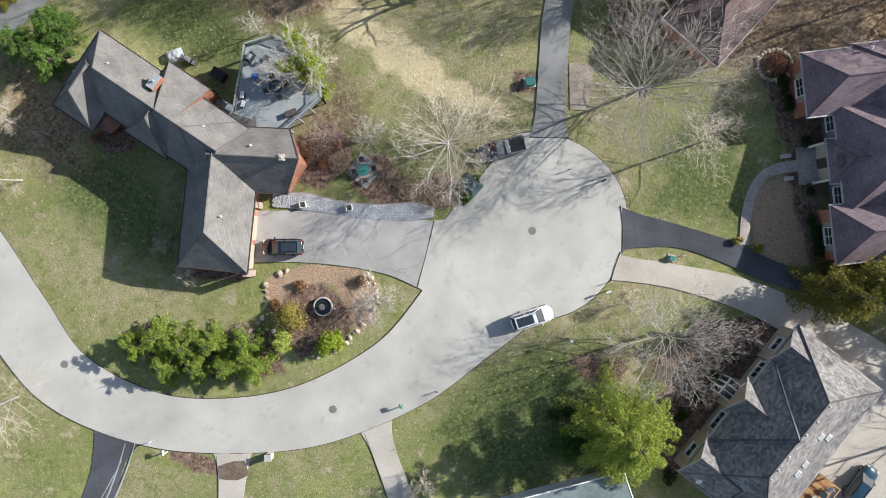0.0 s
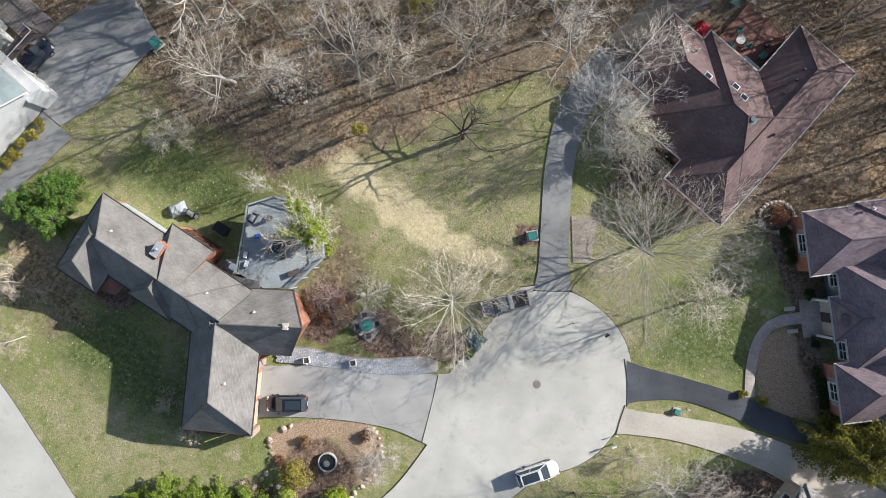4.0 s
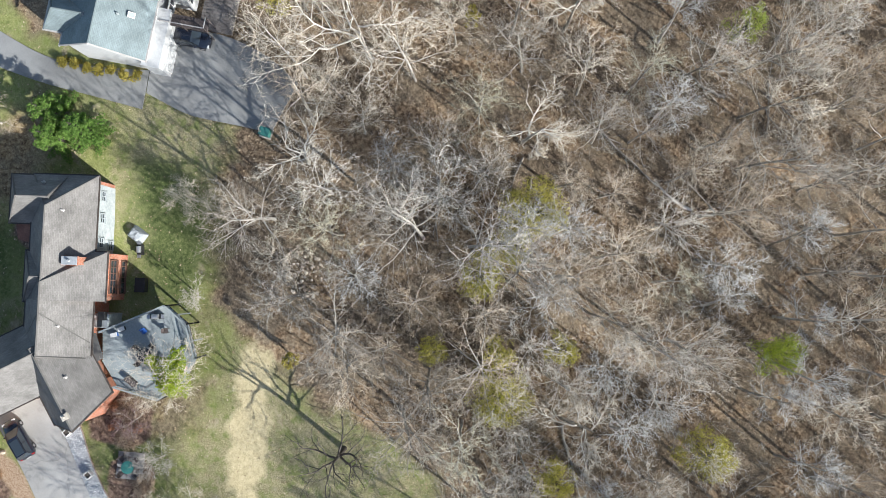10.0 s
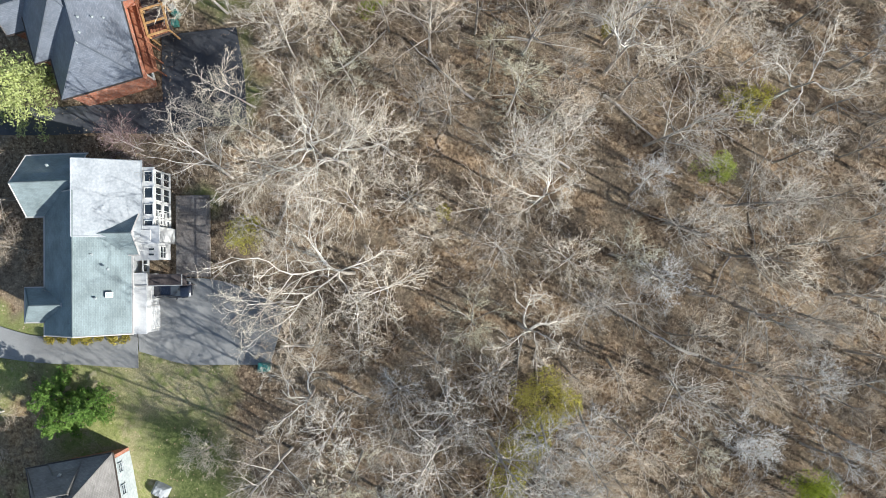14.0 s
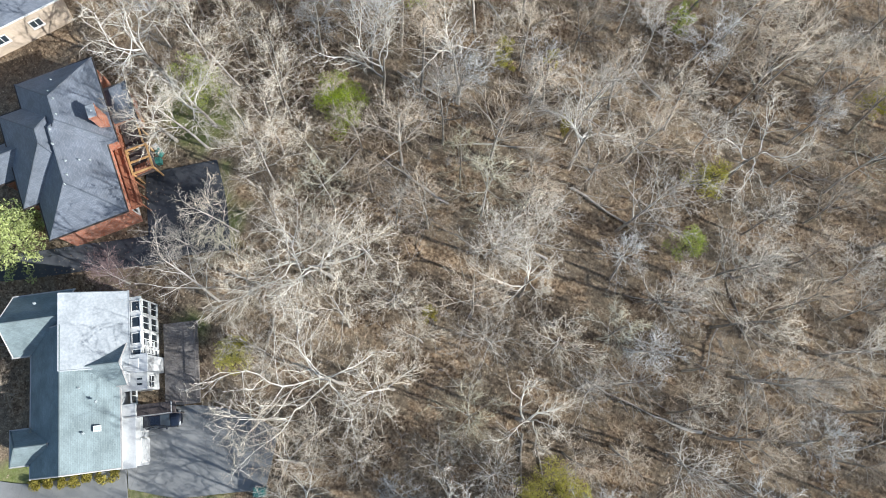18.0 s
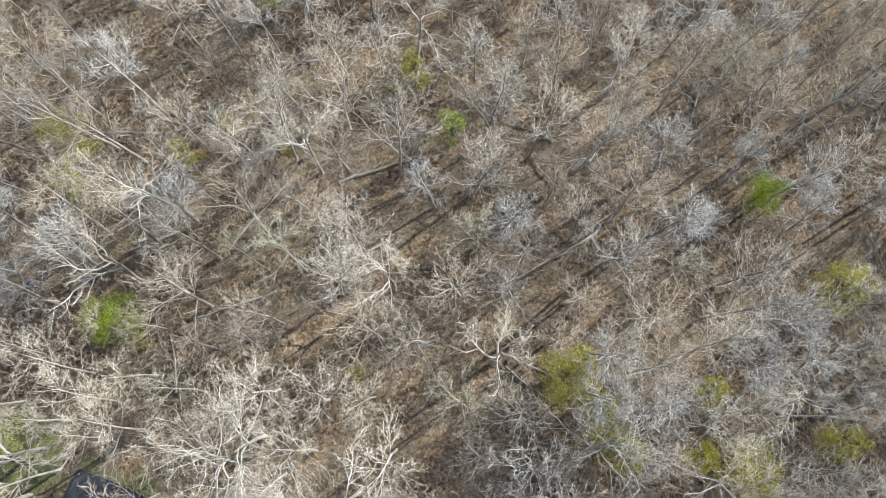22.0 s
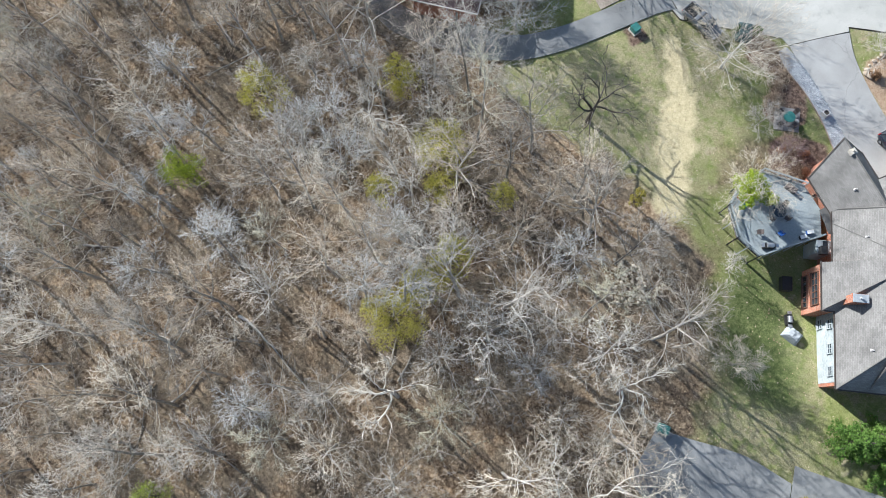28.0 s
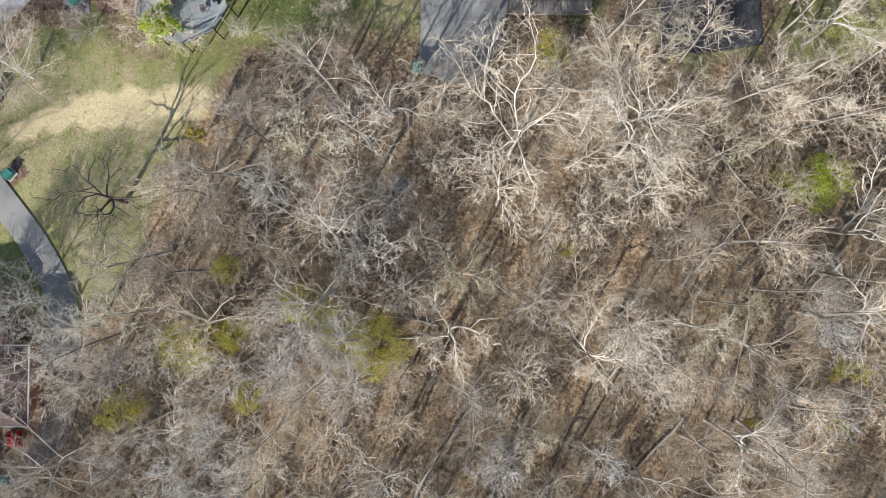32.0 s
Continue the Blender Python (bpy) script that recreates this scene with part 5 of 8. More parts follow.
def dark_roof_house():
    h = thing("house", pose(-74, 54, 0), "brick house with a dark blue-grey hipped roof and timber balcony", "house")
    R, W, G = M["roof_dark"], M["brick"], M["trim_dark"]
    ax = -28.0
    base = pose(-75.9, 54.4, 0, 0, 0, ax)
    mf = h.matrix_basis.inverted() @ base

    def hip(u, v, turn, *rest, **more):
        q = base @ Vector((u, v, 0))
        return block(h, q.x, q.y, ax + turn, *rest, **more)

    mm = hip(1.95, 0.25, 0, 15.9, 4.35, 4.5, 5.2, 8.55, 5.0, 4.15, R, W, G)
    hip(-4.1, 1.25, 0, 11.2, 4.6, 4.6, 5.2, 8.75, 5.2, 3.0, R, W, G, butted=(False, True))
    hip(-0.6, -0.85, 0, 11.8, 3.0, 5.2, 5.2, 9.3, 5.6, 4.5, R, W, G, uphill=False)
    hip(-1.3, -5.9, -90, 5.6, 2.35, 2.35, 4.3, 6.3, 0, 0, R, W, G, butted=(True, False))
    hip(-3.9, 6.5, 0, 4.8, 1.7, 1.9, 3.7, 4.7, 1.0, 1.0, R, W, G, butted=(True, True))
    q = base @ Vector((-1.05, 5.2, 0))
    chimney(h, q.x, q.y, 3, 8.6, 1.5, 0.9, ax, M["brick"], M["metal_roof"])
    for x, y, z in ((-7.8, 1.25, 6.55), (-5.5, 1.2, 8.1), (-4.2, 1.6, 8.5), (-2.2, 1.5, 8.55), (-0.75, 0.4, 8.6), (1.1, 0.3, 8.7), (3.2, 0.9, 8.15), (3.2, 2.0, 7.3), (3.3, 2.85, 6.6), (4.9, 0.7, 8.3), (5.9, 0.25, 8.4)):
        q = base @ Vector((x, y, 0))
        vent(h, q.x, q.y, z, 0.07, 0.2, M["deck_grey"])
    # timber balcony along the wooded side, with a stair landing
    b = part("balcony", box_bm(0, 0, 2.55, 9.4, 1.3, 0.12, bevel=0.02), M["cedar"], h, "reddish cedar balcony", mf @ pose(4.1, 4.95, 0))
    for k in range(28):
        part("plank", box_bm(-4.53 + 0.3355 * k, 0, 2.63, 0.3, 1.3, 0.035), M["cedar"], b)
    for k in range(7):
        part("post", box_bm(-4.6 + k * 1.53, 0.6, 1.75, 0.12, 0.12, 3.5), M["cedar"], b)
    for z in (3.0, 3.5):
        part("rail", box_bm(0, 0.6, z, 9.4, 0.09, 0.09), M["cedar"], b)
    # brown back deck beside the low wing
    d = part("back_deck", box_bm(0, 0, 2.3, 4.4, 2.3, 0.14, bevel=0.02), M["deck_dark"], h, "shaded brown back deck", mf @ pose(-0.5, 6.85, 0))
    for k in range(13):
        part("plank", box_bm(-2.03 + 0.338 * k, 0, 2.39, 0.3, 2.3, 0.035), M["deck_dark"], d)
    for x in (-2.1, 0.0, 2.1):
        part("post", box_bm(x, 1.1, 1.6, 0.14, 0.14, 3.2), M["cedar_pale"], d)
    part("rail", box_bm(0, 1.1, 3.25, 4.4, 0.2, 0.1), M["cedar_pale"], d)
    s = part("stair_landing", box_bm(0, 0, 2.2, 3.2, 2.6, 0.16, bevel=0.02), M["deck_dark"], h, "dark landing framed by new yellow timber rails", mf @ pose(3.5, 6.95, 0))
    for x, y in ((-1.5, -1.2), (1.5, -1.2), (-1.5, 1.2), (1.5, 1.2)):
        part("post", box_bm(x, y, 1.65, 0.16, 0.16, 3.3), M["cedar_pale"], s)
    for y in (-1.2, 1.2):
        part("rail", box_bm(0, y, 3.2, 3.2, 0.22, 0.12), M["cedar_pale"], s)
    for x in (-1.5, 0.1, 1.5):
        part("rail", box_bm(x, 0, 3.21, 0.22, 2.6, 0.12), M["cedar_pale"], s)
    for k in range(6):
        part("step", box_bm(0.85, -0.95 + 0.38 * k, 2.34 + 0.05 * k, 1.25, 0.3, 0.05), M["cedar"], s)
    for x in (-4.5, -1.6, 1.5, 4.2, 6.2):
        window(h, mm, x, 3.97, 1.5, 1.4, 1.6, 0, 2)
    for x in (-2.4, 0.4, 3.0):
        window(h, mf, x, -5.52, 1.6, 1.3, 1.5, 180, 2)


dark_roof_house()


def south_house():
    h = thing("house", pose(12, -30, 0), "house with a pale blue roof behind the tall tree", "house")
    block(h, 12.4, -30.5, 15, 14, 4.6, 4.6, 3.4, 5.6, 0, 0, M["roof_blue"], M["siding"], M["trim"])


south_house()


def north_west_house():
    h = thing("house", pose(-98, 60.7, 0), "house with a grey roof and pale tan brick walls", "house")
    m = block(h, -97.6, 60.8, 70, 16, 4.5, 4.5, 5.0, 7.6, 0, 0, M["roof_dark"], M["tan"], M["trim"])
    for x in (-4.5, -0.5, 4.0):
        window(h, m, x, -4.13, 2.6, 1.4, 1.3, 180, 2)


north_west_house()


# ---- trees and shrubs ----
def grow(rng, height, spread, trunk_r, kids=(11, 6, 5, 3), lean=0.05, first=0.4, rise=(22, 68), crook=0.09, aims=None, taper=0.5, fork=0.55, aim_rise=(0.3, 0.8), steps=(7, 5, 3, 2, 1), bend=0.05, thin=0.22):
    """Segments (p0, p1, r0, r1, level, last) of a leafless tree: limbs that rise from the trunk, each with
    branches, twigs and tips at acute angles. aims: azimuths in degrees and lengths of its main limbs."""
    segs = []

    def stem(p, d, length, r0, r1, level, wiggle, n=0):
        n = n or steps[level]
        pts = [p]
        for i in range(n):
            d = (d + Vector((rng.gauss(0, wiggle), rng.gauss(0, wiggle), rng.gauss(0, wiggle) + bend))).normalized()
            q = pts[-1] + d * (length / n)
            segs.append((pts[-1], q, r0 + (r1 - r0) * i / n, r0 + (r1 - r0) * (i + 1) / n, level, i == n - 1))
            pts.append(q)
        return pts

    def along(pts, t):
        n = len(pts) - 1
        i = min(int(t * n), n - 1)
        return pts[i].lerp(pts[i + 1], t * n - i), (pts[i + 1] - pts[i]).normalized()

    def branch(pts, length, r, level):
        """Branches along a stem, alternating about it, longest near its foot."""
        if level > len(kids):
            return
        m = kids[level - 1]
        turn = rng.uniform(0, 6.283)
        for k in range(m):
            t = min(0.15 + 0.85 * (k + rng.uniform(0.2, 0.9)) / m, 0.985)
            at, axis = along(pts, t)
            turn += 2.4 + rng.gauss(0, 0.5)
            side = Matrix.Rotation(turn, 3, axis) @ axis.orthogonal().normalized()
            a = radians(rng.uniform(30, 58))
            ln = length * fork * (1.12 - 0.62 * t) * rng.uniform(0.75, 1.25)
            rr = r * (1 - 0.7 * t) * 0.55
            sub = stem(at, axis * math.cos(a) + side * math.sin(a), max(ln, 0.3), rr, rr * 0.35, level, crook * (1.3 if level > 2 else 1.0))
            branch(sub, ln, rr, level + 1)

    trunk = stem(Vector((0, 0, -0.3)), Vector((rng.gauss(0, lean), rng.gauss(0, lean), 1)).normalized(), height * 0.86, trunk_r, trunk_r * 0.28, 0, 0.035)
    todo = aims or [None] * kids[0]
    spin = rng.uniform(0, 360)
    for k, aim in enumerate(todo):
        t = min(first + (1 - first) * (k + rng.random()) / len(todo), 0.99)
        u = (t - first) / (1 - first)
        at, axis = along(trunk, t)
        e = radians(rise[0] + (rise[1] - rise[0]) * u + rng.gauss(0, 7))
        az = radians(spin + k * 137.5 + rng.gauss(0, 14))
        ln = spread * (1.15 - 0.35 * u) * rng.uniform(0.8, 1.2)
        d = Vector((math.cos(az) * math.cos(e), math.sin(az) * math.cos(e), math.sin(e)))
        if aim:
            az = radians(aim[0])
            d, ln = Vector((math.cos(az), math.sin(az), rng.uniform(*aim_rise))).normalized(), aim[1] * 1.15
        r = trunk_r * (1 - 0.62 * t) * taper * (0.75 + 0.25 * min(1.6, ln / spread))
        limb = stem(at, d, ln, r, r * thin, 1, crook * 1.25)
        branch(limb, ln, r, 2)
    return segs


def seg_mesh(name, groups):
    """Tapered bars in one mesh. groups: (segments, sides, least radius, material, pointed)."""
    V, F, mats, slots, base = [], [], [], [], 0
    for g, (segs, sides, rmin, material, point) in enumerate(groups):
        mats.append(material)
        if not segs:
            continue
        p0, p1 = np.array([s[0] for s in segs]), np.array([s[1] for s in segs])
        r0, r1 = np.maximum([s[2] for s in segs], rmin), np.maximum([s[3] for s in segs], rmin * 0.6)
        d = p1 - p0
        d /= np.linalg.norm(d, axis=1, keepdims=True) + 1e-9
        ref = np.where(np.abs(d[:, 2:3]) < 0.9, [[0, 0, 1.0]], [[1.0, 0, 0]])
        a = np.cross(d, ref)
        a /= np.linalg.norm(a, axis=1, keepdims=True)
        b = np.cross(d, a)
        ang = np.arange(sides) * 2 * np.pi / sides
        ring = a[:, None] * np.cos(ang)[None, :, None] + b[:, None] * np.sin(ang)[None, :, None]
        k = np.arange(sides)
        low = p0[:, None] + ring * r0[:, None, None]
        if point:
            v = np.concatenate([low, p1[:, None]], 1)
            q = np.stack([k, (k + 1) % sides, 0 * k + sides], 1)
            per = sides + 1
        else:
            v = np.concatenate([low, p1[:, None] + ring * r1[:, None, None]], 1)
            q = np.stack([k, (k + 1) % sides, sides + (k + 1) % sides, sides + k], 1)
            per = 2 * sides
        f = (q[None] + (np.arange(len(segs)) * per)[:, None, None] + base).reshape(-1, q.shape[1])
        V += v.reshape(-1, 3).tolist()
        F += f.tolist()
        slots += [g] * len(f)
        base += per * len(segs)
    me = bpy.data.meshes.new(name)
    me.from_pydata(V, [], F)
    for m in mats:
        me.materials.append(m)
    me.polygons.foreach_set("material_index", slots)
    me.polygons.foreach_set("use_smooth", [True] * len(slots))
    return me


def bare_tree(seed, at, label, category="tree", bark=None, butt=None, twig=None, twig_r=0.011, group="", limb_levels=1, name="bare_tree", **kw):
    """A leafless tree: trunk with its limbs, and a crown of branches and fine twigs."""
    segs = grow(random.Random(seed), **kw)
    t = thing(name, at, label, category, group)
    bark, twig = bark or M["bark"], twig or M["twig"]
    part("trunk", seg_mesh("trunk", [([s for s in segs if s[4] == 0], 7, 0.04, butt or bark, False), ([s for s in segs if 1 <= s[4] <= limb_levels], 5, 0.022, bark, False)]), None, t)
    groups = []
    for level, least in ((1, 0.024), (2, twig_r * 1.7), (3, twig_r * 1.2), (4, twig_r)):
        if level > limb_levels:
            groups.append(([s for s in segs if s[4] == level and not s[5]], 3, least, twig, False))
            groups.append(([s for s in segs if s[4] == level and s[5]], 3, least * 0.9, twig, True))
    tagged(part("crown", seg_mesh("crown", groups), None, t), "crown of fine bare twigs", kind="stuff")
    return t


def leaf_mesh(name, rng, clumps, n, size, material, flat=0.4):
    """Small bent leaves scattered through ball-like clumps (x, y, z, rx, ry, rz), denser towards their outsides."""
    rs = np.random.RandomState(rng.randrange(1 << 30))
    w = np.array([c[3] * c[4] for c in clumps]) ** 0.9
    pick = rs.choice(len(clumps), n, p=w / w.sum())
    C = np.array(clumps)[pick]
    d = rs.normal(size=(n, 3))
    d /= np.linalg.norm(d, axis=1, keepdims=True)
    rad = rs.uniform(0.35, 1.0, (n, 1)) ** 0.45 * rs.uniform(0.85, 1.12, (n, 1))
    p = C[:, :3] + d * C[:, 3:6] * rad
    nrm = d + rs.normal(size=(n, 3)) * 0.7 + [0, 0, flat]
    nrm /= np.linalg.norm(nrm, axis=1, keepdims=True)
    a = np.cross(nrm, rs.normal(size=(n, 3)))
    a /= np.linalg.norm(a, axis=1, keepdims=True)
    b = np.cross(nrm, a)
    s = size * rs.uniform(0.6, 1.4, (n, 1))
    v = np.stack([p - a * s, p - b * s * 0.45 + nrm * s * 0.15, p + a * s, p + b * s * 0.45 + nrm * s * 0.15], 1).reshape(-1, 3)
    k = np.arange(n)[:, None] * 4
    f = np.concatenate([k + [0, 1, 2], k + [0, 2, 3]], 0)
    me = bpy.data.meshes.new(name)
    me.from_pydata(v.tolist(), [], f.tolist())
    me.materials.append(material)
    return me


def leafy(seed, at, label, category, height, radius, leaves, material, size=0.16, clumps=14, trunk_r=0.12, squash=1.0, name="shrub", base=0.0, group="", bark=None, lean=(0, 0), lump=1.0):
    """A shrub or broad evergreen: trunk with limbs, and a crown of leaves in lumps of uneven outline."""
    rng = random.Random(seed)
    t = thing(name, at, label, category, group)
    cl = []
    for i in range(clumps):
        a, r, h = rng.uniform(0, 6.283), radius * math.sqrt(rng.uniform(0, 1)) * 0.72, rng.uniform(0.15, 0.95)
        k = (1.15 - 0.6 * abs(h - 0.4)) * rng.uniform(0.30, 0.5) * radius * lump
        z = base + (height - base) * h
        cl.append((r * math.cos(a) * (1.1 - 0.5 * h) + lean[0] * h, r * math.sin(a) * (1.1 - 0.5 * h) + lean[1] * h, z, k, k, k * 0.8 * squash))
    segs = [(Vector((0, 0, -0.2)), Vector((lean[0] * 0.7, lean[1] * 0.7, height * 0.75)), trunk_r, trunk_r * 0.4, 0)]
    for c in cl:
        z = max(0.1, c[2] * 0.55)
        segs.append((Vector((lean[0] * z / height, lean[1] * z / height, z)), Vector(c[:3]), trunk_r * 0.45, trunk_r * 0.15, 1))
    part("trunk", seg_mesh("trunk", [(segs, 5, 0.02, bark or M["bark_dark"], False)]), None, t)
    tagged(part("crown", leaf_mesh("crown", rng, cl, leaves, size, material), None, t), kind="stuff")
    return t


def conifer(seed, at, label, height, radius, leaves, material, size=0.2, name="conifer", group=""):
    """A conifer: straight trunk, whorls of boughs, sprays of needles along them."""
    rng = random.Random(seed)
    t = thing(name, at, label, "tree", group)
    segs, cl = [(Vector((0, 0, -0.2)), Vector((0, 0, height)), 0.2, 0.03, 0)], []
    rows = int(height * 1.5)
    for i in range(rows):
        h = 0.08 + 0.9 * i / rows
        for k in range(7):
            a = rng.uniform(0, 6.283)
            r = radius * (1 - h) ** 0.6 * rng.uniform(0.6, 1.2) + 0.15
            z = height * h
            e = Vector((r * math.cos(a), r * math.sin(a), z - 0.1 * r + rng.uniform(-0.2, 0.3)))
            segs.append((Vector((0, 0, z)), e, 0.05, 0.015, 1))
            for q in (0.45, 0.75, 1.0):
                b = 0.16 + 0.16 * r * (1.2 - q * 0.5)
                cl.append((e.x * q, e.y * q, z + (e.z - z) * q, b, b, b * 0.45))
    part("trunk", seg_mesh("trunk", [(segs, 5, 0.02, M["bark_dark"], False)]), None, t)
    tagged(part("crown", leaf_mesh("crown", rng, cl, leaves, size, material), None, t), kind="stuff")
    return t


def spread_points(rng, area, gap, n, keep, taken=()):
    out, grid = [], {}
    for p in taken:
        grid.setdefault((int(p[0] // 6), int(p[1] // 6)), []).append(p)
    for _ in range(n):
        x, y = rng.uniform(area[0], area[1]), rng.uniform(area[2], area[3])
        g = gap * rng.uniform(0.7, 1.25)
        i, j = int(x // 6), int(y // 6)
        near = [p for a in (-1, 0, 1) for b in (-1, 0, 1) for p in grid.get((i + a, j + b), ())]
        if keep(x, y) and all((x - a) ** 2 + (y - b) ** 2 > g * g for a, b in near):
            out.append((x, y))
            grid.setdefault((i, j), []).append((x, y))
    return out


def in_poly(poly, x, y):
    c = False
    for (x0, y0), (x1, y1) in zip(poly, poly[1:] + poly[:1]):
        if (y0 > y) != (y1 > y) and x < x0 + (y - y0) * (x1 - x0) / (y1 - y0):
            c = not c
    return c


WOOD = [(-62, 140), (-58, 96), (-68, 76), (-60, 66), (-54, 62.5), (-53.5, 52), (-47, 50), (-36, 48.5), (-30, 42), (-24, 34.5), (-12, 33.5), (-3, 35.5), (5, 38.5), (12, 41), (18, 43.5), (24, 47.5), (33, 49), (42, 44), (47, 38), (50, 27), (58, 20), (75, 20), (75, 140)]
WOOD_WEST = [(-100, 140), (-100, 84), (-90, 78), (-80, 68.5), (-72, 67.5), (-66, 70), (-62, 78), (-58, 96), (-62, 140)]
OPEN = [(-24, 82, 4.5), (-18, 96, 6), (-52, 83, 3.5), (-33, 72, 4), (-22, 67, 3.0), (-49, 46, 7), (-61.5, 58, 8.5), (-40, 44, 4)]


def wooded(x, y):
    return (in_poly(WOOD, x, y) or in_poly(WOOD_WEST, x, y)) and not any((x - a) ** 2 + (y - b) ** 2 < r * r for a, b, r in OPEN)


# pale sycamores with wide crooked limbs: x, y, height, limbs (azimuth, length)
SYCAMORES = [
    (-34.6, 55.0, 15, [(226, 13), (245, 11), (205, 10), (330, 7), (20, 7), (160, 6), (300, 6)]),
    (-45.5, 61.3, 14, [(230, 11), (200, 9), (170, 8), (265, 10), (110, 6), (60, 6), (310, 7)]),
    (-43.6, 63.0, 16, [(140, 9), (190, 9), (95, 7), (235, 7), (45, 5)]),
    (-28.6, 42.8, 12, [(150, 7), (200, 6), (240, 5), (300, 4)]),
    (-17.7, 64.3, 12, [(160, 7), (120, 6), (80, 5), (220, 5), (300, 4), (10, 4)]),
    (-26.0, 75.1, 12, [(200, 6), (150, 6), (100, 5), (250, 5), (40, 5), (330, 4)]),
    (-31.0, 90.8, 15, [(150, 8), (110, 8), (200, 7), (60, 6), (250, 6), (20, 5)]),
    (-16.0, 101.8, 14, [(260, 9), (230, 7), (300, 6), (120, 6), (60, 5)]),
    (10.4, 51.6, 11, [(230, 6), (190, 5), (280, 5), (330, 4), (90, 4), (140, 4)]),
    (-53.5, 83.0, 15, [(190, 8), (160, 7), (210, 8), (100, 5)]),
    (-47.0, 89.7, 15, [(180, 8), (150, 7), (210, 7), (90, 5)]),
    (-67.3, 67.8, 12, [(226, 7), (205, 7), (135, 6), (170, 6), (300, 5), (30, 5)]),
    (-69.6, 63.4, 10, [(184, 6), (220, 6), (150, 5), (95, 5), (20, 4)]),
    (-75.2, 68.5, 13, [(180, 8), (210, 8), (240, 8), (150, 7), (300, 6), (120, 6)]),
]
for i, (x, y, hgt, aims) in enumerate(SYCAMORES):
    bare_tree(300 + i, pose(x, y, float(hollow(x, y))), "pale sycamore with crooked white limbs, bare of leaves", bark=M["bark_white"], butt=M["bark"], twig=M["twig_pale"], limb_levels=2, height=hgt * 0.95, spread=6, trunk_r=0.25, aims=aims, kids=(6, 14, 9, 5), crook=0.25, first=0.5, twig_r=0.011, group="pale sycamores", taper=0.6, steps=(7, 10, 4, 2, 1), bend=0.03, fork=0.42, thin=0.1, aim_rise=(0.1, 0.5))

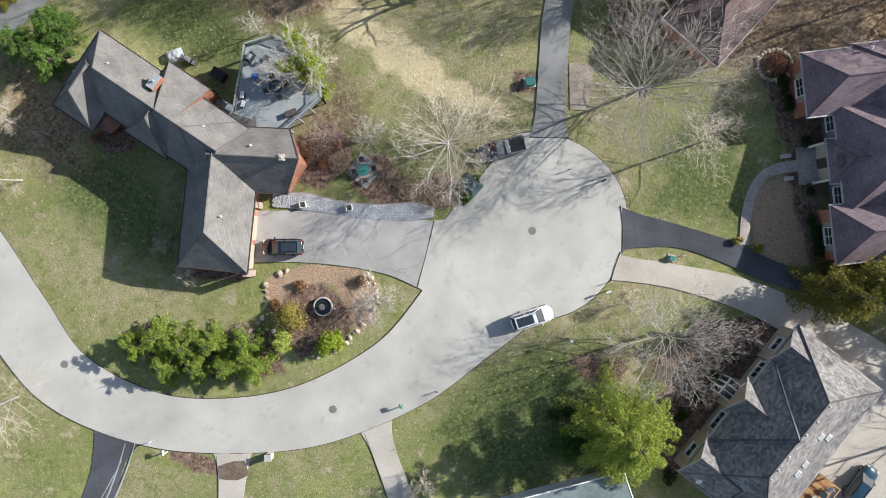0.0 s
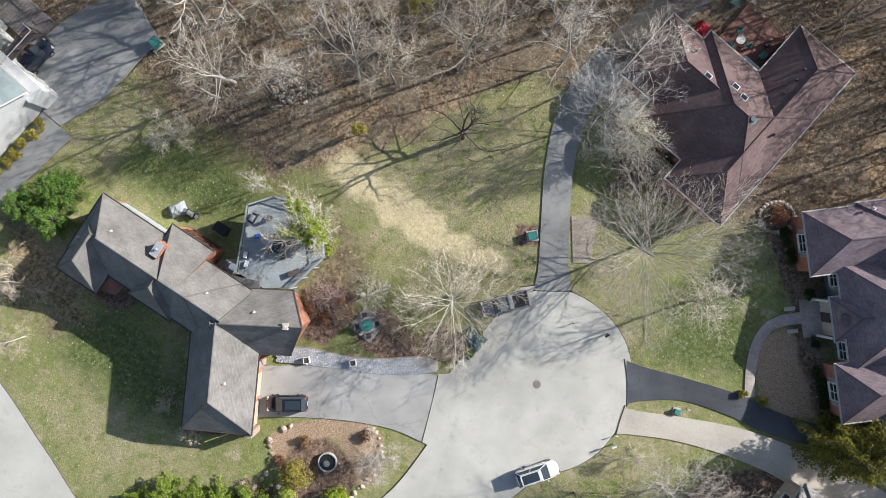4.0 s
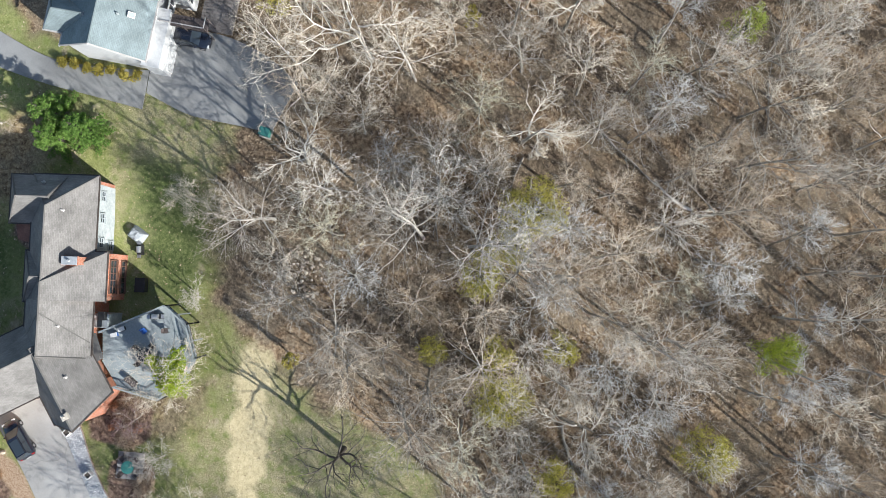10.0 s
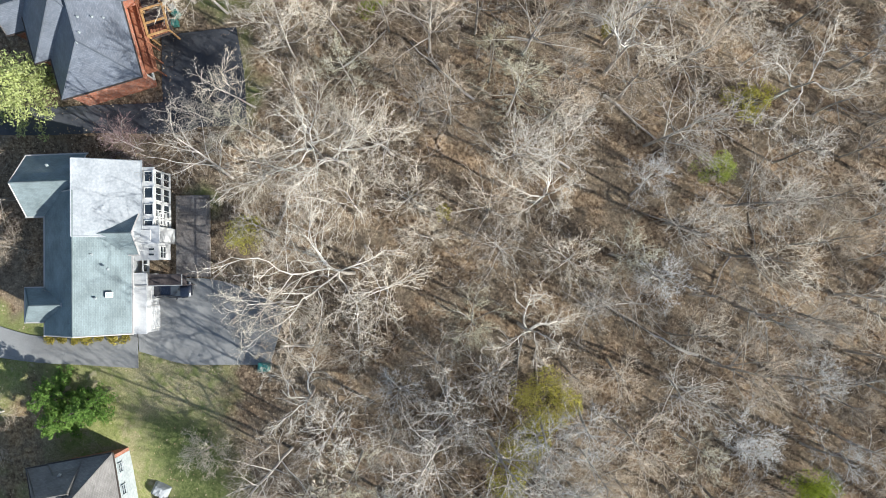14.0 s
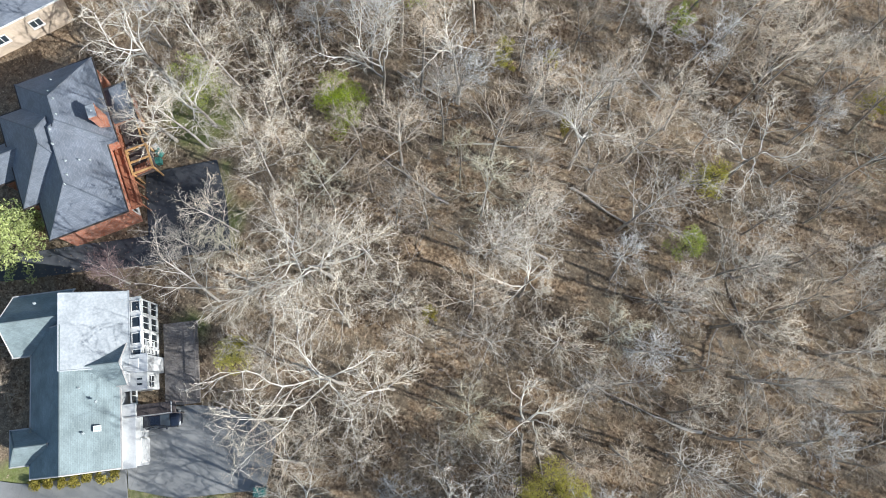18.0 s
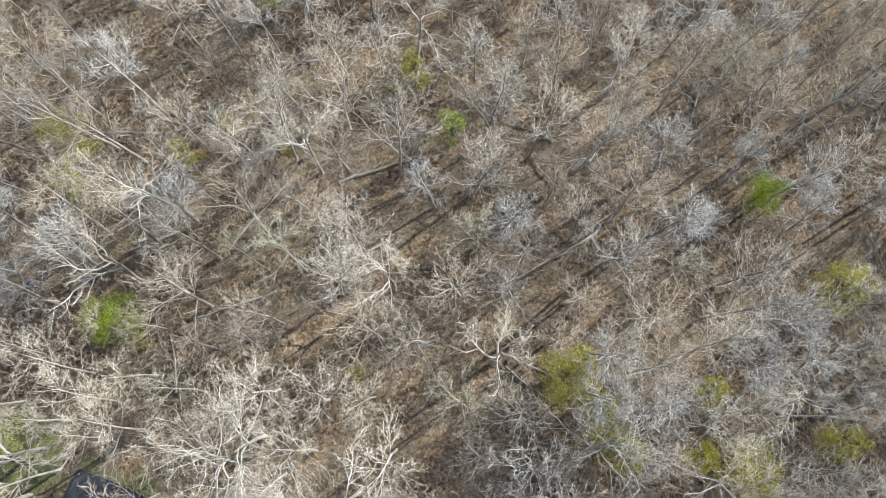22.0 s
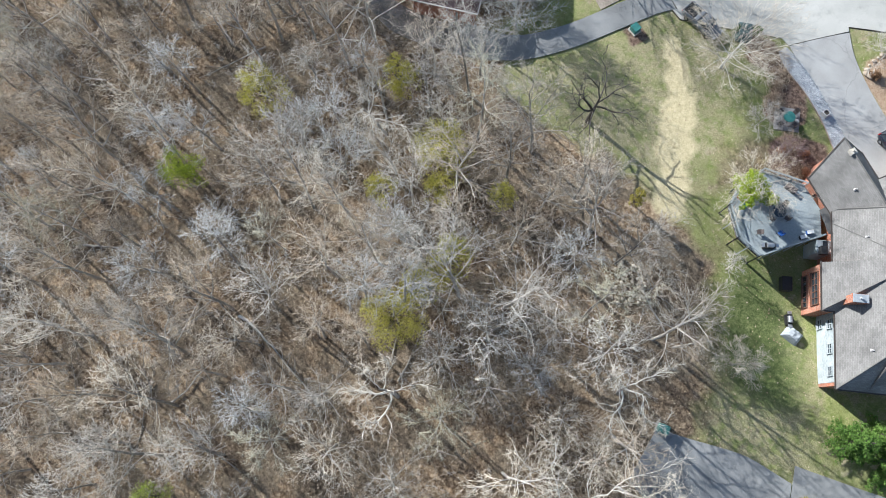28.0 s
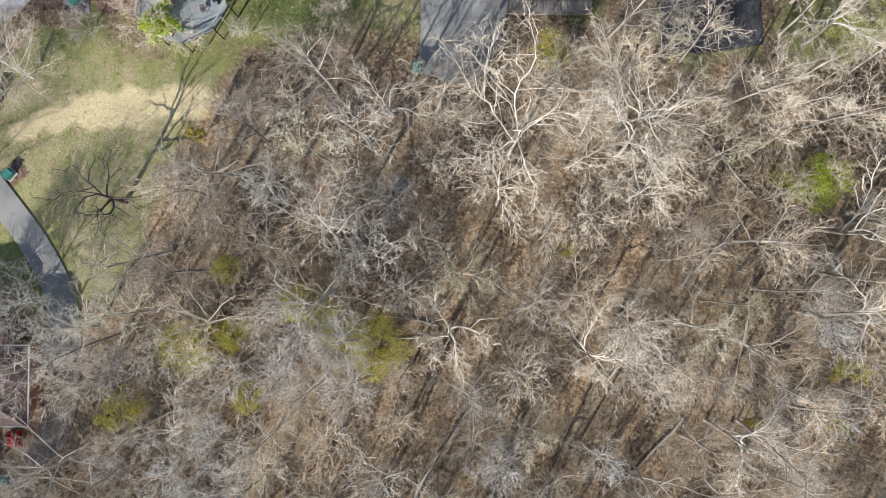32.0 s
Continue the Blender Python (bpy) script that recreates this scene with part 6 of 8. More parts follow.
# lone bare trees about the houses
LONE = [
    (19.6, 17.2, 11, 10.0, "large bare maple on the lawn edge", "bark", "twig_mid", (22, 11, 7, 3)),
    (25.6, 11.0, 9, 4.4, "small bare tree on the front lawn", "bark", "twig_pale", (12, 9, 6, 3)),
    (-14.9, 17.9, 8, 5.4, "bare tree half covered in ivy beside the deck", "bark", "twig_pale", (11, 10, 7, 3)),
    (22.2, -9.6, 8, 8.0, "spreading bare tree before the tan house", "bark", "twig_mid", (22, 11, 7, 3)),
    (-49.8, -17.0, 8, 7.0, "bare pale tree on the street corner", "bark", "twig_pale", (13, 9, 7, 3)),
    (-49.6, 13.6, 7, 3.6, "small bare tree on the lawn", "bark", "twig_brown", (12, 9, 6, 3)),
    (-49.3, 7.6, 6, 3.2, "small bare tree on the lawn", "bark", "twig_brown", (12, 9, 6, 3)),
    (-61.4, 47.4, 7, 3.8, "bare tree with reddish twigs beside the black driveway", "bark", "twig_red", (12, 9, 7, 3)),
    (-58.0, 55.4, 7, 3.3, "bare blue-grey tree over the parking court", "bark", "twig", (11, 8, 5, 3)),
    (-67.4, 33.2, 11, 5.4, "large bare tree before the white house", "bark", "twig_brown", (13, 9, 7, 3)),
    (-27.2, 34.6, 8, 3.8, "bare tree at the edge of the back lawn", "bark", "twig_brown", (11, 9, 6, 3)),
    (-31.9, 29.7, 6, 3.4, "small feathery bare tree on the back lawn", "bark", "twig_pale", (12, 9, 7, 3)),
    (-22.4, 24.4, 4, 2.2, "small bare tree beside the deck", "bark", "twig_mid", (8, 6, 5, 3)),
    (-9.4, 12.4, 4, 2.6, "small bare shrubby tree in the garden bed", "bark", "twig_mid", (11, 7, 6, 3)),
    (-51.0, 15.7, 7, 3.8, "bare tree beside the street", "bark", "twig_brown", (12, 9, 6, 3)),
    (15.2, 31.2, 8.5, 7.2, "grey sprawling bare tree over the driveway", "bark", "twig_grey", (18, 11, 7, 3)),
    (18.4, 29.2, 7.5, 4.4, "grey sprawling bare tree between the driveway and the purple-roofed house", "bark", "twig_olive", (18, 11, 7, 3)),
    (19.4, 37.4, 11, 5.4, "bare woodland tree over the driveway bend", "bark", "twig", (11, 7, 6, 3)),
    (24.6, 46.8, 12, 5.4, "bare woodland tree at the gravel court", "bark", "twig_brown", (11, 7, 6, 3)),
    (12.0, 38.0, 11, 5.2, "bare woodland tree beside the driveway", "bark", "twig", (11, 7, 6, 3)),
    (31.4, 47.2, 11, 5.2, "bare woodland tree behind the court", "bark", "twig_mid", (11, 7, 6, 3)),
    (41.6, 41.4, 12, 5.6, "bare woodland tree beside the purple-roofed house", "bark", "twig_brown", (11, 7, 6, 3)),
    # four trees added out of view; the first three shade the concrete court
    (53.0, -13.0, 13, 5.5, "unseen tall bare tree added to shade the concrete court", "bark", "twig", (11, 7, 6, 3)),
    (54.5, -20.0, 14, 5.5, "unseen tall bare tree added to shade the concrete court", "bark", "twig", (11, 7, 6, 3)),
    (53.5, -27.5, 13, 5.5, "unseen tall bare tree added to shade the concrete court", "bark", "twig", (11, 7, 6, 3)),
    (52.0, -6.0, 12, 5.0, "unseen tall bare tree added beside the olive conifers", "bark", "twig", (11, 7, 6, 3)),
    (-55.0, 31.0, 5, 2.6, "small bare tree beside the white house", "bark", "twig_brown", (11, 9, 6, 3)),
    (-14.5, 12.2, 4, 2.4, "bare ornamental tree in the mulch bed", "bark", "twig_red", (10, 7, 5, 3)),
    (-9.2, -5.8, 2.8, 3.3, "low spreading bare shrub on the island bed", "bark", "twig_mid", (16, 9, 6, 3)),
    (-32.6, 0.4, 2.5, 1.7, "bare shrub beside the garage wall", "bark", "twig_brown", (10, 6, 5, 3)),
    (-30.2, -2.8, 2.0, 1.5, "bare shrub beside the garage wall", "bark", "twig_brown", (10, 6, 5, 3)),
    (-4.0, -26.0, 2.6, 2.2, "bare shrub beside the concrete driveway", "bark", "twig_pale", (10, 6, 5, 3)),
    (19.0, -6.2, 2.6, 1.8, "bare shrub at the corner of the lawn", "bark", "twig_brown", (10, 6, 5, 3)),
    (-62.5, 30.0, 6, 3.2, "bare tree on the front lawn of the white house", "bark", "twig_brown", (11, 9, 6, 3)),
]
IVIED = [(135, 6), (112, 5.5), (160, 6), (182, 5), (90, 4.5), (60, 4), (202, 4.5), (20, 3), (250, 3), (125, 4), (300, 2.5)]
FANS = {0: [(a * 137.5 % 360, 6.4 + 2.6 * (a * 0.37 % 1) + 1.5 * max(0, math.sin(radians(a * 137.5)))) for a in range(30)], 3: [(a * 137.5 % 360, 5.2 + 2.6 * (a * 0.41 % 1)) for a in range(24)]}
for i, (x, y, hgt, spr, lab, bk, tw, kids) in enumerate(LONE):
    fan = kids[0] > 18
    bare_tree(500 + i, pose(x, y, float(hollow(x, y))), lab, bark=M[bk], twig=M[tw], height=hgt, spread=spr * 0.85, trunk_r=0.014 * hgt + 0.03, taper=0.38, kids=kids, first=0.2, rise=(20, 70), twig_r=0.010, limb_levels=1, crook=0.07 if fan else 0.11, fork=0.5 if fan else 0.56, aims=IVIED if "ivy" in lab else FANS.get(i), aim_rise=(0.35, 1.0))
bare_tree(559, pose(-1.0, 11.8, -0.1), "pale multi-limbed bare tree beside the turning circle", bark=M["bark_white"], twig=M["twig_pale"], limb_levels=1, height=6.5, spread=7, trunk_r=0.2, lean=0.01, kids=(24, 13, 7, 3), crook=0.08, first=0.18, twig_r=0.009, fork=0.42, taper=0.26, aims=[(i * 137.5 % 360, 5.0 + 2.6 * (i * 0.37 % 1)) for i in range(24)], aim_rise=(0.3, 0.9))
bare_tree(560, pose(0.5, 29.6, 0), "dark gnarled bare oak on the dry lawn", bark=M["bark_dark"], twig=M["bark_dark"], limb_levels=2, height=7.5, spread=5.0, trunk_r=0.34, taper=0.62, kids=(7, 6, 5, 3), crook=0.2, first=0.45, twig_r=0.012, steps=(7, 7, 4, 2, 1), aims=[(20, 5.0), (75, 4.6), (130, 4.2), (200, 5.0), (255, 5.2), (310, 5.0), (345, 4)])

# the wood
rng = random.Random(11)
KINDS = []
WOOD_TWIGS = ("twig", "twig_brown", "twig_grey", "twig_olive", "twig", "twig_brown", "twig_pale", "twig_mid", "twig_grey", "twig_brown")
for i in range(10):
    KINDS.append(bare_tree(100 + i, pose(0, 0, 0), "tall bare grey-brown woodland tree with fine twigs", group="bare trees of the wood", twig=M[WOOD_TWIGS[i]], height=12.5 + 1.5 * (i % 4), spread=(4.4, 5.4, 3.6)[i % 3], trunk_r=0.15 + 0.03 * (i % 3), kids=((11, 7, 6, 3), (12, 7, 5, 3), (9, 8, 6, 3))[i % 3], steps=(7, 5, 3, 1, 1), first=(0.42, 0.3, 0.5)[i % 3], rise=((18, 66), (28, 74), (10, 60))[i % 3], fork=(0.52, 0.56, 0.6)[i % 3], taper=0.5, twig_r=0.0135, crook=0.06 + 0.025 * (i % 4)))
LIGHT = [bare_tree(140 + i, pose(0, 0, 0), "bare woodland tree", twig=M[WOOD_TWIGS[i]], height=13 + i, spread=(4.6, 5.2, 4.0)[i % 3], trunk_r=0.17, kids=(11, 7, 5, 2), steps=(6, 4, 2, 1, 1), fork=0.58, twig_r=0.021, crook=0.09) for i in range(4)]
# broad old trees that stand out of the canopy
BROAD = [(0.4, 37.4), (-14.5, 49.3), (-0.4, 76.4), (-2.6, 64.3), (0.8, 47.1), (-5.5, 54.7), (-25.3, 36.3), (-46.5, 88.9), (-33.6, 93.2), (-32.0, 45.7), (-27.8, 90.2), (9.4, 88.0), (1.5, 60.1), (-7.3, 86.2)]
# paler trees round the sycamores, over the yards of the two western houses
PALE = [(-48.5, 57.5), (-46.0, 66.5), (-41.0, 67.5), (-38.5, 60.0), (-39.5, 53.0), (-33.0, 50.0), (-30.0, 58.0), (-37.0, 47.8), (-52.0, 63.5), (-43.5, 51.8), (-28.0, 50.0), (-36.0, 65.0), (-56.5, 67.0), (-31.0, 64.0), (-64.5, 70.0), (-69.0, 73.5), (-61.0, 74.5), (-74.0, 73.5), (-66.0, 78.0), (-66.0, 65.2), (-61.5, 67.5), (-56.0, 60.0), (-70.5, 77.0), (-58.5, 70.5), (-54.0, 72.5)]
lone = [(s[0], s[1]) for s in SYCAMORES]
spots = spread_points(rng, (-98, 70, 28, 136), 5.3, 16000, wooded, lone + BROAD + PALE)
spots.sort(key=lambda p: (p[0] + 18) ** 2 + (p[1] - 76) ** 2)
spots = BROAD + PALE + spots[:400]
# the wood goes on past the eastern gardens, added mostly out of view for its long shadows
spots += [p for p in spread_points(rng, (38, 68, 20, 56), 4.3, 900, lambda x, y: in_poly(WOOD, x, y), spots)][:36]
NEAR = 270
far_v, far_f, far_s, far_m = [], [], [], []
count = 0
for i, (x, y) in enumerate(spots):
    s = 1.15 if i < len(BROAD) else rng.uniform(0.7, 1.15)
    m, src, tall = pose(x, y, float(hollow(x, y)), 0, 0, rng.uniform(0, 360)), KINDS[6] if len(BROAD) <= i < len(BROAD) + len(PALE) else rng.choice(KINDS if i < NEAR else LIGHT), rng.uniform(0.9, 1.15)
    if i < NEAR:
        ob = copy_thing(src, m)
        ob.scale = (s, s, s * tall)
        continue
    for o in src.children:
        me = o.data
        co = np.empty(len(me.vertices) * 3)
        me.vertices.foreach_get("co", co)
        co = co.reshape(-1, 3) * (s, s, s * tall) @ np.array(m.to_3x3()).T + np.array(m.translation)
        far_v.append(co)
        slot = []
        for q in me.materials:
            if q not in far_m:
                far_m.append(q)
            slot.append(far_m.index(q))
        for p in me.polygons:
            far_f.append([k + count for k in p.vertices])
            far_s.append(slot[p.material_index])
        count += len(co)
if far_f:
    me = bpy.data.meshes.new("far_trees")
    me.from_pydata(np.concatenate(far_v).tolist(), [], far_f)
    for q in far_m:
        me.materials.append(q)
    me.polygons.foreach_set("material_index", far_s)
    tagged(new("far_trees", me), "more bare grey-brown trees at the far edges of the wood", "trees", kind="stuff")
for src in KINDS + LIGHT:
    for o in list(src.children_recursive) + [src]:
        bpy.data.objects.remove(o)


def undergrowth():
    """Brush and saplings under the trees: too many to count, one object."""
    rng = random.Random(5)
    grey, brown, tips_g, tips_b = [], [], [], []
    for x, y in spread_points(rng, (-96, 62, 30, 126), 1.65, 26000, wooded):
        h = rng.uniform(0.8, 3.0) if rng.random() < 0.7 else rng.uniform(3.0, 6.5)
        low, tips = (grey, tips_g) if rng.random() < 0.4 else (brown, tips_b)
        for k in range(rng.randint(3, 5)):
            a, e = rng.uniform(0, 6.283), rng.uniform(0.25, 0.8)
            p = Vector((x, y, -0.1))
            q = p + Vector((math.cos(a) * e * h * 0.6, math.sin(a) * e * h * 0.6, h * rng.uniform(0.6, 1)))
            low.append((p, q, 0.03, 0.012, 0))
            for j in range(7):
                f = p.lerp(q, rng.uniform(0.3, 1))
                b = rng.uniform(0, 6.283)
                tips.append((f, f + Vector((math.cos(b), math.sin(b), rng.uniform(-0.1, 0.8))) * (0.5 + 0.2 * h) * rng.uniform(0.35, 1.0), 0.014, 0.007, 1))
    me = seg_mesh("undergrowth", [(grey, 3, 0.014, M["twig_mid"], True), (tips_g, 3, 0.014, M["twig_mid"], True), (brown, 3, 0.014, M["brush"], True), (tips_b, 3, 0.014, M["brush"], True)])
    tagged(new("undergrowth", me), "tangled bare brush and saplings on the woodland floor", "brush", kind="stuff")


undergrowth()

# greening shrubs and small evergreens in the wood: x, y, radius, height, kind
GREENS = [
    (-10.5, 61.0, 3.2, 6, "leaf_olive"), (-8.9, 56.6, 2.4, 4, "leaf_olive"), (-7.6, 52.4, 2.4, 5, "leaf_olive"), (-15.2, 90.8, 1.8, 4, "leaf_lime"), (-32.2, 66.9, 0.8, 1.6, "leaf_gold"),
    (4.0, 47.3, 3.2, 5, "leaf_olive"), (14.6, 47.4, 2.2, 4, "leaf_olive"), (15.4, 74.2, 2.2, 6, "leaf_bright"), (20.3, 62.2, 2.6, 5, "leaf_olive"), (-17.9, 98.7, 2.0, 4, "leaf_olive"),
    (-31.9, 113.2, 1.6, 4, "leaf_lime"), (-45.2, 95.8, 1.4, 4, "leaf_olive"), (-55.7, 78.8, 2.8, 6, "leaf_bright"), (3.5, 55.3, 1.7, 3.5, "leaf_olive"), (-40.9, 99.4, 0.9, 2, "leaf_gold"),
    (-10.8, 30.2, 0.8, 1.6, "leaf_gold"), (-58.0, 101.5, 2.6, 5, "leaf_olive"), (-58.9, 96.5, 2.0, 4, "leaf_lime"), (-70.2, 70.2, 2.4, 6, "leaf_lime"), (-34.4, 93.6, 0.9, 2, "leaf_gold"),
    (-45.8, 49.6, 2.0, 2.4, "leaf_olive"), (0.1, 49.7, 1.8, 3.5, "leaf_olive"), (-3.6, 43.8, 1.6, 3.0, "leaf_olive"), (-8.3, 119.0, 1.6, 4, "leaf_olive"),
]
for i, (x, y, r, hgt, kd) in enumerate(GREENS):
    leafy(700 + i, pose(x, y, 0), {"leaf_olive": "olive-green shrub just coming into leaf", "leaf_lime": "lime-green young evergreen in the wood", "leaf_bright": "bright yellow-green cedar in the wood", "leaf_gold": "small golden-green shrub under the trees"}[kd], "shrub", hgt + 3.2, r * 1.5, int((1100 if kd == "leaf_bright" else 800) * r * r) + 450, M[kd], 0.085 if r > 1 else 0.10, 16 + int(12 * r), 0.07, name="woodland_shrub", base=0.3, lump=0.55)

# hedge of rounded evergreens on the island bank
for i, (x, y, r) in enumerate([(-35.6, -10.9, 1.9), (-33.0, -9.9, 1.9), (-32.2, -13.1, 1.9), (-30.0, -11.0, 1.8), (-28.6, -13.4, 1.6), (-26.9, -10.8, 1.9), (-25.4, -13.3, 1.7), (-23.2, -10.8, 1.8), (-22.3, -13.4, 1.8)]):
    conifer(800 + i, pose(x, y, 0), "feathery bright green evergreen shrub in a row", 4.6, r * 1.12, 5600, M["leaf_hedge"], 0.11, name="evergreen_shrub", group="evergreen shrubs on the bank")
leafy(820, pose(-19.6, -10.6, 0), "yellow-green rounded shrub in the island bed", "shrub", 2.4, 1.5, 1700, M["leaf_lime"], 0.13, 18, 0.08, name="evergreen_shrub", base=0.2)
leafy(821, pose(-18.3, -8.0, 0), "airy yellow-green shrub in the island bed", "shrub", 2.8, 2.0, 1700, M["leaf_gold"], 0.13, 22, 0.08, name="evergreen_shrub", base=0.2)
leafy(822, pose(-14.0, -10.6, 0), "bright green rounded shrub in the island bed", "shrub", 2.6, 1.7, 2000, M["leaf_bright"], 0.14, 20, 0.08, name="evergreen_shrub", base=0.2)
# taller evergreens
conifer(830, pose(17.6, -19.4, 0), "tall feathery yellow-green conifer on the lawn", 13.5, 6.0, 46000, M["leaf_lime"], 0.12)
for i, (x, y, hgt, r) in enumerate([(-44.0, 24.3, 6.5, 2.5), (-45.2, 20.9, 6.0, 2.5), (-47.6, 22.2, 6.5, 2.7)]):
    conifer(840 + i, pose(x, y, 0), "feathery green juniper at the corner of the lawn", hgt, r * 0.92, 8000, M["leaf_juniper"], 0.12, name="evergreen_tree", group="junipers at the lawn corner")
conifer(850, pose(40.2, -5.0, 0), "olive-green conifer beside the concrete driveway", 11, 3.9, 12000, M["leaf_fir"], 0.14)
conifer(851, pose(43.6, -4.2, 0), "olive-green conifer beside the concrete driveway", 12, 4.1, 12000, M["leaf_fir"], 0.14)
# more conifers, mostly out of view, added to throw shade over the drive
for i, (x, y) in enumerate(((50.5, -1.5), (56.0, -6.5), (60.5, -10.5))):
    conifer(856 + i, pose(x, y, 0), "olive-green conifer added to shade the concrete driveway", 12, 3.8, 9000, M["leaf_fir"], 0.16)
conifer(852, pose(-74.0, 43.0, 0), "pale yellow-green white pine beside the brick house", 14, 4.3, 13000, M["leaf_white_pine"], 0.14)
leafy(853, pose(12.4, -21.6, 0), "dark green shrub below the tall tree", "shrub", 3.2, 2.4, 2400, M["leaf_pine"], 0.15, 20, 0.1, base=0.2)


def ivy(at, arms):
    """Ivy along the limbs of a tree: bent stems, and leaves in ragged tufts round them."""
    rng = random.Random(854)
    t = thing("ivy", at, "ragged green ivy climbing along the bare tree's limbs", "ivy")
    clumps, stems = [], bmesh.new()
    for pts, fat in arms:
        for a, b in zip(pts, pts[1:]):
            a, b = Vector(a), Vector(b)
            tube(stems, a, b, 0.07, 0.05, 6)
            for k in range(8):
                r = fat * rng.uniform(0.35, 1.0)
                p = a.lerp(b, rng.random()) + Vector((rng.gauss(0, 0.5), rng.gauss(0, 0.5), rng.gauss(0, 0.35))) * fat
                clumps.append((*p, r, r * rng.uniform(0.6, 1.3), r * 0.6))
    part("stem", stems, M["bark"], t)
    tagged(part("leaves", leaf_mesh("leaves", rng, clumps, 8000, 0.13, M["leaf_bright"]), None, t), kind="stuff")


ivy(pose(-14.7, 17.7, 0), [([(0, 0, 0.1), (-0.5, 0.5, 2.5), (-0.9, 1.2, 4.8)], 1.15), ([(-0.9, 1.2, 4.8), (-1.3, 3.0, 6.2), (-2.6, 4.6, 6.6)], 0.95), ([(-0.7, 0.8, 3.6), (-2.3, 1.0, 5.2), (-3.9, 1.0, 6.0)], 0.95), ([(-0.9, 1.2, 4.8), (-0.6, 2.4, 6.0)], 0.8)])


# ---- vehicles ----
def loft(bm, sections, cap=True):
    """Skin through rings of equal count."""
    rows = [[bm.verts.new(p) for p in s] for s in sections]
    n = len(rows[0])
    for a, b in zip(rows, rows[1:]):
        for i in range(n):
            bm.faces.new((a[i], a[(i + 1) % n], b[(i + 1) % n], b[i]))
    if cap:
        bm.faces.new(rows[0][::-1])
        bm.faces.new(rows[-1])
    bmesh.ops.recalc_face_normals(bm, faces=bm.faces)


def ring(x, w, z0, z1, c=0.12):
    """A rounded cross-section of a car body at x."""
    return [(x, -w + c, z0), (x, -w, z0 + c), (x, -w, z1 - c * 1.2), (x, -w + c * 1.5, z1), (x, w - c * 1.5, z1), (x, w, z1 - c * 1.2), (x, w, z0 + c), (x, w - c, z0)]


def car(at, paint, label, kind="suv", L=4.7, W=1.86, H=1.7, rack=False, glass_roof=False):
    t = thing({"pickup": "pickup_truck"}.get(kind, "car"), at, label, "pickup truck" if kind == "pickup" else "car")
    w, h = W / 2, L / 2
    belt = 0.62 * H
    bm = bmesh.new()
    tail = belt if kind != "sedan" else belt * 0.98
    loft(bm, [ring(-h, w * 0.66, 0.46, tail * 0.86), ring(-h + 0.06, w * 0.80, 0.36, tail * 0.94), ring(-h + 0.2, w * 0.93, 0.3, tail * 0.99), ring(-h + 0.6, w, 0.26, tail), ring(0, w, 0.24, belt), ring(h - 1.35, w, 0.26, belt * 0.98), ring(h - 0.7, w * 0.97, 0.28, belt * 0.91), ring(h - 0.32, w * 0.87, 0.3, belt * 0.84), ring(h - 0.1, w * 0.70, 0.34, belt * 0.76), ring(h, w * 0.48, 0.42, belt * 0.66)])
    body = part("body", bm, paint, t)
    for f in body.data.polygons:
        f.use_smooth = True
    x0, x1 = {"suv": (-h + 0.12, h - 1.15), "sedan": (-h + 0.75, h - 1.25), "pickup": (-0.35, h - 1.35)}[kind]
    t0, t1 = {"suv": (x0 + 0.35, x1 - 0.85), "sedan": (x0 + 0.75, x1 - 0.85), "pickup": (x0 + 0.25, x1 - 0.75)}[kind]
    bm = bmesh.new()
    loft(bm, [[(x0, -w * 0.88, belt - 0.03), (x1, -w * 0.86, belt - 0.03), (x1, w * 0.86, belt - 0.03), (x0, w * 0.88, belt - 0.03)], [(t0, -w * 0.70, H - 0.05), (t1, -w * 0.68, H - 0.05), (t1, w * 0.68, H - 0.05), (t0, w * 0.70, H - 0.05)]])
    part("glasshouse", bm, M["glass"], t, "dark tinted windows all round")
    bm = bmesh.new()
    box(bm, (t0 + t1) / 2, 0, H - 0.035, t1 - t0 + 0.06, w * 1.42, 0.07, bevel=0.03)
    for s in (-1, 1):
        for (xa, xb) in ((x0, t0), (x1, t1), ((x0 + x1) / 2 - 0.1, (t0 + t1) / 2)):
            tube(bm, (xa, s * w * 0.875, belt - 0.02), (xb, s * w * 0.70, H - 0.04), 0.045, 0.04, 4)
    roof = part("roof", bm, paint, t)
    if glass_roof:
        part("sunroof", box_bm((t0 + t1) / 2 - 0.1, 0, H + 0.006, (t1 - t0) * 0.8, w * 1.05, 0.015, bevel=0.004), M["glass"], roof, "dark glass roof panel")
    if rack or kind == "suv":
        for s in (-1, 1):
            part("roof_rail", box_bm((t0 + t1) / 2, s * w * 0.64, H + 0.04, (t1 - t0) * 0.9, 0.05, 0.05, bevel=0.01), M["steel"] if rack else M["black_plastic"], roof)
    if kind == "pickup":
        bm = bmesh.new()
        box(bm, (-h + 0.1 + x0) / 2, 0, belt + 0.012, x0 + h - 0.3, W * 0.76, 0.03)
        part("bed_liner", bm, M["black_plastic"], t, "dark open load bed")
        for s in (-1, 1):
            part("bed_side", box_bm((-h + x0) / 2, s * w * 0.9, belt + 0.05, x0 + h - 0.1, 0.14, 0.14, bevel=0.03), paint, t)
        part("tailgate", box_bm(-h + 0.12, 0, belt + 0.03, 0.1, W * 0.86, 0.16, bevel=0.03), paint, t)
        part("toolbox", box_bm(x0 - 0.3, 0, belt + 0.12, 0.45, W * 0.74, 0.22, bevel=0.03), M["steel"], t, "silver cross-bed toolbox")
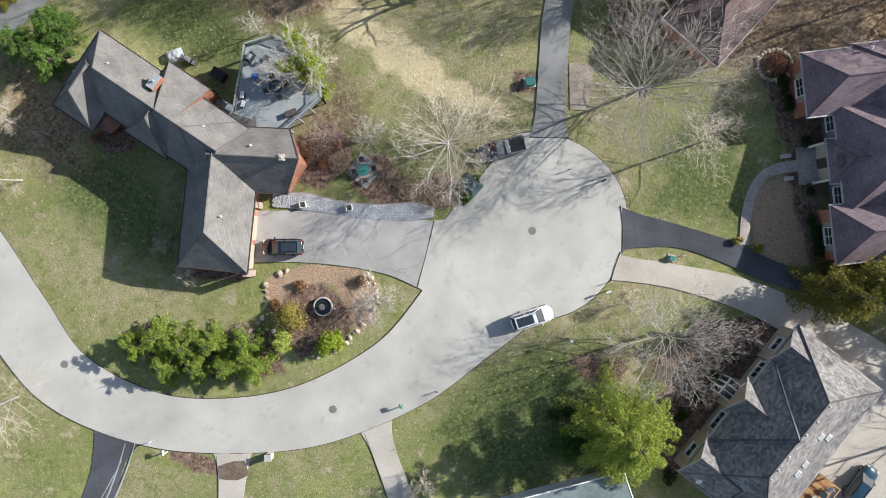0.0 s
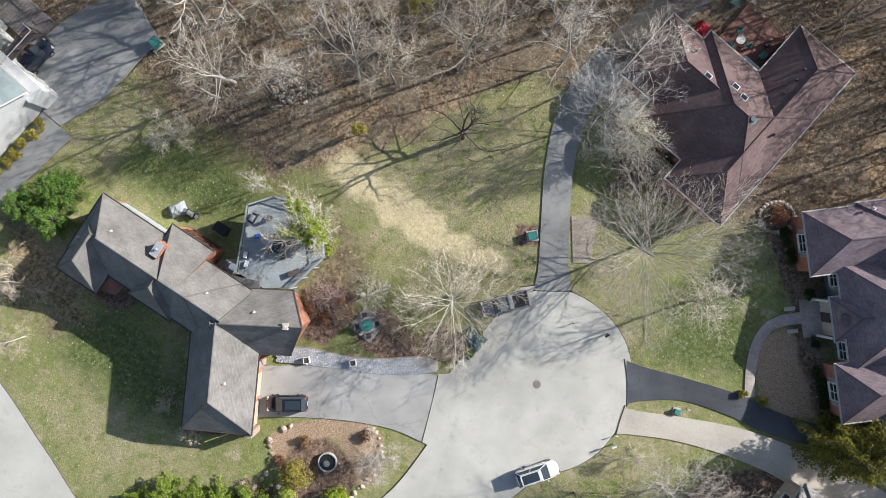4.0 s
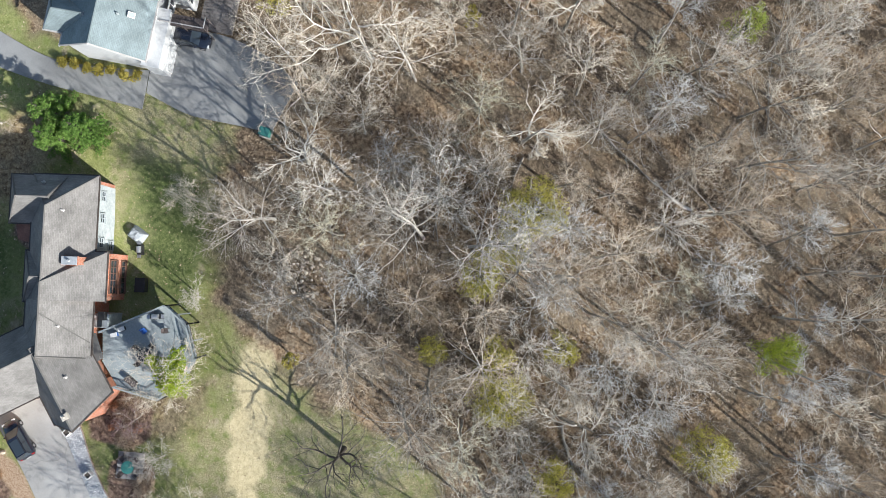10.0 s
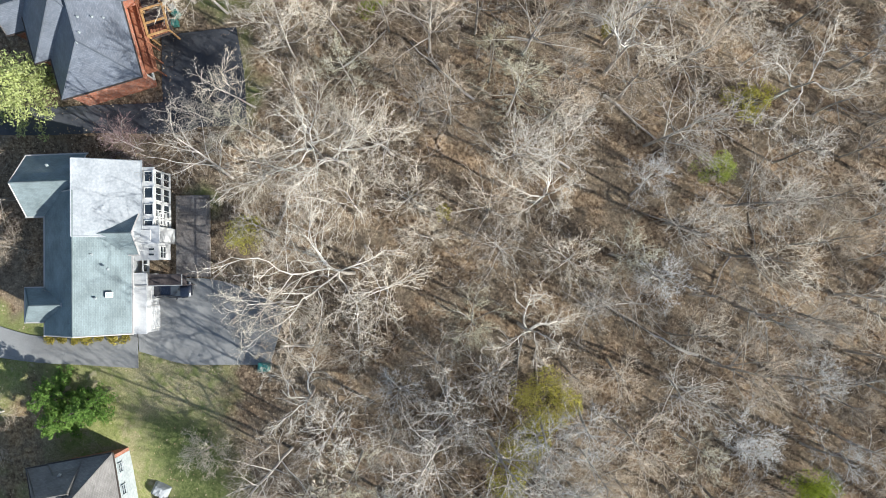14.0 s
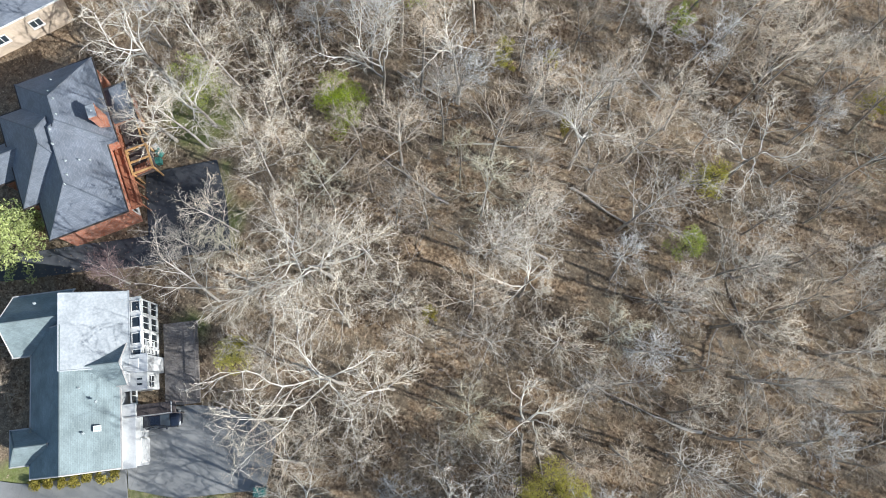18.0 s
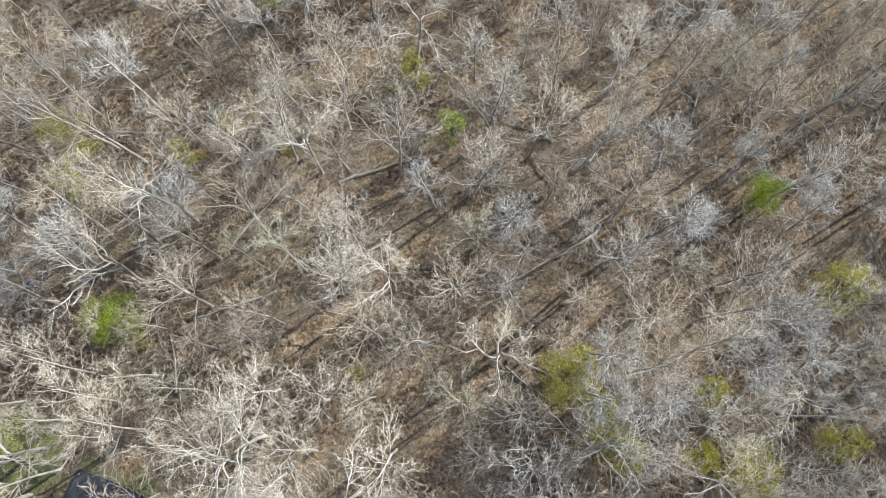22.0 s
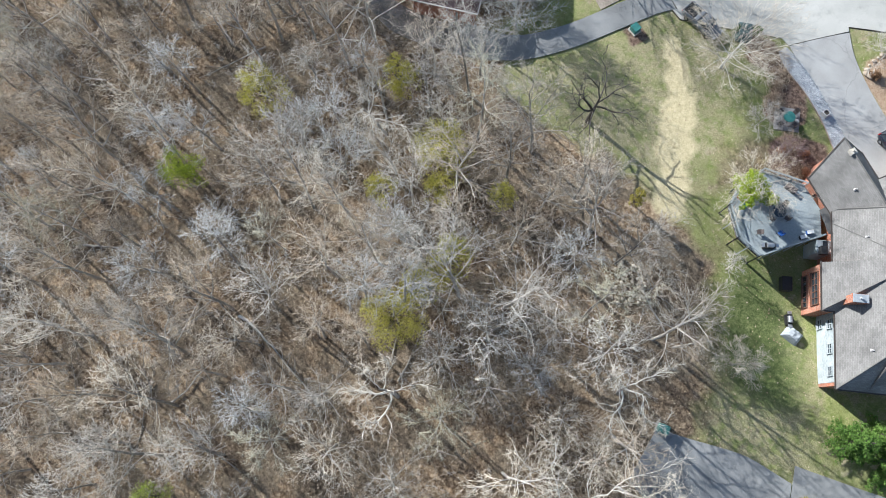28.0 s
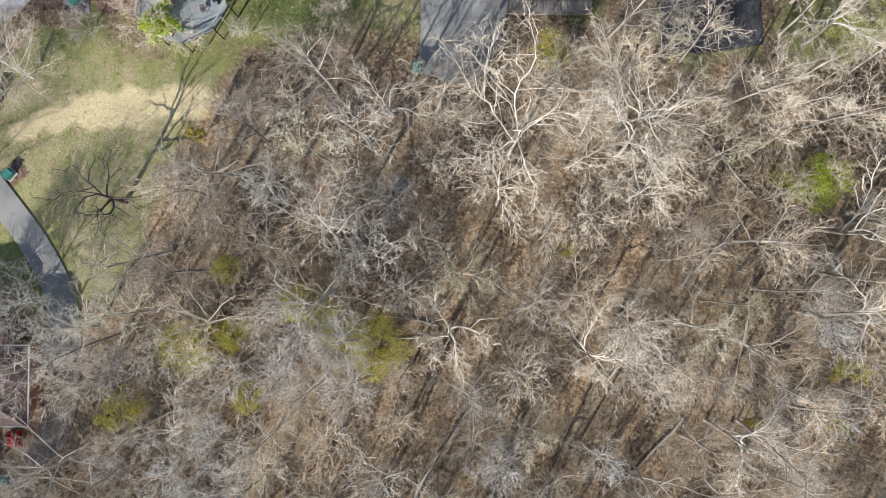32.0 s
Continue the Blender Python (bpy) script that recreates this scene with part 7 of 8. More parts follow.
    for x in (-h * 0.62, h * 0.62):
        for s in (-1, 1):
            bm = bmesh.new()
            tube(bm, (x, s * (w - 0.22), 0.34), (x, s * (w + 0.01), 0.34), 0.34, 0.34, 18)
            wh = part("wheel", bm, M["tyre"], t)
            bm = bmesh.new()
            tube(bm, (x, s * (w - 0.02), 0.34), (x, s * (w + 0.025), 0.34), 0.22, 0.19, 12)
            part("rim", bm, M["rim"], wh)
    for s in (-1, 1):
        part("headlight", box_bm(h - 0.2, s * w * 0.66, belt * 0.72, 0.22, 0.4, 0.16, bevel=0.04), M["lamp_clear"], t)
        part("taillight", box_bm(-h + 0.09, s * w * 0.76, belt * 0.82, 0.14, 0.24, 0.3, bevel=0.03), M["lamp_red"], t, "red tail light")
        part("mirror", box_bm(x1 - 0.35, s * (w + 0.09), belt + 0.05, 0.16, 0.2, 0.14, bevel=0.03), paint, t)
        for x in (x0 + 0.9, (x0 + x1) / 2 + 0.35):
            part("door_handle", box_bm(x, s * (w + 0.012), belt * 0.86, 0.2, 0.03, 0.04), M["black_plastic"], t)
    part("windscreen_wiper", box_bm(x1 - 0.05, 0.1, belt + 0.02, 0.04, 0.7, 0.03), M["black_plastic"], t)
    part("bumper", box_bm(h - 0.03, 0, 0.5, 0.12, W * 0.7, 0.22, bevel=0.04), M["black_plastic"], t)
    part("bumper", box_bm(-h + 0.02, 0, 0.52, 0.12, W * 0.76, 0.22, bevel=0.04), M["black_plastic"], t)
    part("number_plate", box_bm(-h - 0.05, 0, 0.72, 0.03, 0.5, 0.12), M["trim"], t)
    return t


car(pose(-19.4, 0.0, 0.07, 0, 0, 180), M["car_black"], "dark blue-black sport utility car parked before the garage", "suv", 4.6, 1.86, 1.68, glass_roof=True)
car(pose(8.4, -7.9, 0.05, 0, 0, 18), M["car_white"], "white crossover with a dark roof panel parked on the street", "suv", 4.8, 1.9, 1.62, rack=True, glass_roof=True)
car(pose(5.0, 10.9, 0.05, 0, 0, 194), M["car_grey"], "grey pickup truck parked at the edge of the circle", "pickup", 5.4, 1.95, 1.8)
car(pose(-69.5, 18.6, 0.05, 0, 0, 142), M["car_silver"], "silver saloon car parked along the street", "sedan", 4.8, 1.82, 1.45)
car(pose(44.6, -26.2, 0.06, 0, 0, 52), M["car_blue"], "dark teal car parked behind the tan house", "suv", 4.6, 1.86, 1.6)
car(pose(-47.45, 39.1, 0.08, 0, 0, 47), M["car_black"], "black sport utility car parked beside the terrace", "suv", 4.6, 1.86, 1.65)


# ---- deck behind the brick house ----
def clip_span(poly, y, horizontal=True):
    """Where a line across a polygon enters and leaves it."""
    xs = []
    for (x0, y0), (x1, y1) in zip(poly, poly[1:] + poly[:1]):
        if (y0 > y) != (y1 > y):
            xs.append(x0 + (y - y0) * (x1 - x0) / (y1 - y0))
    return (min(xs), max(xs)) if len(xs) >= 2 else None


def garden_deck():
    z = 2.35
    P = [(-16.4, 21.8), (-20.0, 22.9), (-22.9, 22.0), (-24.2, 14.6), (-21.4, 12.9), (-18.4, 12.9), (-14.7, 16.2), (-14.9, 19.4)]
    d = thing("deck", pose(0, 0, 0), "raised blue-grey timber deck with railings behind the brick house", "deck")
    bm = bmesh.new()
    prism(bm, P, z - 0.3, z - 0.04)
    part("frame", bm, M["deck_dark"], d)
    n = 66
    for i in range(n):
        y = 12.95 + (22.85 - 12.95) * (i + 0.5) / n
        span = clip_span(P, y)
        if span:
            part("plank", box_bm((span[0] + span[1]) / 2, y, z - 0.02, span[1] - span[0], 0.146, 0.04), M["deck_grey"], d)
    edges = [(P[i], P[(i + 1) % len(P)]) for i in (0, 1, 2, 6, 7, 5)]
    for a, b in edges:
        a, b = Vector((*a, z)), Vector((*b, z))
        m = max(1, int((b - a).length / 1.5))
        for k in range(m + 1):
            p = a.lerp(b, k / m)
            part("post", box_bm(p.x, p.y, z / 2 - 0.2, 0.12, 0.12, z + 1.9), M["deck_grey"], d)
        bm = bmesh.new()
        ang = math.degrees(math.atan2(b.y - a.y, b.x - a.x))
        c = (a + b) / 2
        box(bm, c.x, c.y, z + 0.98, (b - a).length + 0.1, 0.16, 0.05, ang)
        part("top_rail", bm, M["deck_grey"], d)
        part("bottom_rail", box_bm(c.x, c.y, z + 0.14, (b - a).length, 0.06, 0.08, ang), M["deck_grey"], d)
        bm = bmesh.new()
        q = int((b - a).length / 0.22)
        for k in range(1, q):
            p = a.lerp(b, k / q)
            box(bm, p.x, p.y, z + 0.55, 0.035, 0.035, 0.8)
        tagged(part("balusters", bm, M["deck_grey"], d), kind="stuff")
    return z


DZ = garden_deck()


def patio_table(at, top, label, r=0.65):
    t = thing("patio_table", at, label, "table")
    bm = bmesh.new()
    tube(bm, (0, 0, 0.70), (0, 0, 0.74), r, r, 20)
    part("tabletop", bm, top, t)
    for k in range(4):
        a = math.pi / 4 + k * math.pi / 2
        bm = bmesh.new()
        tube(bm, (r * 0.8 * math.cos(a), r * 0.8 * math.sin(a), 0), (r * 0.6 * math.cos(a), r * 0.6 * math.sin(a), 0.7), 0.025, 0.025, 6)
        part("leg", bm, M["black_plastic"], t)
    return t


def patio_chair(at, material, label):
    t = thing("patio_chair", at, label, "chair", "patio chairs")
    part("seat", box_bm(0, 0, 0.42, 0.5, 0.5, 0.05, bevel=0.015), material, t)
    bm = bmesh.new()
    box(bm, 0, 0, 0, 0.5, 0.05, 0.5, bevel=0.015)
    part("backrest", bm, material, t, m=pose(0, 0.26, 0.68, -12))
    for x in (-0.22, 0.22):
        for y in (-0.22, 0.22):
            part("leg", box_bm(x, y, 0.2, 0.04, 0.04, 0.42), M["black_plastic"], t)
        part("armrest", box_bm(x * 1.15, 0, 0.62, 0.06, 0.46, 0.03, bevel=0.01), material, t)
    return t


patio_table(pose(-19.6, 17.4, DZ), M["glass"], "round glass-topped patio table on the deck", 0.75)
for k, a in enumerate((20, 110, 200, 290)):
    patio_chair(pose(-19.6 + 1.15 * math.cos(radians(a)), 17.4 + 1.15 * math.sin(radians(a)), DZ, 0, 0, a - 90), M["deck_dark"], "dark patio chair round the deck table")
patio_chair(pose(-17.2, 20.4, DZ, 0, 0, 30), M["teal"], "green slatted deck chair beside the railing")
patio_chair(pose(-16.6, 18.9, DZ, 0, 0, 70), M["black_plastic"], "black folding deck chair beside the railing")


def cooler(at, material, label, s=1.0):
    t = thing("cool_box", at, label, "box")
    part("body", box_bm(0, 0, 0.2 * s, 0.7 * s, 0.42 * s, 0.4 * s, bevel=0.03), material, t)
    part("lid", box_bm(0, 0, 0.44 * s, 0.72 * s, 0.44 * s, 0.08 * s, bevel=0.02), M["trim"], t)
    return t


cooler(pose(-16.3, 20.1, DZ, 0, 0, 20), M["red"], "small red cool box on the deck")
cooler(pose(-23.2, 15.6, DZ, 0, 0, 70), M["blue"], "bright blue storage box on the deck")
cooler(pose(-23.3, 16.6, DZ, 0, 0, 80), M["black_plastic"], "black storage box on the deck")


def grill(at, label):
    t = thing("grill", at, label, "grill")
    part("cart", box_bm(0, 0, 0.42, 1.2, 0.55, 0.8, bevel=0.03), M["black_plastic"], t)
    bm = bmesh.new()
    tube(bm, (-0.35, 0, 0.95), (0.35, 0, 0.95), 0.28, 0.28, 12)
    part("hood", bm, M["steel"], t)
    for s in (-1, 1):
        part("side_shelf", box_bm(s * 0.75, 0, 0.85, 0.35, 0.45, 0.04, bevel=0.01), M["steel"], t)
    part("handle", box_bm(0, -0.32, 1.0, 0.5, 0.04, 0.04, bevel=0.01), M["black_plastic"], t)
    return t


grill(pose(-22.4, 20.6, DZ, 0, 0, 60), "black gas grill with a steel hood on the deck")
grill(pose(-30.6, 21.4, float(hollow(-30.6, 21.4)) - 0.1, 0, 0, -30), "covered black grill beside the sun room")


def covered_stack(at, material, label, s=1.0):
    """Something under a slack cover."""
    t = thing("covered_stack", at, label, "tarpaulin")
    bm = bmesh.new()
    bmesh.ops.create_grid(bm, x_segments=12, y_segments=10, size=1.0)
    for v in bm.verts:
        e = max(abs(v.co.x), abs(v.co.y))
        v.co.z = 0.95 * (1 - max(0, e - 0.55) ** 1.5 * 3.3) + 0.12 * noise.noise(v.co * 3)
        v.co.z = max(v.co.z, 0.0)
    r = bmesh.ops.extrude_face_region(bm, geom=list(bm.faces))
    bmesh.ops.translate(bm, verts=[v for v in r["geom"] if isinstance(v, bmesh.types.BMVert)], vec=(0, 0, -0.03))
    bmesh.ops.scale(bm, vec=(s, s * 0.8, s), verts=bm.verts)
    part("cover", bm, material, t)
    for x, y in ((-0.5, -0.4), (0.5, -0.4), (-0.5, 0.4), (0.5, 0.4)):
        part("leg", box_bm(x * s, y * s, 0.3 * s, 0.06, 0.06, 0.6 * s), M["black_plastic"], t)
    return t


covered_stack(pose(-32.3, 21.9, float(hollow(-32.3, 21.9)) - 0.1, 0, 0, 20), M["metal_roof"], "pale grey tarpaulin over stacked garden furniture", 1.0)
covered_stack(pose(1.5, 6.9, 0.0, 0, 0, -40), M["tarp_teal"], "dark blue-green tarpaulin at the edge of the planting bed", 1.25)
covered_stack(pose(27.2, 41.2, 0.1, 0, 0, 48), M["red"], "red canvas cover over a stack by the purple-roofed house", 0.9)


# ---- garden furniture and small structures ----
def fountain(at):
    t = thing("fountain", at, "round stone garden fountain with dark water", "fountain")
    bm = bmesh.new()
    for r0, r1, z0, z1 in ((1.22, 1.18, 0, 0.5),):
        n = 32
        rings = [[(0.88 * r * math.cos(a), 0.88 * r * math.sin(a), z) for a in np.linspace(0, 2 * math.pi, n + 1)[:-1]] for r, z in ((1.2, -0.1), (1.22, 0.45), (1.2, 0.5), (1.09, 0.5), (1.06, 0.45), (1.06, 0.0))]
    loft(bm, rings, cap=False)
    part("basin_rim", bm, M["stone"], t)
    bm = bmesh.new()
    tube(bm, (0, 0, 0.30), (0, 0, 0.34), 0.94, 0.94, 32)
    part("water", bm, M["water"], t, "still dark water")
    bm = bmesh.new()
    tube(bm, (0, 0, 0.2), (0, 0, 0.8), 0.12, 0.09, 12)
    part("stem", bm, M["stone"], t)
    bm = bmesh.new()
    tube(bm, (0, 0, 0.75), (0, 0, 0.95), 0.14, 0.36, 20, False)
    tube(bm, (0, 0, 0.95), (0, 0, 0.99), 0.36, 0.33, 20)
    part("bowl", bm, M["stone"], t)
    bm = bmesh.new()
    tube(bm, (0, 0, 0.95), (0, 0, 1.2), 0.07, 0.12, 10)
    part("finial", bm, M["stone"], t)
    return t


fountain(pose(-15.0, -6.7, -0.08))


def mailbox(at, label, post, material):
    t = thing("mailbox", at, label, "mailbox")
    part("post", box_bm(0, 0, 0.5, 0.12, 0.12, 1.2, bevel=0.01), post, t)
    part("arm", box_bm(0.12, 0, 0.95, 0.5, 0.09, 0.08, bevel=0.01), post, t)
    bm = bmesh.new()
    box(bm, 0.2, 0, 1.1, 0.55, 0.22, 0.18, bevel=0.02)
    tube(bm, (-0.07, 0, 1.19), (0.47, 0, 1.19), 0.11, 0.11, 12)
    b = part("box", bm, material, t)
    part("flag", box_bm(0.3, 0.13, 1.25, 0.04, 0.02, 0.18), M["lamp_red"], b, "small red flag")
    return t


mailbox(pose(17.0, -4.9, -0.05, 0, 0, 200), "white mailbox on a post beside the turning circle", M["trim"], M["trim"])
mailbox(pose(-6.1, -17.9, -0.05, 0, 0, 120), "dark green mailbox on a timber post", M["deck_dark"], M["teal"])
mailbox(pose(-32.8, -23.2, -0.05, 0, 0, 95), "white mailbox on a white post", M["trim"], M["trim"])
mailbox(pose(16.4, 7.4, -0.05, 0, 0, 210), "black mailbox on a thin post", M["black_plastic"], M["black_plastic"])
t = thing("mailbox_pillar", pose(-21.0, -23.5, -0.08), "tan stone mailbox pillar at the driveway", "mailbox")
part("pillar", box_bm(0, 0, 0.65, 0.65, 0.65, 1.35, bevel=0.05), M["stone_tan"], t)
part("capstone", box_bm(0, 0, 1.36, 0.8, 0.8, 0.1, bevel=0.03), M["stone"], t)
part("door", box_bm(0, 0.34, 0.95, 0.25, 0.04, 0.25), M["black_plastic"], t)


def utility_box(at, label, sx=1.0, sy=0.9, sz=0.8):
    t = thing("utility_box", at, label, "utility box")
    part("cabinet", box_bm(0, 0, sz / 2, sx, sy, sz, bevel=0.04), M["teal"], t)
    part("lid", box_bm(0, 0, sz + 0.02, sx + 0.06, sy + 0.06, 0.07, bevel=0.02), M["teal"], t)
    part("base", box_bm(0, 0, 0.02, sx + 0.3, sy + 0.3, 0.12, bevel=0.02), M["concrete"], t)
    return t


utility_box(pose(8.2, 18.4, -0.06, 0, 0, 8), "green transformer cabinet on a concrete base")
utility_box(pose(24.0, -1.3, -0.06, 0, 0, -15), "small green cable cabinet between the driveways", 0.6, 0.5, 0.5)
utility_box(pose(-34.0, 40.6, -0.08, 0, 0, 40), "teal wheeled waste container at the court's end", 1.1, 0.9, 1.1)


def street_lamp(at, label):
    t = thing("lamp_post", at, label, "lamp post")
    bm = bmesh.new()
    tube(bm, (0, 0, 0), (0, 0, 2.1), 0.05, 0.04, 8)
    tube(bm, (0, 0, 0), (0, 0, 0.3), 0.11, 0.08, 8)
    part("post", bm, M["black_plastic"], t)
    bm = bmesh.new()
    bmesh.ops.create_uvsphere(bm, u_segments=14, v_segments=9, radius=0.2, matrix=pose(0, 0, 2.3))
    part("globe", bm, M["trim"], t, "frosted white globe")
    return t


street_lamp(pose(12.5, -10.3, -0.08), "garden lamp post with a white globe on the lawn")
street_lamp(pose(-39.6, 47.5, -0.05), "lamp post with a white lantern beside the parking court")


def manhole(x, y, z):
    t = thing("manhole_cover", pose(x, y, z), "round dark iron manhole cover in the asphalt", "manhole cover", "manhole covers")
    bm = bmesh.new()
    tube(bm, (0, 0, -0.03), (0, 0, 0.008), 0.36, 0.355, 24)
    part("lid", bm, M["iron"], t)
    bm = bmesh.new()
    loft(bm, [[(r * math.cos(a), r * math.sin(a), zz) for a in np.linspace(0, 2 * math.pi, 25)[:-1]] for r, zz in ((0.46, -0.03), (0.455, 0.004), (0.37, 0.004))], cap=False)
    part("frame", bm, M["iron"], t)


for x, y, z in ((8.5, 1.8, 0.062), (-13.95, -18.3, 0.055), (-60.8, 12.6, 0.055), (-44.5, -13.3, 0.05)):
    manhole(x, y, z)


# ---- stones ----
def stone_mesh(seed, sx, sy, sz):
    rg = random.Random(seed)
    bm = bmesh.new()
    bmesh.ops.create_icosphere(bm, subdivisions=1, radius=1.0)
    for v in bm.verts:
        k = 1 + rg.uniform(-0.22, 0.22)
        v.co = Vector((v.co.x * sx * k, v.co.y * sy * k, max(v.co.z, -0.5) * sz * k))
    return bm


STONES = [mesh_of(stone_mesh(20 + i, 0.5, 0.36 + 0.03 * i, 0.26 + 0.02 * (i % 3)), "stone", M["stone_tan"]) for i in range(6)]


def scatter_stones(owner, rng, n, place, lo, hi, z=0.0):
    for i in range(n):
        x, y, dz = place(i)
        s = rng.uniform(lo, hi)
        ob = part("stone", STONES[rng.randrange(6)], None, owner, m=pose(x, y, z + dz + 0.1 * s, rng.uniform(-12, 12), rng.uniform(-12, 12), rng.uniform(0, 360)))
        ob.scale = (s, s, s)


rng = random.Random(31)
t = thing("rock_pile", pose(-18.4, 35.9, float(hollow(-18.4, 35.9))), "heap of pale tan field stones at the wood's edge", "rock pile")
def heap(i):
    a, r = rng.uniform(0, 6.283), 2.6 * math.sqrt(rng.random())
    return r * math.cos(a) * 1.2, r * math.sin(a) * 0.9, 0.5 * max(0, 1 - r / 2.6)
scatter_stones(t, rng, 130, heap, 0.2, 0.52)
t = thing("bed_edging", pose(0, 0, -0.08), "rough pale boulders edging the island bed", "stones")
ARC = spline([(-21.4, -5.0), (-21.2, -7.0), (-22.4, -8.8), (-20.6, -9.6)], 0.9)
ARC2 = spline([(-16.6, -12.6), (-13.6, -11.6), (-11.0, -9.4), (-9.2, -7.2), (-8.9, -5.0), (-9.9, -3.0)], 0.6)
EDGE = [tuple(p) for p in ARC] + [tuple(p) for p in ARC2]
scatter_stones(t, rng, len(EDGE), lambda i: (EDGE[i][0] + rng.uniform(-0.2, 0.2), EDGE[i][1] + rng.uniform(-0.2, 0.2), 0), 0.35, 0.75)
scatter_stones(t, rng, 7, lambda i: ((-20.0, -3.0, 0), (-19.2, -2.7, 0), (-21.6, -4.3, 0), (-10.4, -3.2, 0), (-24.6, -9.2, 0), (-23.4, -9.6, 0), (-22.0, -9.4, 0))[i], 0.7, 1.2)


def cobble_border():
    """The stone-filled border along the drive: each cobble is too small to pick out."""
    rng = random.Random(8)
    base = tagged(strip("cobble_bed", [(-20.6, 5.3, 1.6), (-17, 5.1, 1.9), (-13.3, 4.4, 1.6), (-9, 3.9, 1.7), (-5.0, 4.0, 2.0), (-2.6, 3.9, 1.2)], 0.045, M["cobble"]), "border of grey-blue cobbles along the driveway", "border")
    c = spline([(-20.6, 5.3, 1.6), (-17, 5.1, 1.9), (-13.3, 4.4, 1.6), (-9, 3.9, 1.7), (-5.0, 4.0, 2.0), (-2.6, 3.9, 1.2)], 0.2)
    V, F = [], []
    for x, y, w in c:
        for k in range(int(w / 0.17)):
            px, py, s = x + rng.uniform(-0.1, 0.1), y - w / 2 + 0.09 + 0.17 * k + rng.uniform(-0.04, 0.04), rng.uniform(0.06, 0.11)
            n = len(V)
            a0 = rng.uniform(0, 1)
            for q in range(5):
                a = a0 + q * 1.2566
                V.append((px + s * math.cos(a), py + s * math.sin(a), 0.05))
            for q in range(5):
                a = a0 + q * 1.2566
                V.append((px + s * 0.7 * math.cos(a), py + s * 0.7 * math.sin(a), 0.1 + s * 0.4))
            for q in range(5):
                F.append((n + q, n + (q + 1) % 5, n + 5 + (q + 1) % 5, n + 5 + q))
            F.append(tuple(n + 5 + q for q in range(5)))
    me = bpy.data.meshes.new("cobbles")
    me.from_pydata(V, [], F)
    me.materials.append(M["cobble"])
    tagged(part("cobbles", me, None, base), "grey-blue river cobbles", kind="stuff")


cobble_border()


def planter(at, label):
    t = thing("planter", at, label, "planter")
    for x, y, sx, sy in ((0, 0.32, 0.72, 0.08), (0, -0.32, 0.72, 0.08), (0.32, 0, 0.08, 0.56), (-0.32, 0, 0.08, 0.56)):
        part("side", box_bm(x, y, 0.3, sx, sy, 0.6, bevel=0.01), M["trim"], t)
    part("soil", box_bm(0, 0, 0.45, 0.56, 0.56, 0.1), M["bark_dark"], t, "dark potting soil")


planter(pose(-17.2, 4.75, 0.1, 0, 0, 10), "square white planter on the cobble border")
planter(pose(-12.0, 4.4, 0.1, 0, 0, 10), "square white planter on the cobble border")
# patio set in the side garden
t = thing("paved_patio", pose(-10.4, 8.6, -0.04, 0, 0, -38), "small patio of dark square pavers", "patio")
for i in range(5):
    for j in range(5):
        part("paver", box_bm(-1.2 + 0.6 * i, -1.2 + 0.6 * j, 0.0, 0.56, 0.56, 0.1, bevel=0.015), M["stone_dark"], t)
patio_table(pose(-10.4, 8.6, 0.01), M["teal"], "round green garden table on the small patio", 0.7)
for a in (10, 100, 190, 280):
    patio_chair(pose(-10.4 + 1.15 * math.cos(radians(a)), 8.6 + 1.15 * math.sin(radians(a)), 0.01, 0, 0, a - 90), M["deck_dark"], "dark iron garden chair round the green table")


# ---- planting and small things about the houses ----
def row_of(seed, spots, radius, height, leaves, material, size, label, name, group, category="shrub"):
    for i, (x, y) in enumerate(spots):
        leafy(seed + i, pose(x, y, -0.1), label, category, height, radius, leaves, M[material], size, 12, 0.05, name=name, base=0.1, group=group)


row_of(900, [(46 + 0.9936 * u - 0.1132 * v, 9 + 0.1132 * u + 0.9936 * v) for u, v in ((-8.8, 10.8), (-8.7, 9.5), (-8.5, 8.4), (-8.5, 7.4), (-6.9, 3.5), (-7.2, -1.9), (-7.1, -6.2), (-6.95, -7.1), (-6.9, -8.0), (-7.0, -8.9), (-7.5, -5.2))], 0.75, 1.0, 700, "leaf_box", 0.09, "clipped dark green boxwood before the brick front", "boxwood", "boxwoods before the brick house")
row_of(920, [(31.3, 0.6), (33.4, -0.1)], 0.7, 0.95, 700, "leaf_gold", 0.09, "round golden-green clipped shrub beside the black driveway", "golden_shrub", "golden shrubs at the driveway")
leafy(925, pose(35.4, 20.2, -0.1), "reddish dead-leaved shrub inside a ring of stones", "shrub", 1.5, 1.4, 1100, M["leaf_red"], 0.12, 14, 0.06, name="shrub", base=0.1)
row_of(930, [(-53.2, 25.4), (-52.2, 26.4), (-51.2, 27.4), (-50.2, 28.4), (-49.2, 29.5), (-48.2, 30.6), (-47.3, 31.6)], 0.85, 0.9, 650, "leaf_gold", 0.1, "low yellow-olive hedge shrub along the white house", "hedge_shrub", "low hedge along the white house")
row_of(940, [(1.0, 5.4), (1.5, 6.4), (1.9, 7.4)], 0.85, 0.9, 800, "leaf_pine", 0.1, "low dark green spreading juniper at the road edge", "juniper", "low junipers at the road edge")
row_of(950, [(11.0, -19.0), (12.6, -18.2), (20.0, -24.2), (23.6, -25.8), (25.2, -18.8), (26.8, -16.6), (28.6, -14.4), (30.6, -12.2)], 1.0, 1.1, 800, "leaf_box", 0.1, "dark evergreen foundation shrub in the mulch bed", "foundation_shrub", "foundation shrubs at the tan house")
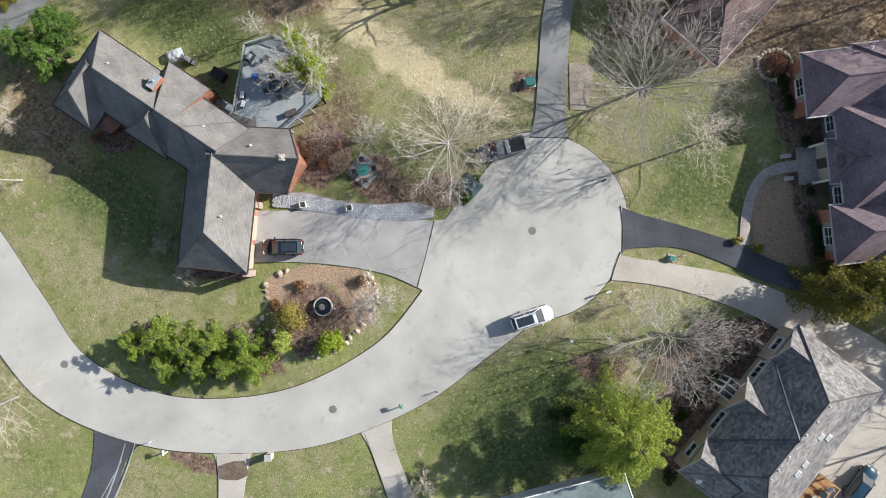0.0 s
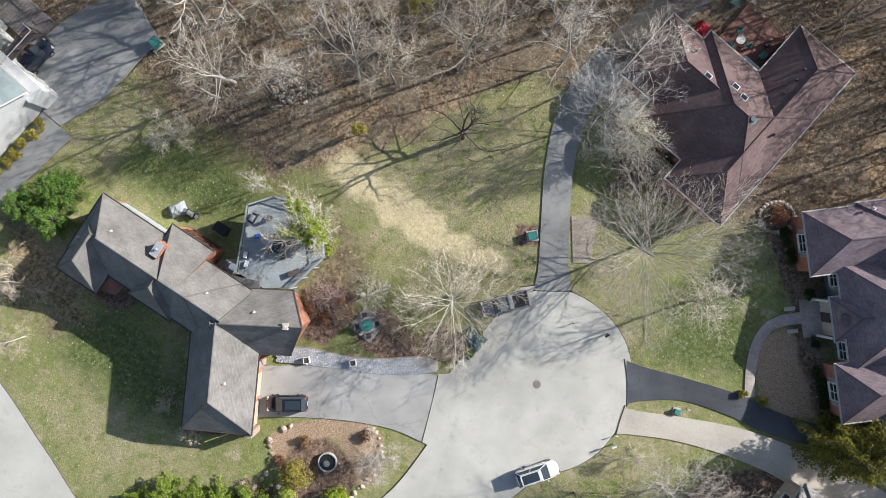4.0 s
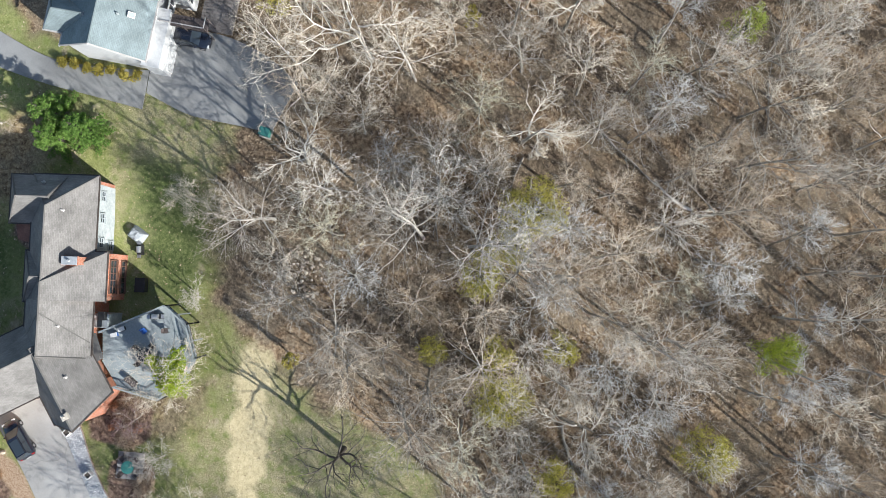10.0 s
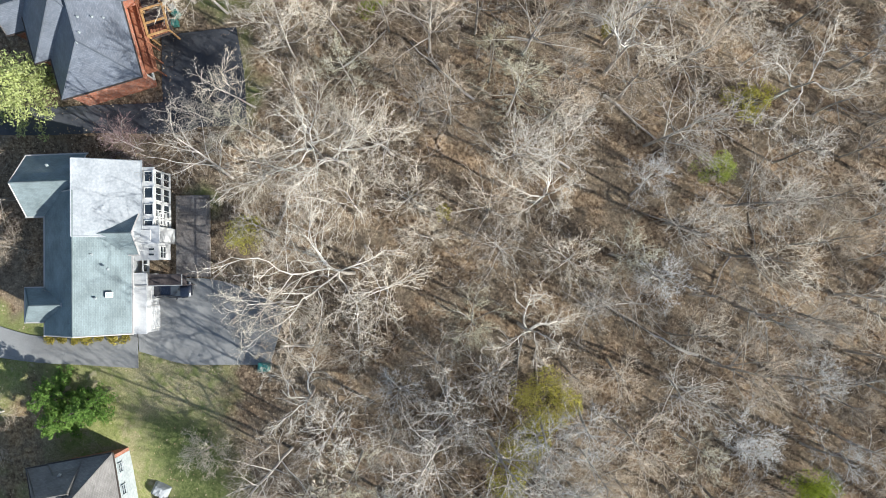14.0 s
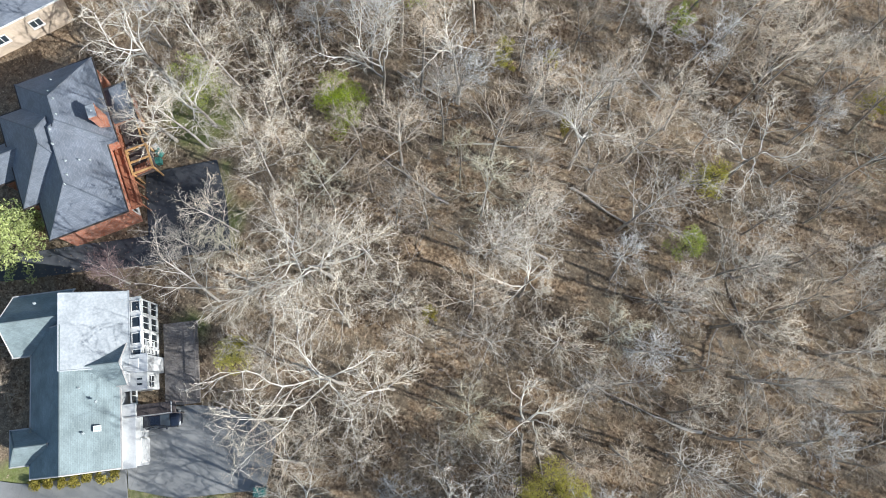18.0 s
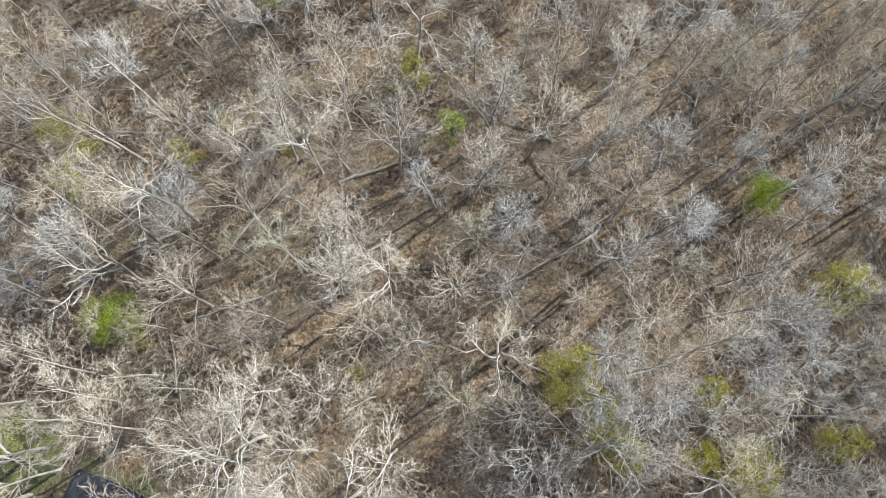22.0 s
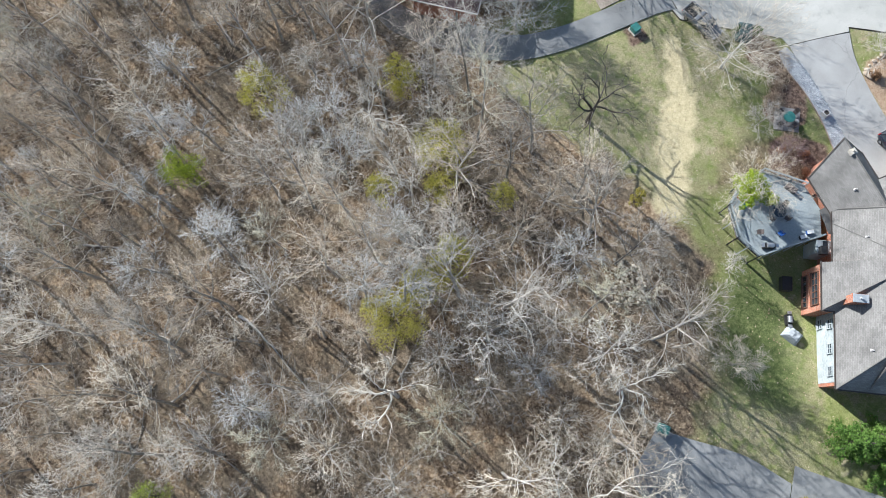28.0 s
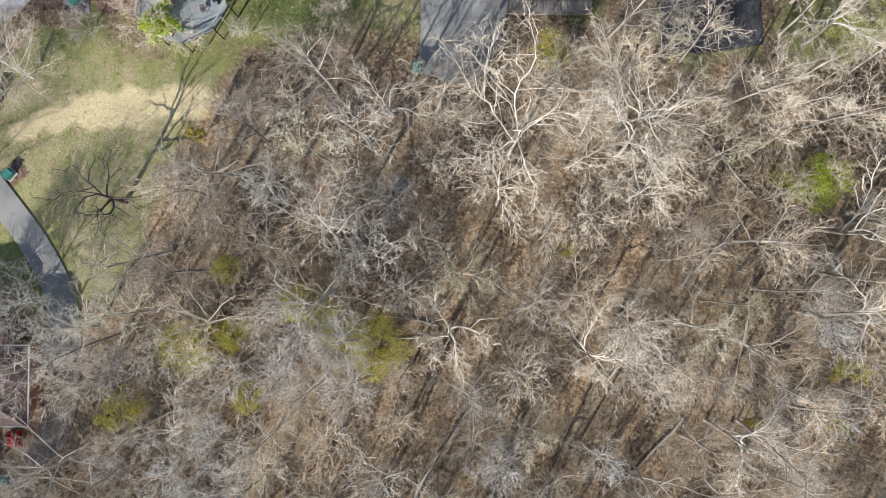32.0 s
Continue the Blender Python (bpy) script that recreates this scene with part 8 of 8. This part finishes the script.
row_of(960, [(-10.6, -3.8), (-20.2, -6.4), (-17.6, -4.4)], 0.9, 0.8, 500, "leaf_dead", 0.11, "clump of dead tan foliage in the island bed", "dead_clump", "dead clumps in the island bed")
row_of(970, [(-17.0, 10.6), (-15.0, 9.4), (-13.4, 11.6), (-40.6, 12.4), (-38.6, 13.0)], 0.7, 0.7, 420, "leaf_red", 0.1, "low russet dead-leaved plant in the mulch bed", "russet_plant", "russet plants in the mulch beds")

t = thing("stone_ring", pose(35.4, 20.2, -0.1), "ring of rough stones round a reddish shrub", "stones")
scatter_stones(t, rng, 26, lambda i: (1.9 * math.cos(i * 0.2417), 1.7 * math.sin(i * 0.2417), 0), 0.45, 0.7)


# brush heaped in the beds under the pale tree and on the island
def brush(seed, at, radius, label):
    rg = random.Random(seed)
    t = thing("brush", at, label, "brush")
    segs = []
    for i in range(420):
        a, r = rg.uniform(0, 6.283), radius * math.sqrt(rg.random())
        p = Vector((r * math.cos(a), r * math.sin(a), rg.uniform(0, 0.25)))
        b = rg.uniform(0, 6.283)
        segs.append((p, p + Vector((math.cos(b), math.sin(b), rg.uniform(0.2, 1.1))) * rg.uniform(0.4, 1.0), 0.018, 0.006, 0))
    tagged(part("tangle", seg_mesh("tangle", [(segs, 3, 0.014, M["brush"], True)]), None, t), kind="stuff")


for i, (x, y, r) in enumerate(((-3.4, 5.6, 1.9), (-1.4, 6.0, 1.7), (-5.6, 6.8, 1.5), (-15.8, 11.6, 1.7), (-13.2, 9.8, 1.3), (-7.8, 8.8, 1.2), (-24.2, -9.6, 1.2), (39.4, 6.0, 1.4), (38.6, 11.6, 1.4), (22.6, -14.0, 1.8), (18.0, -12.6, 1.8))):
    brush(1000 + i, pose(x, y, -0.1), r, "tangle of dead brown stems in a planting bed")


# fallen leaves on the grass and the woodland floor, too many to count
def fallen_leaves():
    rs = np.random.RandomState(4)
    n = 46000
    p = np.stack([rs.uniform(-95, 62, n), rs.uniform(-36, 128, n)], 1)
    wood_side = p[:, 1] > 30
    keep = wood_side | (rs.uniform(size=n) < 0.5)
    p = p[keep]
    n = len(p)
    s = rs.uniform(0.05, 0.13, n)[:, None]
    a = rs.uniform(0, 6.283, n)
    u, v = np.stack([np.cos(a), np.sin(a)], 1) * s, np.stack([-np.sin(a), np.cos(a)], 1) * s * 0.7
    z = hollow(p[:, 0], p[:, 1]) - 0.085 + np.where(p[:, 1] > 34, 0.12, 0.0)
    q = np.zeros((n, 4, 3))
    for k, (e, w, h) in enumerate(((-1, 0, 0.0), (0, -1, 0.04), (1, 0, 0.01), (0, 1, 0.05))):
        q[:, k, :2] = p + u * e + v * w
        q[:, k, 2] = z + h
    f = np.arange(n * 4).reshape(n, 4)
    me = bpy.data.meshes.new("fallen_leaves")
    me.from_pydata(q.reshape(-1, 3).tolist(), [], np.concatenate([f[:, :3], f[:, [0, 2, 3]]]).tolist())
    me.materials.append(M["litter"])
    tagged(new("fallen_leaves", me), "scattered dry fallen leaves on grass and woodland floor", "leaves", kind="stuff")


fallen_leaves()


def fallen_log(at, length, r, label, white=False):
    t = thing("fallen_log", at, label, "log", "fallen logs in the wood")
    rg = random.Random(int(length * 100))
    p, rows, spine = Vector((-length / 2, 0, r * 0.8)), [], []
    for i in range(7):
        k = r * (1 - 0.11 * i)
        spine.append(p.copy())
        rows.append([(p.x, p.y + k * math.cos(q * 0.8976), p.z + k * math.sin(q * 0.8976)) for q in range(7)])
        p += Vector((length / 6, rg.uniform(-0.25, 0.25), rg.uniform(-0.03, 0.05)))
    bm = bmesh.new()
    loft(bm, rows)
    part("trunk", bm, M["bark_white" if white else "bark"], t)
    for k in range(4):
        s = spine[1 + k]
        b = rg.uniform(-1.2, 1.2) * (1 if k % 2 else -1)
        part("branch", seg_mesh("branch", [([(s, s + Vector((math.cos(b), math.sin(b), 0.25)) * length * 0.22, r * 0.4, r * 0.15, 1)], 5, 0.02, M["bark"], False)]), None, t)


for i in range(34):
    rg = random.Random(60 + i)
    while True:
        x, y = rg.uniform(-60, 50), rg.uniform(36, 122)
        if wooded(x, y):
            break
    fallen_log(pose(x, y, 0.02, 0, 0, rg.uniform(0, 360)), rg.uniform(4, 10), rg.uniform(0.09, 0.2), "fallen grey tree trunk lying on the leaf litter", rg.random() < 0.3)


# clutter on the decks and yards
def crate(at, sx, sy, sz, material, label, category="box", name="storage_box"):
    t = thing(name, at, label, category)
    part("body", box_bm(0, 0, sz * 0.45, sx, sy, sz * 0.9, bevel=0.03), material, t)
    part("lid", box_bm(0, 0, sz * 0.94, sx + 0.04, sy + 0.04, sz * 0.1, bevel=0.02), material, t)
    return t


HP = pose(29, 31, 0, 0, 0, 48)
crate(HP @ pose(6.6, 1.6, 0.4), 0.8, 2.2, 0.8, M["trim"], "long white bench box on the timber deck")
crate(HP @ pose(8.4, 1.2, 0.4), 0.9, 0.6, 0.5, M["teal"], "small blue-green box on the timber deck")
crate(HP @ pose(9.8, 1.6, 0.4), 0.7, 0.5, 0.5, M["black_plastic"], "black box on the timber deck")
patio_table(HP @ pose(8.0, 4.2, 0.39), M["trim"], "round white table on the timber deck", 0.5)
for a in (40, 160, 280):
    patio_chair(HP @ pose(8.0 + 1.0 * math.cos(radians(a)), 4.2 + 1.0 * math.sin(radians(a)), 0.39, 0, 0, a - 90), M["teal"], "blue-green chair on the timber deck")
crate(HP @ pose(11.2, 7.4, 0.0), 1.4, 0.7, 0.9, M["teal"], "teal wheeled bin at the edge of the wood", "bin", "wheeled_bin")
for i in range(5):
    crate(HP @ pose(12.4, 9.4 - 0.9 * i, 0.0), 0.45, 0.6, 0.4, M["stone_tan"], "pale stone block on the edge of the court", "stone", "stone_block")
# brick house: yard corner below the wall
crate(pose(-27.0, 19.6, -1.2, 0, 0, -34), 1.6, 1.1, 1.0, M["black_plastic"], "black covered machine in the yard corner")
crate(pose(-25.6, 15.6, 2.35, 0, 0, -34), 0.9, 0.7, 0.7, M["black_plastic"], "dark box at the deck corner")
patio_chair(pose(-20.6, 20.6, DZ, 0, 0, 150), M["deck_dark"], "dark wooden lounge chair on the deck")
patio_chair(pose(-21.8, 18.6, DZ, 0, 0, 100), M["blue"], "blue folding chair on the deck")
crate(pose(-18.0, 14.6, DZ, 0, 0, 20), 1.3, 0.6, 0.55, M["deck_dark"], "dark timber bench chest on the deck")
# tan house deck
patio_table(pose(39.9, -27.0, 1.24), M["glass"], "small round glass table on the orange deck", 0.4)
for a in (30, 210):
    patio_chair(pose(39.9 + 0.9 * math.cos(radians(a)), -27.0 + 0.9 * math.sin(radians(a)), 1.24, 0, 0, a - 90), M["trim"], "white chair on the orange timber deck")
# brick house balcony side
for x, y, colour, a in ((-69.75, 60.95, "teal", 10), (-69.1, 60.15, "teal", 50), (-70.5, 61.2, "car_silver", 80)):
    crate(pose(x, y, 0.07, 0, 0, a), 0.6, 0.7, 1.0, M[colour], ("teal" if colour == "teal" else "grey") + " wheeled waste bin beside the landing", "bin", "wheeled_bin")
# signs and posts
for x, y, lab, mat in ((17.2, -3.9, "small white sign on a thin post by the driveway", "trim"), (25.2, -1.0, "small pale marker post between the driveways", "trim"), (-34.6, -22.0, "white garden ornament on the lawn", "trim"), (12.6, 8.6, "low dark bollard at the circle edge", "black_plastic"), (-2.2, -16.2, "small dark sign on the verge", "black_plastic")):
    t = thing("sign_post", pose(x, y, -0.1), lab, "sign")
    part("post", box_bm(0, 0, 0.4, 0.06, 0.06, 0.9), M[mat], t)
    part("panel", box_bm(0, 0, 0.8, 0.34, 0.05, 0.26, bevel=0.01), M[mat], t)
# red brick edging along the cobble border
t = thing("brick_edging", pose(0, 0, 0), "line of red edging bricks along the cobble border", "edging")
E1 = spline([(-20.6, 6.15), (-17, 6.1), (-13.3, 5.25), (-9, 4.8), (-5.0, 5.05), (-3.4, 4.9)], 0.24)
bk = mesh_of(box_bm(0, 0, 0, 0.21, 0.1, 0.14, bevel=0.008), "brick", M["brick"])
for i in range(len(E1) - 1):
    d = E1[i + 1] - E1[i]
    part("brick", bk, None, t, m=pose(E1[i][0], E1[i][1], 0.03, 0, 0, math.degrees(math.atan2(d[1], d[0])) + (i * 37 % 9 - 4)))

for v in (1.9, -0.6):
    t = thing("garden_bench", pose(46, 9, -0.05, 0, 0, 6.5) @ pose(-9.3, v + 0.2, 0), "small pale stone bench beside the paver path", "bench", "stone benches")
    part("seat", box_bm(0, 0, 0.42, 1.1, 0.45, 0.09, bevel=0.02), M["concrete"], t)
    for x in (-0.4, 0.4):
        part("leg", box_bm(x, 0, 0.2, 0.16, 0.38, 0.4, bevel=0.02), M["concrete"], t)
